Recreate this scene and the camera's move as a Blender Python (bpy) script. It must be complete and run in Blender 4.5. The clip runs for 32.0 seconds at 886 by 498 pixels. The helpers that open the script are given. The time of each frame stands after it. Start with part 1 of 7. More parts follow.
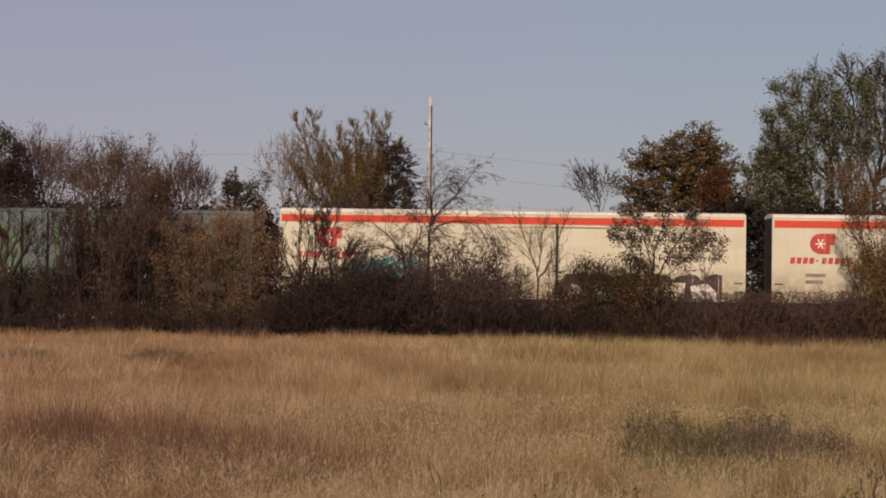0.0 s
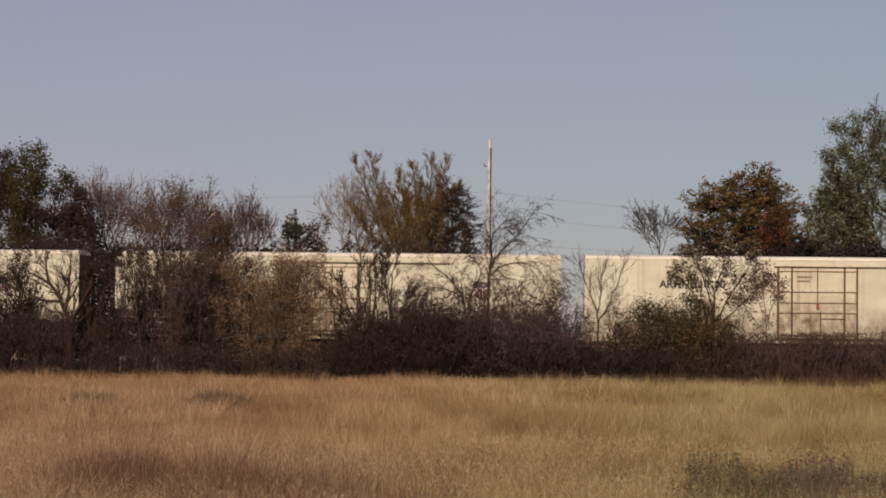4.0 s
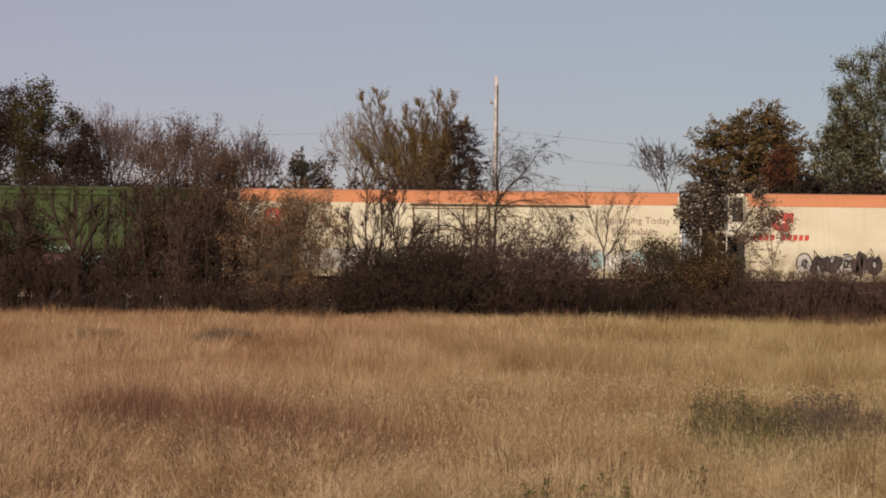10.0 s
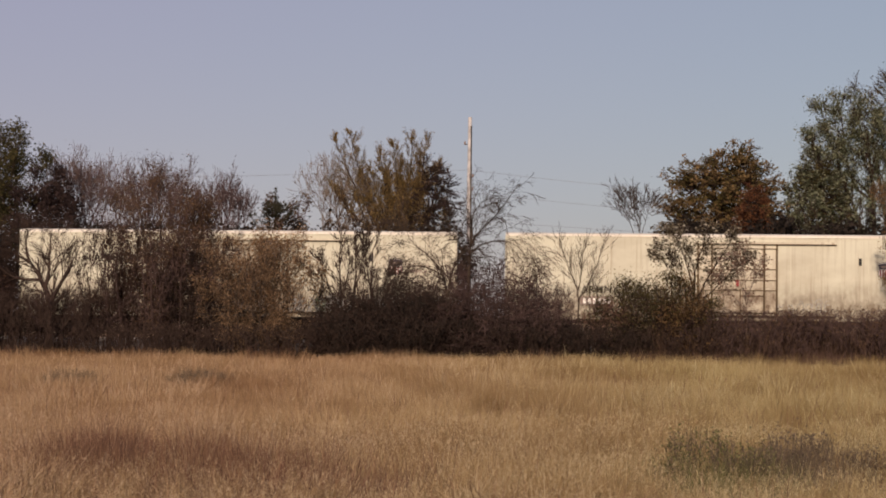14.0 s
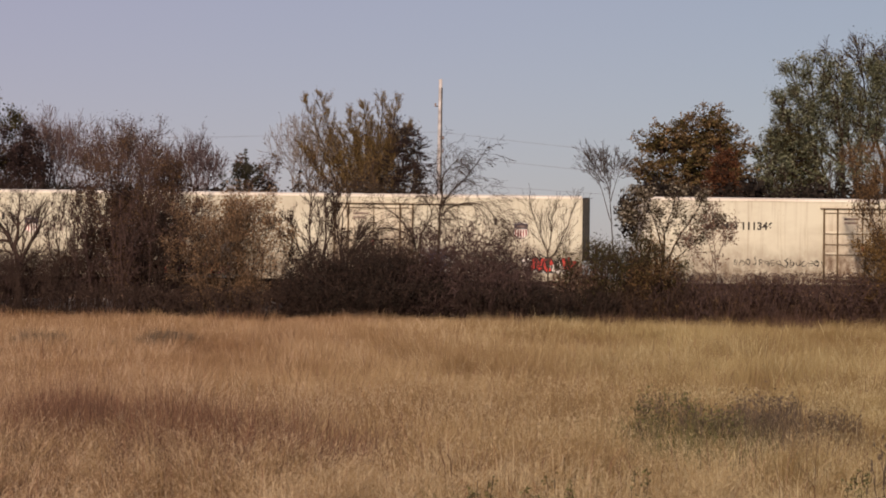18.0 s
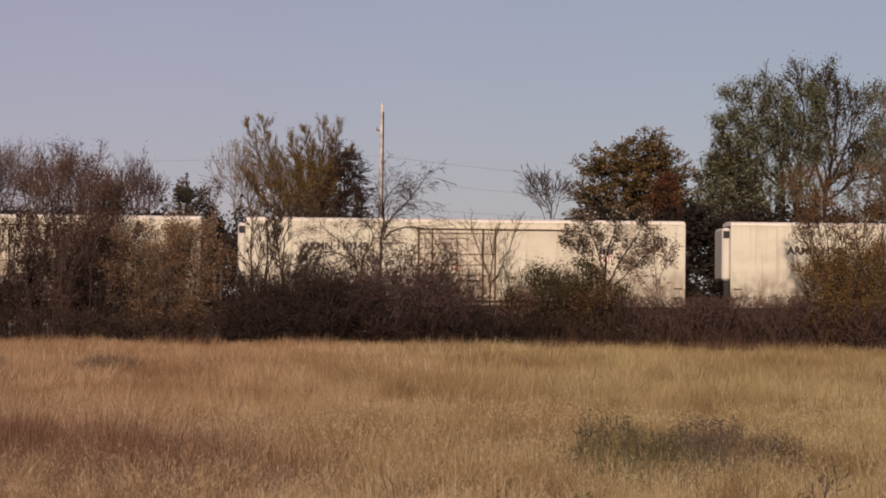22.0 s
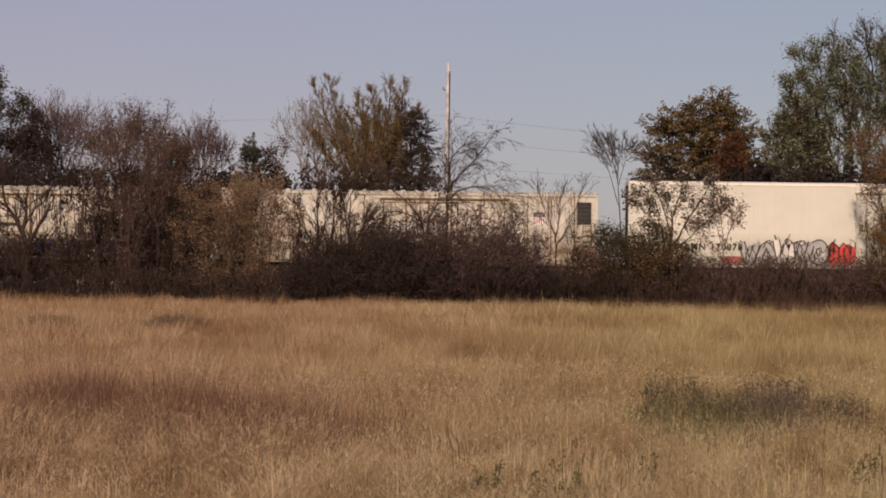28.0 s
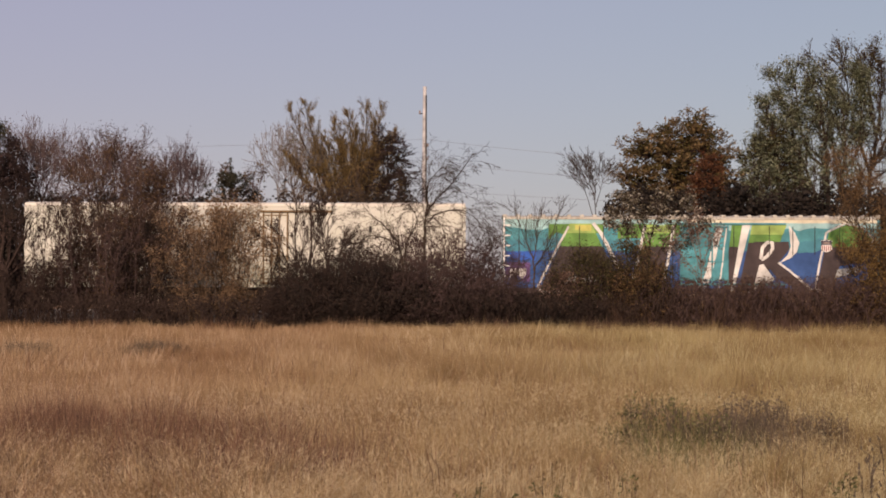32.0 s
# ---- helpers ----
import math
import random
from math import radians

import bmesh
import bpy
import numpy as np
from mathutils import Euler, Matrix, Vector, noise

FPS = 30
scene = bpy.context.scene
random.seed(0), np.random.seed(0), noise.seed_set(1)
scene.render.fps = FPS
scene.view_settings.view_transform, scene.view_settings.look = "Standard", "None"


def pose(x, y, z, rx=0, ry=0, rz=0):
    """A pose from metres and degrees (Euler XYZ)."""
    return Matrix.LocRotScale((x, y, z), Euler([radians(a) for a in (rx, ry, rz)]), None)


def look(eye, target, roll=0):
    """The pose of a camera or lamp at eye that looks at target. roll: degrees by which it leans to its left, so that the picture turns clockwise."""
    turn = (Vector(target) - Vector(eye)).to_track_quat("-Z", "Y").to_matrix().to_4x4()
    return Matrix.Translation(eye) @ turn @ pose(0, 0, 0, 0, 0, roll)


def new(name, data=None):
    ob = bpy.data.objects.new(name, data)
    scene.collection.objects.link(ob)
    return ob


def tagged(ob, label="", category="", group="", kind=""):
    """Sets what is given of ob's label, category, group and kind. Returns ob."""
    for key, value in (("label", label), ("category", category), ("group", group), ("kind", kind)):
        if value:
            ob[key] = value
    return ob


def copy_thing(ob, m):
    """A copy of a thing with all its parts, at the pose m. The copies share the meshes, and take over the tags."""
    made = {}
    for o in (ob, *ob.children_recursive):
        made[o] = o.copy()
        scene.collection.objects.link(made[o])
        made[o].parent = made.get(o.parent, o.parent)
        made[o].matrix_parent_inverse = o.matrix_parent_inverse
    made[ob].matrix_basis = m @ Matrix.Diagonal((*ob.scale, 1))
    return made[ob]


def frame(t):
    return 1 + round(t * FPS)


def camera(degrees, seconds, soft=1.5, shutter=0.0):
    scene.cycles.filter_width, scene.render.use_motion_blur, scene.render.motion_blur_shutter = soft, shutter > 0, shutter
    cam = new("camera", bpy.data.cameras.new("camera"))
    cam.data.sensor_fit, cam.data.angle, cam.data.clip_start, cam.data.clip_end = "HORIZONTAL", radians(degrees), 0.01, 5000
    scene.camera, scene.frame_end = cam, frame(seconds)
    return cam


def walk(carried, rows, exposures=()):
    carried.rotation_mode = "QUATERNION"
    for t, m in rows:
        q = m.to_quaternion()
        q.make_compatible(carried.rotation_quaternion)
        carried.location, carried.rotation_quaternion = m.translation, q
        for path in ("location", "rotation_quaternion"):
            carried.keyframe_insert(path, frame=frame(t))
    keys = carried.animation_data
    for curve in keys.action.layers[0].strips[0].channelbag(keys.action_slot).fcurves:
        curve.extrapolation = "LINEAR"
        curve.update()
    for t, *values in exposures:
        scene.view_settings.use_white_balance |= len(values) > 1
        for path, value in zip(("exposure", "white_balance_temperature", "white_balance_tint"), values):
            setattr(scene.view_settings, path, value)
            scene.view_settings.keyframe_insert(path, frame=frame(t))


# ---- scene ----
# ---- camera: a long lens on a stand in a field, panned and tilted by hand ----
EYE = (0.0, 0.0, 2.2)
cam = camera(22.4, 32.0, soft=1.85)
TURNS = [  # seconds, yaw, pitch, roll
    (0, 0.512, 1.183, -0.77), (0.5, 0.702, 1.223, -0.90), (1, 0.734, 1.198, -0.89), (1.5, 0.711, 1.266, -0.72),
    (2, 0.708, 1.313, -0.51), (2.5, 0.909, 1.339, -0.57), (3, 1.252, 1.997, -0.71), (3.5, 1.729, 2.346, -0.56),
    (5.5, 2.955, 1.518, -1.23), (6, 3.258, 1.420, -1.30), (6.5, 2.944, 1.272, -1.24), (7, 2.716, 1.156, -0.97),
    (7.5, 2.688, 0.955, -0.95), (8, 2.695, 0.808, -1.06), (8.5, 2.799, 0.686, -0.91), (9, 2.810, 0.558, -0.99),
    (9.5, 2.636, 0.629, -0.70), (10, 2.210, 0.635, -0.68), (10.5, 1.907, 0.680, -0.38), (11, 1.866, 0.588, -0.06),
    (11.5, 1.937, 0.406, -0.52), (12, 2.011, 0.491, -0.51), (12.5, 1.948, 0.587, -0.67), (13, 1.848, 0.846, -0.62),
    (13.5, 1.663, 1.210, -0.81), (14, 1.550, 1.685, -0.52), (14.5, 1.535, 1.591, -0.73), (15, 1.671, 1.321, -1.14),
    (15.5, 1.763, 0.000, -0.89), (17.5, 1.087, 0.588, -0.68), (18, 0.778, 0.721, -0.70), (18.5, 0.364, 0.750, -0.94),
    (19, -0.000, 0.781, -0.70), (19.5, -0.218, 0.739, -0.60), (20, -0.294, 0.632, -0.49), (20.5, -0.367, 0.663, -0.81),
    (21, -0.459, 0.965, -0.84), (21.5, -0.608, 1.196, -0.87), (22, -0.712, 1.352, -0.59), (22.5, -0.650, 1.433, -0.79),
    (23, -0.524, 1.490, -0.99), (23.5, -0.415, 1.663, -1.06), (24, -0.378, 1.820, -1.06), (24.5, -0.317, 2.084, -0.94),
    (26.5, 1.069, 2.068, -0.67), (27, 1.002, 1.041, -0.56), (27.5, 0.934, 0.556, -0.55), (28, 0.977, 0.300, -0.73),
    (28.5, 0.926, 0.229, -0.63), (29, 0.706, 0.277, -0.52), (29.5, 0.527, 0.348, -0.50), (30, 0.320, 0.344, -0.37),
    (30.5, 0.312, 0.413, -0.34), (31, 0.465, 0.426, -0.22), (31.5, 0.502, 0.546, -0.19), (32, 0.419, 0.910, -0.17),
]
walk(cam, [(t, pose(*EYE, 90 + pitch, roll, yaw)) for t, yaw, pitch, roll in TURNS],
     exposures=[(t, stops - 0.15, 6750, tint) for t, stops, tint in ((0, 0.0, 23), (1, 0.08, 22), (2, 0.13, 22), (3, 0.05, 20), (6, 0.01, 18), (7, 0.14, 18), (9, 0.21, 19), (12, 0.23, 20), (13, 0.23, 21), (14, 0.14, 22), (18, 0.18, 24), (21, 0.15, 26), (24, 0.01, 26), (26.5, -0.1, 25), (27, -0.06, 25), (28, 0.1, 25), (29.5, 0.22, 25), (32, 0.24, 25))])

# ---- light: a low autumn sun from behind the camera, on its left ----
SUN_EL, SUN_AZ = 21.0, 190.0
world = bpy.data.worlds.new("sky")
scene.world = world
world.use_nodes = True
wn = world.node_tree
sky = wn.nodes.new("ShaderNodeTexSky")
sky.sky_type, sky.sun_disc = "NISHITA", False
sky.sun_elevation, sky.sun_rotation = radians(SUN_EL), radians(SUN_AZ)
sky.air_density, sky.dust_density, sky.ozone_density = 1.0, 0.4, 3.0
haze = wn.nodes.new("ShaderNodeMix")  # thin violet-grey evening haze over the whole sky
haze.data_type = "RGBA"
haze.inputs[0].default_value = 0.62
haze.inputs[7].default_value = (4.1, 4.2, 4.9, 1)
side = wn.nodes.new("ShaderNodeTexCoord")
split = wn.nodes.new("ShaderNodeSeparateXYZ")
across = wn.nodes.new("ShaderNodeMapRange")  # from dusky violet to blue-grey across the sky
across.inputs["From Min"].default_value, across.inputs["From Max"].default_value = -0.4, 0.4
across.interpolation_type = "SMOOTHSTEP"
tone = wn.nodes.new("ShaderNodeMix")
tone.data_type = "RGBA"
tone.inputs[6].default_value, tone.inputs[7].default_value = (4.68, 4.04, 5.12, 1), (3.85, 4.55, 4.98, 1)
wn.links.new(side.outputs["Generated"], split.inputs[0])
wn.links.new(split.outputs["X"], across.inputs["Value"])
wn.links.new(across.outputs[0], tone.inputs[0])
wn.links.new(tone.outputs[2], haze.inputs[7])
wn.links.new(sky.outputs[0], haze.inputs[6])
wn.links.new(haze.outputs[2], wn.nodes["Background"].inputs[0])
wn.nodes["Background"].inputs[1].default_value = 0.078
sun = new("sun", bpy.data.lights.new("sun", "SUN"))
sun.data.energy, sun.data.angle, sun.data.color = 4.6, radians(0.6), (1.0, 0.84, 0.63)
saz = radians(SUN_AZ)
sun.matrix_world = look((500 * math.sin(saz), 500 * math.cos(saz), 500 * math.tan(radians(SUN_EL))), (0, 0, 0))


# ---- materials ----
def nodes_of(name):
    m = bpy.data.materials.new(name)
    m.use_nodes = True
    t = m.node_tree
    return m, t, t.nodes["Principled BSDF"], t.nodes["Material Output"]


def add(t, kind, **values):
    n = t.nodes.new(kind)
    for k, v in values.items():
        n.inputs[k].default_value = v
    return n


def ramp(t, fac, stops):
    r = t.nodes.new("ShaderNodeValToRGB")
    while len(r.color_ramp.elements) < len(stops):
        r.color_ramp.elements.new(0.5)
    for e, (p, c) in zip(r.color_ramp.elements, stops):
        e.position, e.color = p, (*c, 1)
    t.links.new(fac, r.inputs[0])
    return r.outputs[0]


def mix(t, fac, a, b, blend="MIX"):
    n = t.nodes.new("ShaderNodeMix")
    n.data_type, n.blend_type = "RGBA", blend
    for sock, v in ((n.inputs[0], fac), (n.inputs[6], a), (n.inputs[7], b)):
        if isinstance(v, bpy.types.NodeSocket):
            t.links.new(v, sock)
        elif isinstance(v, tuple):
            sock.default_value = (*v, 1)
        else:
            sock.default_value = v
    return n.outputs[2]


def plant_mat(name, stops, through_light=0.3, patch=None, patch_scale=0.1, rough=0.8, drift=False):
    """Leaves or stalks: a colour for each piece, drifting over larger patches."""
    m, t, p, out = nodes_of(name)
    geo = t.nodes.new("ShaderNodeNewGeometry")
    colour = ramp(t, geo.outputs["Random Per Island"], stops)
    if patch:
        n = add(t, "ShaderNodeTexNoise", Scale=patch_scale, Detail=4.0, Roughness=0.6)
        t.links.new(geo.outputs["Position"], n.inputs["Vector"])
        f = ramp(t, n.outputs["Fac"], [(0.38, (0, 0, 0)), (0.66, (1, 1, 1))])
        colour = mix(t, f, colour, mix(t, 1.0, colour, patch, "MULTIPLY"))
        n2 = add(t, "ShaderNodeTexNoise", Scale=patch_scale * 4.3, Detail=3.0, Roughness=0.6)
        t.links.new(geo.outputs["Position"], n2.inputs["Vector"])
        f2 = ramp(t, n2.outputs["Fac"], [(0.42, (0, 0, 0)), (0.64, (1, 1, 1))])
        colour = mix(t, f2, colour, mix(t, 1.0, colour, (0.66, 0.62, 0.55), "MULTIPLY"))
    if drift:  # redder grass on the west of the field, greyer on the east
        sep = t.nodes.new("ShaderNodeSeparateXYZ")
        t.links.new(geo.outputs["Position"], sep.inputs[0])
        mr = t.nodes.new("ShaderNodeMapRange")
        mr.inputs["From Min"].default_value, mr.inputs["From Max"].default_value = -5.5, 5.5
        t.links.new(sep.outputs["X"], mr.inputs["Value"])
        colour = mix(t, 1.0, colour, mix(t, mr.outputs[0], (0.94, 0.862, 0.92), (0.91, 0.98, 0.91)), "MULTIPLY")
    p.inputs["Roughness"].default_value = rough
    p.inputs["Specular IOR Level"].default_value = 0.2
    t.links.new(colour, p.inputs["Base Color"])
    if through_light:
        tr = t.nodes.new("ShaderNodeBsdfTranslucent")
        t.links.new(colour, tr.inputs["Color"])
        mx = t.nodes.new("ShaderNodeMixShader")
        mx.inputs[0].default_value = through_light
        t.links.new(p.outputs[0], mx.inputs[1])
        t.links.new(tr.outputs[0], mx.inputs[2])
        t.links.new(mx.outputs[0], out.inputs[0])
    return m


def bark_mat(name, a, b):
    m, t, p, out = nodes_of(name)
    n = add(t, "ShaderNodeTexNoise", Scale=6.0, Detail=5.0)
    c = t.nodes.new("ShaderNodeTexCoord")
    t.links.new(c.outputs["Object"], n.inputs["Vector"])
    t.links.new(ramp(t, n.outputs["Fac"], [(0.3, a), (0.7, b)]), p.inputs["Base Color"])
    p.inputs["Roughness"].default_value = 0.95
    p.inputs["Specular IOR Level"].default_value = 0.1
    return m


def paint_mat(name, base, dirt, rust=(0.16, 0.07, 0.03), grime=0.5, low=2.2, rough=0.8):
    """Weathered car paint: broad stains, rain streaks, road dirt thrown up on the lower panels."""
    m, t, p, out = nodes_of(name)
    c = t.nodes.new("ShaderNodeTexCoord")
    info = t.nodes.new("ShaderNodeObjectInfo")
    shift = t.nodes.new("ShaderNodeVectorMath")
    shift.operation = "MULTIPLY_ADD"
    t.links.new(info.outputs["Random"], shift.inputs[0])
    shift.inputs[1].default_value = (40, 17, 0)
    t.links.new(c.outputs["Object"], shift.inputs[2])

    def noise_at(sx, sy, sz, detail=4.0):
        mp = t.nodes.new("ShaderNodeMapping")
        mp.inputs["Scale"].default_value = (sx, sy, sz)
        t.links.new(shift.outputs[0], mp.inputs[0])
        n = add(t, "ShaderNodeTexNoise", Scale=1.0, Detail=detail, Roughness=0.6)
        t.links.new(mp.outputs[0], n.inputs["Vector"])
        return n.outputs["Fac"]
    stain = ramp(t, noise_at(0.35, 1, 0.7), [(0.4, (0, 0, 0)), (0.75, (1, 1, 1))])
    streak = ramp(t, noise_at(5.0, 1, 0.22), [(0.52, (0, 0, 0)), (0.72, (1, 1, 1))])
    colour = mix(t, stain, base, tuple(0.6 * x + 0.4 * y for x, y in zip(base, dirt)))
    f = t.nodes.new("ShaderNodeMath")
    f.operation = "MULTIPLY"
    t.links.new(streak, f.inputs[0])
    f.inputs[1].default_value = grime
    colour = mix(t, f.outputs[0], colour, dirt)
    sep = t.nodes.new("ShaderNodeSeparateXYZ")
    t.links.new(c.outputs["Object"], sep.inputs[0])
    mr = t.nodes.new("ShaderNodeMapRange")
    mr.inputs["From Min"].default_value, mr.inputs["From Max"].default_value = low + 0.5, low - 0.9
    t.links.new(sep.outputs["Z"], mr.inputs["Value"])
    lo = t.nodes.new("ShaderNodeMath")
    lo.operation = "MULTIPLY"
    t.links.new(mr.outputs[0], lo.inputs[0])
    t.links.new(ramp(t, noise_at(2.4, 1, 1.6), [(0.34, (0.24, 0.24, 0.24)), (0.62, (1, 1, 1))]), lo.inputs[1])
    colour = mix(t, lo.outputs[0], colour, tuple(0.62 * v for v in dirt))
    spots = ramp(t, noise_at(9, 9, 5, 2.0), [(0.68, (0, 0, 0)), (0.74, (1, 1, 1))])
    g = t.nodes.new("ShaderNodeMath")
    g.operation = "MULTIPLY"
    t.links.new(spots, g.inputs[0])
    g.inputs[1].default_value = 0.6 * grime
    colour = mix(t, g.outputs[0], colour, rust)
    t.links.new(colour, p.inputs["Base Color"])
    p.inputs["Roughness"].default_value = rough
    p.inputs["Specular IOR Level"].default_value = 0.25
    return m


def plain_mat(name, colour, rough=0.6, metal=0.0, vary=0.25, scale=3.0):
    m, t, p, out = nodes_of(name)
    n = add(t, "ShaderNodeTexNoise", Scale=scale, Detail=4.0)
    p.inputs["Specular IOR Level"].default_value = 0.25
    c = t.nodes.new("ShaderNodeTexCoord")
    t.links.new(c.outputs["Object"], n.inputs["Vector"])
    t.links.new(ramp(t, n.outputs["Fac"], [(0.3, tuple(v * (1 - vary) for v in colour)), (0.7, tuple(min(1, v * (1 + vary)) for v in colour))]), p.inputs["Base Color"])
    p.inputs["Roughness"].default_value, p.inputs["Metallic"].default_value = rough, metal
    return m


GRASS = plant_mat("dry_grass", [(0.0, (0.40, 0.293, 0.159)), (0.35, (0.434, 0.323, 0.178)), (0.75, (0.468, 0.357, 0.197)), (1.0, (0.52, 0.405, 0.234))], 0.25, (0.54, 0.44, 0.37), 0.2, drift=True)
PLUME = plant_mat("seed_heads", [(0.0, (0.49, 0.376, 0.214)), (1.0, (0.71, 0.58, 0.378))], 0.4, drift=True)
RUSSET = plant_mat("russet_weeds", [(0.0, (0.06, 0.03, 0.022)), (0.6, (0.145, 0.075, 0.05)), (1.0, (0.28, 0.165, 0.10))], 0.2)
# darker than the russet stalks, with the scrub's shade in the colour
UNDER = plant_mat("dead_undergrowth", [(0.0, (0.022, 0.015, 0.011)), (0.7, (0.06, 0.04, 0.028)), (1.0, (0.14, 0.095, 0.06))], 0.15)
UNDER_RED = plant_mat("reddish_undergrowth", [(0.0, (0.05, 0.03, 0.022)), (0.7, (0.095, 0.056, 0.04)), (1.0, (0.16, 0.098, 0.064))], 0.2)
FORB = plant_mat("green_forbs", [(0.0, (0.06, 0.062, 0.025)), (0.6, (0.125, 0.122, 0.05)), (1.0, (0.25, 0.215, 0.10))], 0.3)
THATCH = plant_mat("matted_thatch", [(0.0, (0.055, 0.043, 0.032)), (1.0, (0.15, 0.112, 0.078))], 0.1)
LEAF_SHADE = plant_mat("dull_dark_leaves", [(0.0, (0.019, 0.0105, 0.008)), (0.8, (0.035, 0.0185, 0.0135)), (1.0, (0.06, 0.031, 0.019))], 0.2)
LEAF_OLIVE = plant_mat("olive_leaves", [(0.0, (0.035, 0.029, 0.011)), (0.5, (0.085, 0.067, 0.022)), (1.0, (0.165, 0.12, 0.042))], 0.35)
LEAF_PLUME = plant_mat("plumed_olive_leaves", [(0.0, (0.092, 0.059, 0.019)), (0.5, (0.205, 0.134, 0.045)), (1.0, (0.32, 0.217, 0.083))], 0.35)
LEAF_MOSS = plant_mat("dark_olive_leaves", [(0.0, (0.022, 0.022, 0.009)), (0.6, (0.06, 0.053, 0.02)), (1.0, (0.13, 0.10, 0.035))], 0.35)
LEAF_BROWN = plant_mat("brown_leaves", [(0.0, (0.05, 0.03, 0.019)), (0.5, (0.11, 0.066, 0.036)), (1.0, (0.19, 0.12, 0.065))], 0.35)
LEAF_GOLD = plant_mat("golden_brown_leaves", [(0.0, (0.09, 0.05, 0.018)), (0.5, (0.175, 0.105, 0.036)), (1.0, (0.28, 0.18, 0.065))], 0.35)
LEAF_AUTUMN = plant_mat("autumn_leaves", [(0.0, (0.075, 0.048, 0.021)), (0.5, (0.155, 0.10, 0.043)), (1.0, (0.26, 0.172, 0.08))], 0.35)
LEAF_HONEY = plant_mat("honey_brown_leaves", [(0.0, (0.12, 0.07, 0.038)), (0.5, (0.215, 0.134, 0.074)), (1.0, (0.34, 0.225, 0.135))], 0.35)
LEAF_UMBER = plant_mat("umber_leaves", [(0.0, (0.035, 0.02, 0.012)), (0.5, (0.085, 0.05, 0.024)), (1.0, (0.17, 0.105, 0.05))], 0.3)
LEAF_PLUM = plant_mat("dark_plum_leaves", [(0.0, (0.018, 0.011, 0.011)), (0.7, (0.036, 0.022, 0.021)), (1.0, (0.07, 0.045, 0.042))], 0.2)
LEAF_RUST = plant_mat("rust_leaves", [(0.0, (0.10, 0.056, 0.026)), (0.5, (0.165, 0.097, 0.043)), (1.0, (0.24, 0.15, 0.068))], 0.35)
LEAF_RED = plant_mat("red_leaves", [(0.0, (0.08, 0.03, 0.016)), (1.0, (0.18, 0.075, 0.032))], 0.35)
LEAF_GREEN = plant_mat("green_leaves", [(0.0, (0.06, 0.068, 0.038)), (0.6, (0.13, 0.14, 0.08)), (0.88, (0.22, 0.23, 0.145)), (1.0, (0.38, 0.38, 0.28))], 0.35)
LEAF_GREY = plant_mat("grey_green_leaves", [(0.0, (0.06, 0.05, 0.028)), (0.6, (0.15, 0.125, 0.085)), (1.0, (0.40, 0.36, 0.29))], 0.35)
LEAF_PINK = plant_mat("pale_pink_leaves", [(0.0, (0.10, 0.058, 0.042)), (1.0, (0.235, 0.145, 0.11))], 0.35)
# near black: the brambles' own shade is put into this leaf colour
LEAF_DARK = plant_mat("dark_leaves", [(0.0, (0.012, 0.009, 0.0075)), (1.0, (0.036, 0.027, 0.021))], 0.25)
LEAF_CONIFER = plant_mat("conifer_needles", [(0.0, (0.019, 0.0185, 0.012)), (1.0, (0.046, 0.042, 0.026))], 0.1)
BARK = bark_mat("brown_bark", (0.03, 0.022, 0.017), (0.075, 0.055, 0.043))
BARK_GREY = bark_mat("grey_bark", (0.10, 0.08, 0.065), (0.22, 0.18, 0.15))
BARK_DARK = bark_mat("dark_bark", (0.025, 0.0165, 0.0135), (0.05, 0.033, 0.027))
TWIG_MAUVE = bark_mat("mauve_grey_twigs", (0.07, 0.050, 0.051), (0.14, 0.10, 0.10))
BARK_PALE = bark_mat("pale_bark", (0.11, 0.08, 0.066), (0.20, 0.155, 0.13))
TWIG_PURPLE = bark_mat("purple_brown_twigs", (0.042, 0.027, 0.025), (0.085, 0.055, 0.050))
SOIL = plain_mat("field_thatch", (0.29, 0.21, 0.12), 0.95, 0, 0.3, 0.5)
BALLAST = plain_mat("ballast_stone", (0.2, 0.18, 0.16), 0.9, 0, 0.4, 8.0)
WOOD = plain_mat("weathered_wood", (0.37, 0.355, 0.355), 0.85, 0, 0.4, 2.0)
STEEL = plain_mat("rail_steel", (0.25, 0.17, 0.12), 0.5, 0.6)
WIRE = plain_mat("wire", (0.24, 0.24, 0.27), 0.6, 0.3)
IRON = plain_mat("dark_iron", (0.045, 0.036, 0.03), 0.75, 0.2, 0.3, 4.0)
BLACK = plain_mat("black_paint", (0.015, 0.014, 0.014), 0.6)
WHITE_CAR = paint_mat("white_car_paint", (0.525, 0.515, 0.42), (0.235, 0.18, 0.13), grime=0.42, low=2.45)
WHITE_DOOR = paint_mat("worn_door_paint", (0.54, 0.51, 0.41), (0.21, 0.145, 0.10), grime=0.6, low=3.0)
WHITE_CLEAN = paint_mat("clean_white_paint", (0.53, 0.512, 0.452), (0.36, 0.37, 0.27), grime=0.12)
WHITE_OLD = paint_mat("old_white_paint", (0.485, 0.462, 0.405), (0.24, 0.18, 0.11), grime=0.65, low=2.6)
CREAM_CAR = paint_mat("cream_car_paint", (0.51, 0.495, 0.39), (0.33, 0.27, 0.17), grime=0.2)
RED_CAR = paint_mat("red_car_paint", (0.115, 0.018, 0.017), (0.07, 0.02, 0.017), grime=0.5)
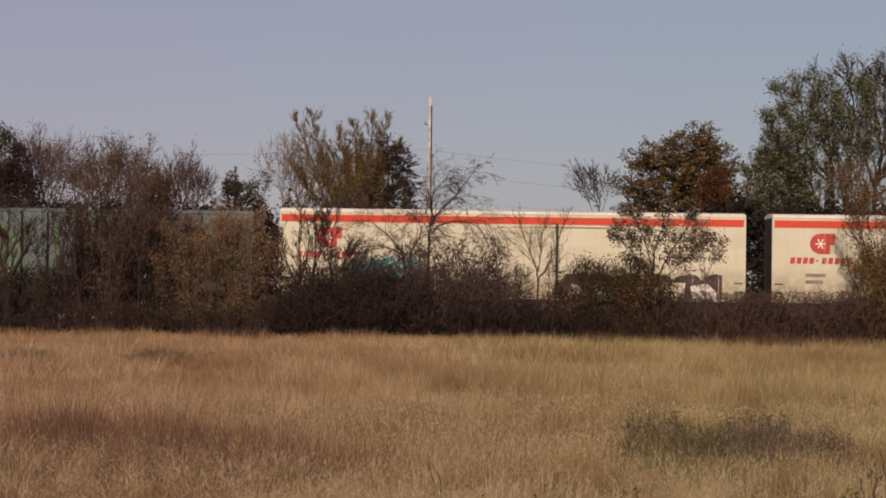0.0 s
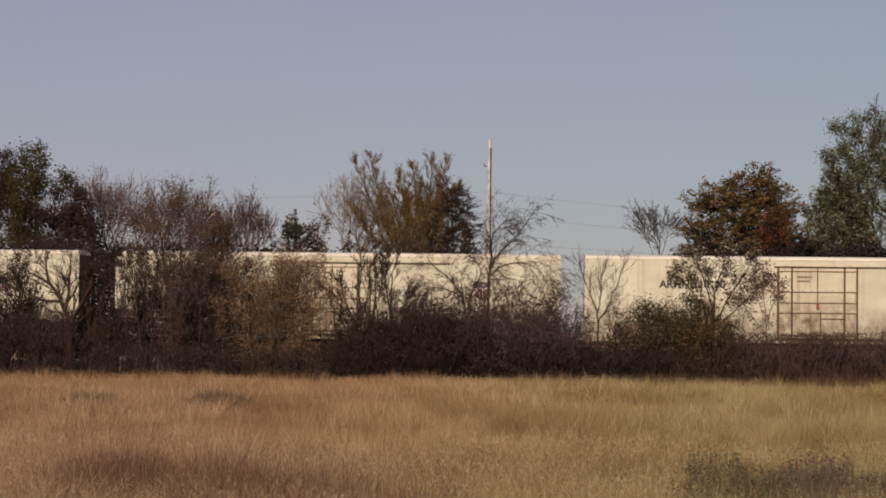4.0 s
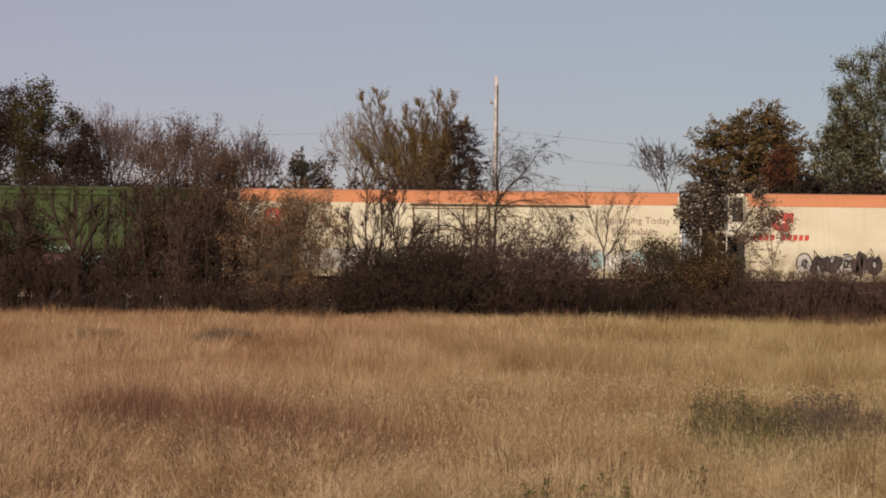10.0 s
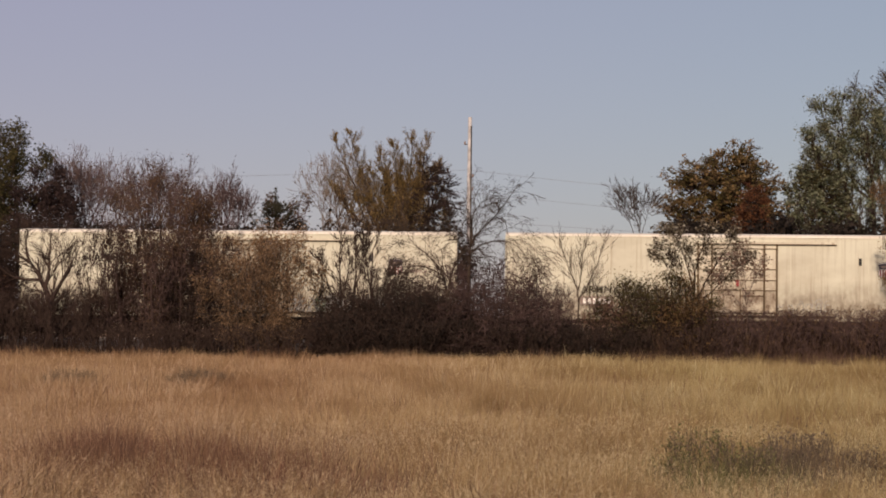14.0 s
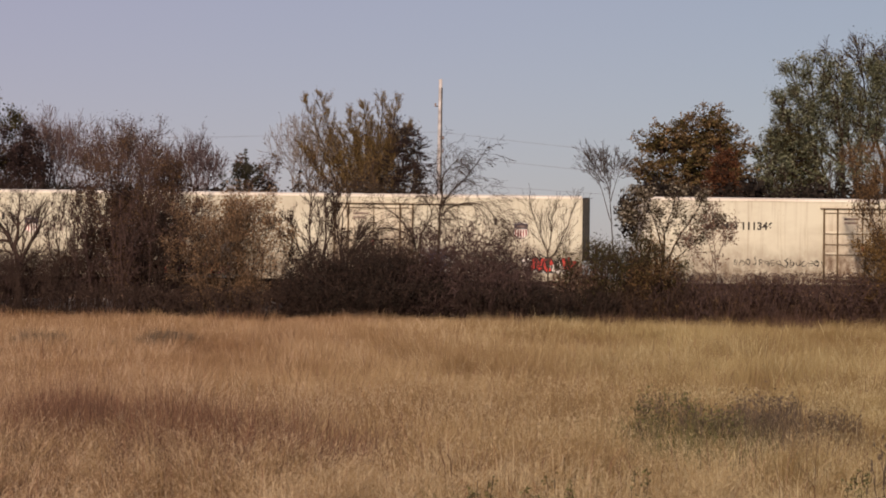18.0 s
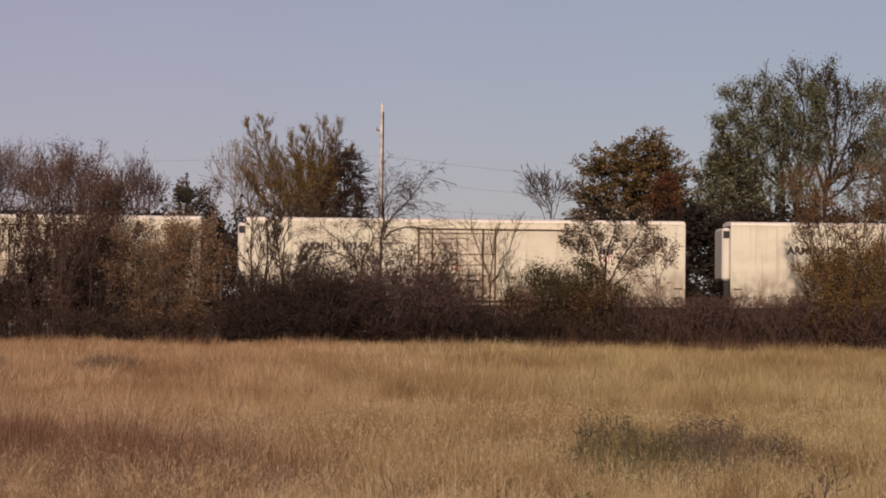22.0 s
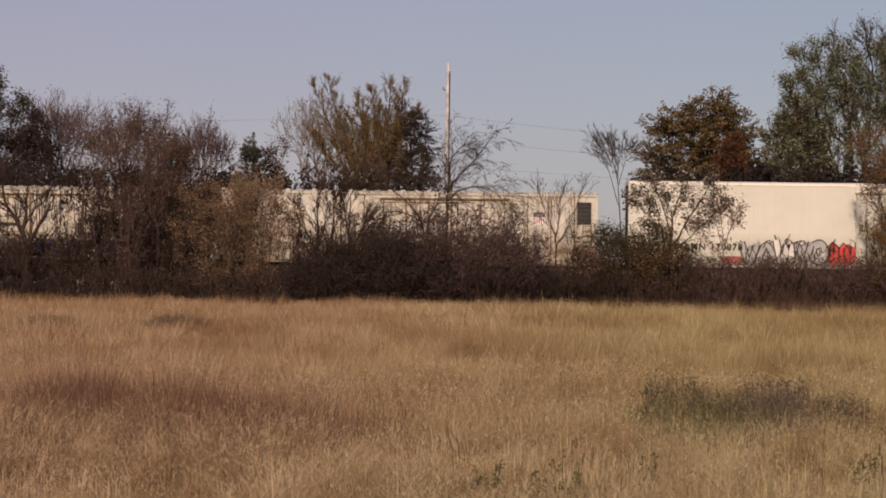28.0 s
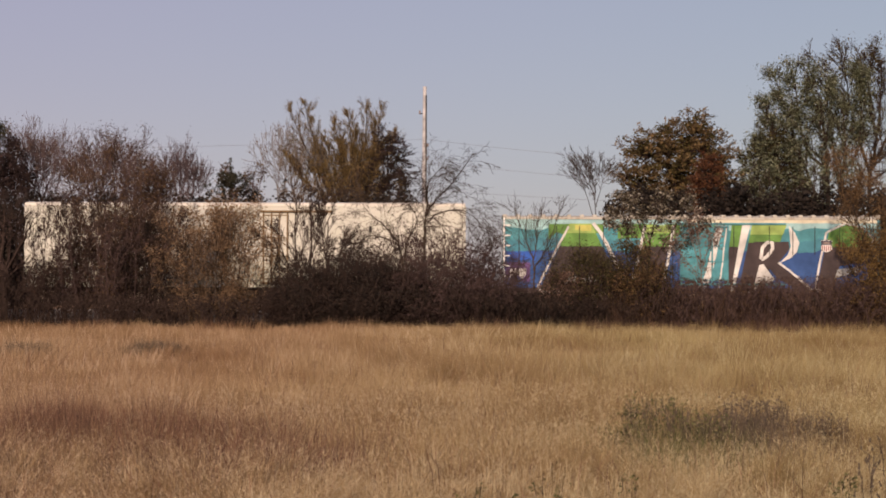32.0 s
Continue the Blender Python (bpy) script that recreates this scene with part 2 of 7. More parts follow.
BROWN_CAR = paint_mat("brown_red_car_paint", (0.066, 0.0165, 0.0155), (0.042, 0.018, 0.016), grime=0.6)
GREEN_CAR = paint_mat("green_car_paint", (0.04, 0.066, 0.021), (0.032, 0.038, 0.019), grime=0.4)
SLATE_CAR = paint_mat("slate_green_car_paint", (0.105, 0.14, 0.145), (0.08, 0.085, 0.075), grime=0.6)
ROOF_GALV = paint_mat("roof_paint", (0.74, 0.70, 0.62), (0.4, 0.32, 0.24), grime=0.3)
ORANGE = paint_mat("faded_orange_stripe", (0.48, 0.205, 0.105), (0.36, 0.175, 0.105), grime=0.5)
STRIPE_RED = paint_mat("red_stripe_paint", (0.52, 0.06, 0.035), (0.3, 0.07, 0.04), grime=0.3)
TAN_DOOR = paint_mat("tan_door_gear", (0.175, 0.112, 0.054), (0.10, 0.062, 0.035), grime=0.7)
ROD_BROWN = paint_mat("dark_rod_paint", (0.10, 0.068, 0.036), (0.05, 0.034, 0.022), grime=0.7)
# shadows of the posts as painted lines; rust-coloured on the old white cars
RIB_SHADE_RUST = plain_mat("rust_line", (0.15, 0.095, 0.055), 0.9, 0, 0.5, 2.0)
RIB_SHADE_DARK = plain_mat("dark_line", (0.012, 0.011, 0.009), 0.9, 0, 0.4, 2.0)
MARK_RED = plain_mat("red_mark", (0.38, 0.05, 0.04))
SHIELD_RED = plain_mat("shield_red", (0.24, 0.045, 0.045))
RUST_GEAR = paint_mat("rusty_door_gear", (0.12, 0.07, 0.036), (0.08, 0.05, 0.03), grime=0.6)
MARK_BLACK = plain_mat("black_lettering", (0.03, 0.025, 0.022), 0.6)
MARK_GREY = plain_mat("grey_lettering", (0.2, 0.15, 0.13), 0.6)
MARK_BLUE = plain_mat("shield_band_blue", (0.05, 0.042, 0.058))
MARK_WHITE = plain_mat("white_mark", (0.75, 0.72, 0.68))
SPRAY = {k: plain_mat(k + "_spray_paint", c, 0.8, 0, 0.3, 1.5) for k, c in {
    "teal": (0.05, 0.18, 0.23), "aqua": (0.26, 0.42, 0.42), "blue": (0.03, 0.07, 0.19), "green": (0.10, 0.21, 0.05),
    "lime": (0.25, 0.35, 0.10), "mint": (0.09, 0.23, 0.16), "pink": (0.36, 0.17, 0.17), "red": (0.42, 0.05, 0.04), "white": (0.52, 0.50, 0.47),
    "black": (0.02, 0.018, 0.018), "purple": (0.11, 0.06, 0.15), "plum": (0.11, 0.07, 0.085), "yellow": (0.42, 0.40, 0.11), "moss": (0.085, 0.135, 0.085), "grey": (0.28, 0.28, 0.27),
    "sea": (0.06, 0.22, 0.25), "umber": (0.05, 0.036, 0.036), "cobalt": (0.03, 0.09, 0.34), "cream": (0.55, 0.5, 0.38), "emerald": (0.02, 0.22, 0.08), "rose": (0.30, 0.10, 0.085)}.items()}


# ---- mesh helpers ----
def part(name, bm, material, parent=None, label=""):
    me = bpy.data.meshes.new(name)
    bm.to_mesh(me)
    bm.free()
    me.materials.append(material)
    ob = new(name, me)
    ob.parent = parent
    return tagged(ob, label)


def share(ob, m):
    """Another piece on the same mesh, under the same thing."""
    o = bpy.data.objects.new(ob.name.split(".")[0], ob.data)
    scene.collection.objects.link(o)
    o.parent, o.matrix_local = ob.parent, m
    if "label" in ob:
        o["label"] = ob["label"]
    return o


def box(bm, x0, x1, y0, y1, z0, z1, bevel=0.0):
    vs = [bm.verts.new((x, y, z)) for x in (x0, x1) for y in (y0, y1) for z in (z0, z1)]
    fs = [bm.faces.new([vs[i] for i in q]) for q in ((0, 1, 3, 2), (4, 6, 7, 5), (0, 4, 5, 1), (2, 3, 7, 6), (0, 2, 6, 4), (1, 5, 7, 3))]
    if bevel:
        es = list({e for f in fs for e in f.edges})
        bmesh.ops.bevel(bm, geom=es, offset=bevel, segments=1, affect="EDGES")
    return bm


def boxes(*rows, bevel=0.0):
    bm = bmesh.new()
    for r in rows:
        box(bm, *r, bevel=bevel)
    return bm


def rod(bm, a, b, r0, r1=None, n=8, caps=True):
    a, b = Vector(a), Vector(b)
    q = (b - a).to_track_quat("Z", "Y")
    r1 = r0 if r1 is None else r1
    rings = []
    for c, r in ((a, r0), (b, r1)):
        rings.append([bm.verts.new(c + q @ Vector((r * math.cos(k * math.tau / n), r * math.sin(k * math.tau / n), 0))) for k in range(n)])
    for k in range(n):
        bm.faces.new((rings[0][k], rings[0][(k + 1) % n], rings[1][(k + 1) % n], rings[1][k]))
    if caps:
        bm.faces.new(rings[0][::-1])
        bm.faces.new(rings[1])
    return bm


def tri_mesh(name, verts, tris, material, parent=None):
    """A mesh from arrays of corners and of triangles."""
    me = bpy.data.meshes.new(name)
    me.vertices.add(len(verts))
    me.vertices.foreach_set("co", np.asarray(verts, np.float32).ravel())
    me.loops.add(3 * len(tris))
    me.loops.foreach_set("vertex_index", np.asarray(tris, np.int32).ravel())
    me.polygons.add(len(tris))
    me.polygons.foreach_set("loop_start", np.arange(0, 3 * len(tris), 3, dtype=np.int32))
    me.update()
    me.validate()
    me.materials.append(material)
    ob = new(name, me)
    ob.parent = parent
    return ob


# ---- ground, track bed ----
RAIL_Z, TRACK_Y = 1.1, 111.6
S_PER, POLE_X = 36.0, -1.75


def make_ground():
    bm = bmesh.new()
    xs = [-3000, -600, -120, -60, -30, 0, 30, 60, 120, 600, 3000]
    ys = [-400, -60, 0, 20, 40, 60, 80, 98, 130, 200, 500, 1200, 3000]
    grid = [[bm.verts.new((x, y, 0.06 * noise.noise(Vector((x * 0.07, y * 0.07, 0))) if abs(x) < 100 and abs(y) < 140 else 0)) for x in xs] for y in ys]
    for j in range(len(ys) - 1):
        for i in range(len(xs) - 1):
            bm.faces.new((grid[j][i], grid[j][i + 1], grid[j + 1][i + 1], grid[j + 1][i]))
    tagged(part("ground", bm, SOIL), "flat autumn field of dry soil and thatch", "ground", kind="structure")
    bm = bmesh.new()
    prof = [(-5.2, -0.1), (-2.2, RAIL_Z - 0.3), (2.2, RAIL_Z - 0.3), (5.2, -0.1)]
    rows = [[bm.verts.new((x, TRACK_Y + y, z + 0.05 * noise.noise(Vector((x * 0.3, y, 0))))) for y, z in prof] for x in (-1400, -700, -60, -30, -10, 10, 30, 60, 700, 1400)]
    for a, b in zip(rows, rows[1:]):
        for k in range(3):
            bm.faces.new((a[k], b[k], b[k + 1], a[k + 1]))
    tagged(part("track_bed", bm, BALLAST), "low grey stone ballast bank under the railway track", "track bed", kind="structure")
    for s in (-1, 1):
        y = TRACK_Y + s * 0.7525
        bm = boxes((-1400, 1400, y - 0.035, y + 0.035, RAIL_Z - 0.04, RAIL_Z), (-1400, 1400, y - 0.01, y + 0.01, RAIL_Z - 0.14, RAIL_Z - 0.04), (-1400, 1400, y - 0.07, y + 0.07, RAIL_Z - 0.17, RAIL_Z - 0.14))
        tagged(part("rail", bm, STEEL), "rusty steel rail with a worn bright head", "rail", group="rails", kind="structure")
    v, t = [], []
    for k in range(-70, 71):
        b = len(v)
        x = k * 0.55
        v += [(x + i, TRACK_Y + j, z) for i in (-0.12, 0.12) for j in (-1.3, 1.3) for z in (RAIL_Z - 0.36, RAIL_Z - 0.175)]
        t += [(b + i, b + j, b + l) for i, j, l in ((0, 1, 3), (0, 3, 2), (4, 6, 7), (4, 7, 5), (0, 4, 5), (0, 5, 1), (2, 3, 7), (2, 7, 6), (1, 5, 7), (1, 7, 3))]
    tagged(tri_mesh("railroad_ties", v, t, WOOD), "weathered wooden railroad ties under the rails", "railroad ties", kind="stuff")


make_ground()


# ---- plants ----
def tubes(segs):
    """Tapered three-sided tubes from rows of x, y, z, radius at either end; the finest twigs are slivers."""
    s = np.asarray(segs, float)
    a, ra, b, rb = s[:, :3], s[:, 3], s[:, 4:7], s[:, 7]
    d = b - a
    d /= np.maximum(np.linalg.norm(d, axis=1, keepdims=True), 1e-6)
    ref = np.where(np.abs(d[:, 2:3]) > 0.9, [[1.0, 0, 0]], [[0, 0, 1.0]])
    u = np.cross(d, ref)
    u /= np.linalg.norm(u, axis=1, keepdims=True)
    w = np.cross(d, u)
    thick = np.maximum(ra, rb) > 0.0135
    vs, ts, count = [], [], 0
    for keep, ways, tri in ((thick, 3, [(0, 1, 4), (0, 4, 3), (1, 2, 5), (1, 5, 4), (2, 0, 3), (2, 3, 5)]), (~thick, 2, [(0, 1, 3), (0, 3, 2)])):
        n = int(keep.sum())
        ring = []
        for c, r in ((a[keep], ra[keep]), (b[keep], rb[keep])):
            for k in range(ways):
                an = k * math.tau / ways + (np.arange(n) * 0.7 if ways == 2 else np.zeros(n))
                ring.append(c + r[:, None] * (np.cos(an)[:, None] * u[keep] + np.sin(an)[:, None] * w[keep]))
        vs.append(np.stack(ring, 1).reshape(-1, 3))
        ts.append((count + 2 * ways * np.arange(n)[:, None, None] + np.array(tri)[None]).reshape(-1, 3))
        count += 2 * ways * n
    return np.concatenate(vs), np.concatenate(ts)


def leaf_cards(pos, size, rng, flat=0.5):
    """Small pointed leaves, a triangle each, turned at random."""
    n = len(pos)
    d = rng.normal(size=(n, 3))
    d[:, 2] *= flat
    d /= np.linalg.norm(d, axis=1, keepdims=True)
    e = np.cross(d, rng.normal(size=(n, 3)))
    e /= np.linalg.norm(e, axis=1, keepdims=True)
    s = size * rng.uniform(0.55, 1.4, (n, 1))
    v = np.stack([pos - d * s * 0.5 - e * s * 0.36, pos - d * s * 0.4 + e * s * 0.36, pos + d * s * 0.55], 1).reshape(-1, 3)
    return v, np.arange(3 * n).reshape(-1, 3)


def unit(v):
    return v / (np.linalg.norm(v) + 1e-9)


def grow(rng, h, w, stems, lean, limbs, twigs, leaves, low, droop, top, base, stem_r, fan, reach, full, fork, dome):
    """Stems, limbs and twigs of one plant as rows for tubes(), and the places of its leaves. All for a plant h high and w wide."""
    segs, ends = [], []

    def line(p, d, length, r0, r1, n, wander, bend):
        pts = [p]
        for k in range(n):
            d = unit(d + rng.normal(0, wander, 3) + np.array([0, 0, bend]))
            q = p + d * length / n
            f0, f1 = k / n, (k + 1) / n
            segs.append((*p, r0 + (r1 - r0) * f0, *q, r0 + (r1 - r0) * f1))
            p = q
            pts.append(p)
        return pts, d
    start = np.array([0.0, 0, -0.1])
    if fork:
        pts, _ = line(start, np.array([0.05, 0, 1.0]), fork * h, stem_r * 1.7, stem_r * 1.2, 4, 0.05, 0.02)
        start = pts[-1]
    for s in range(stems):
        an = s * 2.39996 + rng.normal(0, 0.25)
        share_ = ((s + rng.uniform(0, 1)) / stems) ** 0.5
        off = share_ * base
        tilt = lean * (0.1 + 1.0 * share_) * rng.uniform(0.75, 1.15)
        d = np.array([math.cos(an) * math.sin(tilt), math.sin(an) * math.sin(tilt), math.cos(tilt)])
        p = start + np.array([math.cos(an) * off, math.sin(an) * off * 0.7, -0.15 * h * fork * share_ if fork else 0.0])
        sl = h * (1 - fork) * rng.uniform(0.78, 1.0) * (1.0 - dome * share_ ** 2)
        r0 = stem_r * rng.uniform(0.6, 1.0)
        pts, _ = line(p, d, sl, r0, r0 * 0.25, 9, 0.08, 0.03)
        for _ in range(limbs):
            f = low + (1 - low) * rng.uniform(0, 1) ** 0.9
            i = min(8, int(f * 9))
            b = pts[i] + (pts[i + 1] - pts[i]) * (f * 9 - i if f < 1 else 1)
            a2 = rng.uniform(0, math.tau)
            g = (f - low) / (1 - low + 1e-6)
            size = (0.35 + 0.9 * math.sin(math.pi * min(1, 0.18 + g * 0.75)) if not top else 0.4 + 0.8 * (1 - g))
            ll = reach * w * size * rng.uniform(0.45, 1.0)
            rise = fan * rng.uniform(0.6, 1.4)
            d2 = unit(np.array([math.cos(a2), math.sin(a2), rise]))
            lp, _ = line(b, d2, ll, r0 * 0.34, r0 * 0.1, 5, 0.16, -droop * 0.5)
            for _ in range(twigs):
                k = rng.integers(1, 6)
                dd = unit((lp[k] - lp[k - 1]) / (np.linalg.norm(lp[k] - lp[k - 1]) + 1e-9) + rng.normal(0, 0.6, 3) + np.array([0, 0, 0.15 - droop]))
                tp, _ = line(lp[k], dd, ll * rng.uniform(0.22, 0.5), r0 * 0.13, r0 * 0.05, 3, 0.22, -droop)
                ends += tp[1:]
            ends += lp[3:]
        ends += pts[-2:]
    segs = np.array(segs)
    ends = np.array(ends)
    # fit to the height and the width
    hz, hw = np.percentile(ends[:, 2], full + 0.5 * (100 - full)), np.percentile(np.abs(ends[:, 0]), full)
    k = np.array([0.5 * w / hw, 0.5 * w / hw, h / hz])
    for c in (0, 4):
        segs[:, c:c + 3] *= k
    ends = ends * k

    def hold(p):
        """No spire far above the height, no branch far beyond the width."""
        p[:, 2] = np.where(p[:, 2] > h, h + 0.25 * (p[:, 2] - h), p[:, 2])
        r = np.abs(p[:, 0])
        p[:, 0] = np.where(r > 0.5 * w, np.sign(p[:, 0]) * (0.5 * w + 0.4 * (r - 0.5 * w)), p[:, 0])
    hold(segs[:, 0:3]), hold(segs[:, 4:7]), hold(ends)
    pick = ends[rng.integers(0, len(ends), leaves)] if leaves else np.zeros((0, 3))
    return segs, pick


def split_grow(rng, h, w, stems, lean, levels, leaves, droop, base, stem_r, full, fork, angle):
    """A plant whose every branch divides again: rows for tubes(), and the places of its leaves."""
    segs, ends = [], []

    def branch(p, d, length, r, level):
        n = 4 if level < 3 else 3
        for k in range(n):
            d = unit(d + rng.normal(0, 0.09, 3) + np.array([0, 0, 0.05 - droop * level / levels]))
            q = p + d * length / n
            segs.append((*p, r * (1 - 0.3 * k / n), *q, r * (1 - 0.3 * (k + 1) / n)))
            p = q
            if level >= levels - 2:
                ends.append(p)
            if level < levels and k == n // 2 and rng.uniform() < 0.75:
                child(p, d, length, r * 0.75, level)
        if level < levels:
            child(p, d, length, r, level)
            child(p, d, length, r, level)

    def child(p, d, length, r, level):
        side = unit(np.cross(d, rng.normal(size=3)))
        a = angle * rng.uniform(0.45, 1.25)
        branch(p, unit(d * math.cos(a) + side * math.sin(a)), length * rng.uniform(0.66, 0.9), max(r * 0.62, 0.002), level + 1)
    start = np.array([0.0, 0, -0.1])
    for s in range(stems):
        an = s * 2.39996 + rng.normal(0, 0.3)
        share_ = ((s + rng.uniform(0, 1)) / stems) ** 0.5
        tilt = lean * share_ * rng.uniform(0.8, 1.2)
        d = np.array([math.cos(an) * math.sin(tilt), math.sin(an) * math.sin(tilt), math.cos(tilt)])
        p = start + np.array([math.cos(an), math.sin(an), 0]) * base * share_
        if fork:
            q = p + np.array([0.03 * h * rng.normal(), 0, fork * h])
            segs.append((*p, stem_r * 1.4, *q, stem_r))
            p = q
        branch(p, d, h * (1 - fork) * 0.3, stem_r, 0)
    segs, ends = np.array(segs), np.array(ends)
    hz, hw = np.percentile(ends[:, 2], full + 0.7 * (100 - full)) - fork * h, np.percentile(np.abs(ends[:, 0]), full)

    def fitted(p):
        p[:, 0:2] *= 0.5 * w / hw
        up = p[:, 2] > fork * h
        p[up, 2] = fork * h + (p[up, 2] - fork * h) * h * (1 - fork) / hz
    fitted(segs[:, 0:3]), fitted(segs[:, 4:7]), fitted(ends)
    pick = ends[rng.integers(0, len(ends), leaves)] if leaves else np.zeros((0, 3))
    return segs, pick


def line_grow(rng, lines, side, reach, levels, leaves, droop, low, angle, lift, taper):
    """A plant on given stems (radius, then x and z of each bend), each with branches that divide again."""
    segs, ends = [], []

    def sprig(p, d, length, r, level):
        n = 4 if level else 5
        for k in range(n):
            d = unit(d + rng.normal(0, 0.13, 3) + np.array([0, 0, lift - droop * (k + 1) / n]))
            q = p + d * length / n
            segs.append((*p, r * (1 - 0.6 * k / n), *q, r * (1 - 0.6 * (k + 1) / n)))
            p = q
            ends.append(p)
            if level < levels and k >= 1:
                for _ in range(1 + int(rng.uniform() < 0.45)):
                    e = unit(d + angle * unit(np.cross(d, rng.normal(size=3))) * rng.uniform(0.6, 1.4))
                    sprig(p, e, length * rng.uniform(0.35, 0.65), r * 0.5, level + 1)
    for row in lines:
        r0, c = row[0], np.array(row[1:], float)
        pts = []
        for i in range(len(c) - 1):
            a, b = c[max(i - 1, 0)], c[min(i + 2, len(c) - 1)]
            for f in (0.0, 0.25, 0.5, 0.75):
                pts.append(0.5 * (2 * c[i] + (c[i + 1] - a) * f + (2 * a - 5 * c[i] + 4 * c[i + 1] - b) * f * f + (3 * c[i] - a - 3 * c[i + 1] + b) * f ** 3))
        pts.append(c[-1])
        out = rng.normal(0, 0.25) * np.linspace(0, 1, len(pts)) ** 1.5 * len(c) / 4
        pts = [np.array([q[0] + rng.normal(0, 0.018), o, q[1]]) for q, o in zip(pts, out)]
        n = len(pts) - 1
        for k in range(n):
            ra, rb = r0 * (1 - 0.8 * k / n), r0 * (1 - 0.8 * (k + 1) / n)
            segs.append((*pts[k], ra, *pts[k + 1], rb))
        for j in range(side):
            f = low + (1 - low) * (j + rng.uniform(0, 1)) / side
            k = min(n - 1, int(f * n))
            p = pts[k] + (pts[k + 1] - pts[k]) * (f * n - k)
            d = unit(pts[k + 1] - pts[k])
            e = unit(d + angle * 1.5 * unit(np.cross(d, rng.normal(size=3))) * rng.uniform(0.6, 1.3))
            sprig(p, e, reach * (1.2 - taper * f) * rng.uniform(0.5, 1.2), max(r0 * (1 - 0.8 * f) * 0.45, 0.008), 0)
        sprig(pts[-1], unit(pts[-1] - pts[-2]), reach * 0.3, r0 * 0.2, 0)
    segs, ends = np.array(segs), np.array(ends)
    for c in (2, 6):
        segs[:, c] = np.maximum(segs[:, c], -0.1)
    return segs, (ends[rng.integers(0, len(ends), leaves)] if leaves else np.zeros((0, 3)))


def plant(name, label, category, x, y, h, w, leafs=None, bark=None, stems=3, lean=0.25, limbs=12, twigs=6, leaves=2500, size=0.14, low=0.3, droop=0.0,
          top=False, base=0.3, stem_r=0.06, fan=0.7, seed=1, scatter=0.14, group="", z=0.0, thin=0.011, reach=0.5, full=95, fork=0.0, dome=0.12, levels=0, angle=0.5, lines=None, side=8, lift=0.03, taper=0.6, clusters=0):
    rng = np.random.default_rng(seed)
    if lines:
        segs, spots = line_grow(rng, lines, side, reach, levels, leaves, droop, low, angle, lift, taper)
    elif levels:
        segs, spots = split_grow(rng, h, w, stems, lean, levels, leaves, droop, base, stem_r, full, fork, angle)
    else:
        segs, spots = grow(rng, h, w, stems, lean, limbs, twigs, leaves, low, droop, top, base, stem_r, fan, reach, full, fork, dome)
    segs[:, 3] = np.maximum(segs[:, 3], thin)
    segs[:, 7] = np.maximum(segs[:, 7], thin)
    root = tagged(new(name), label, category, group)
    root.location = (x, y, z)
    if leaves:
        tri_mesh("trunk", *tubes(segs), bark, root)
    else:
        big = segs[:, 3] > 0.02
        tri_mesh("trunk", *tubes(segs[big]), bark, root)
        tagged(tri_mesh("crown", *tubes(segs[~big]), bark, root), "bare fine twigs")
    if leaves:
        if clusters:
            spots = spots[rng.integers(0, clusters, len(spots))]
        spots = spots + rng.normal(0, scatter, spots.shape)
        spots[:, 2] = np.maximum(spots[:, 2], 0.05)
        tri_mesh("crown", *leaf_cards(spots, size, rng), leafs, root)
    return root


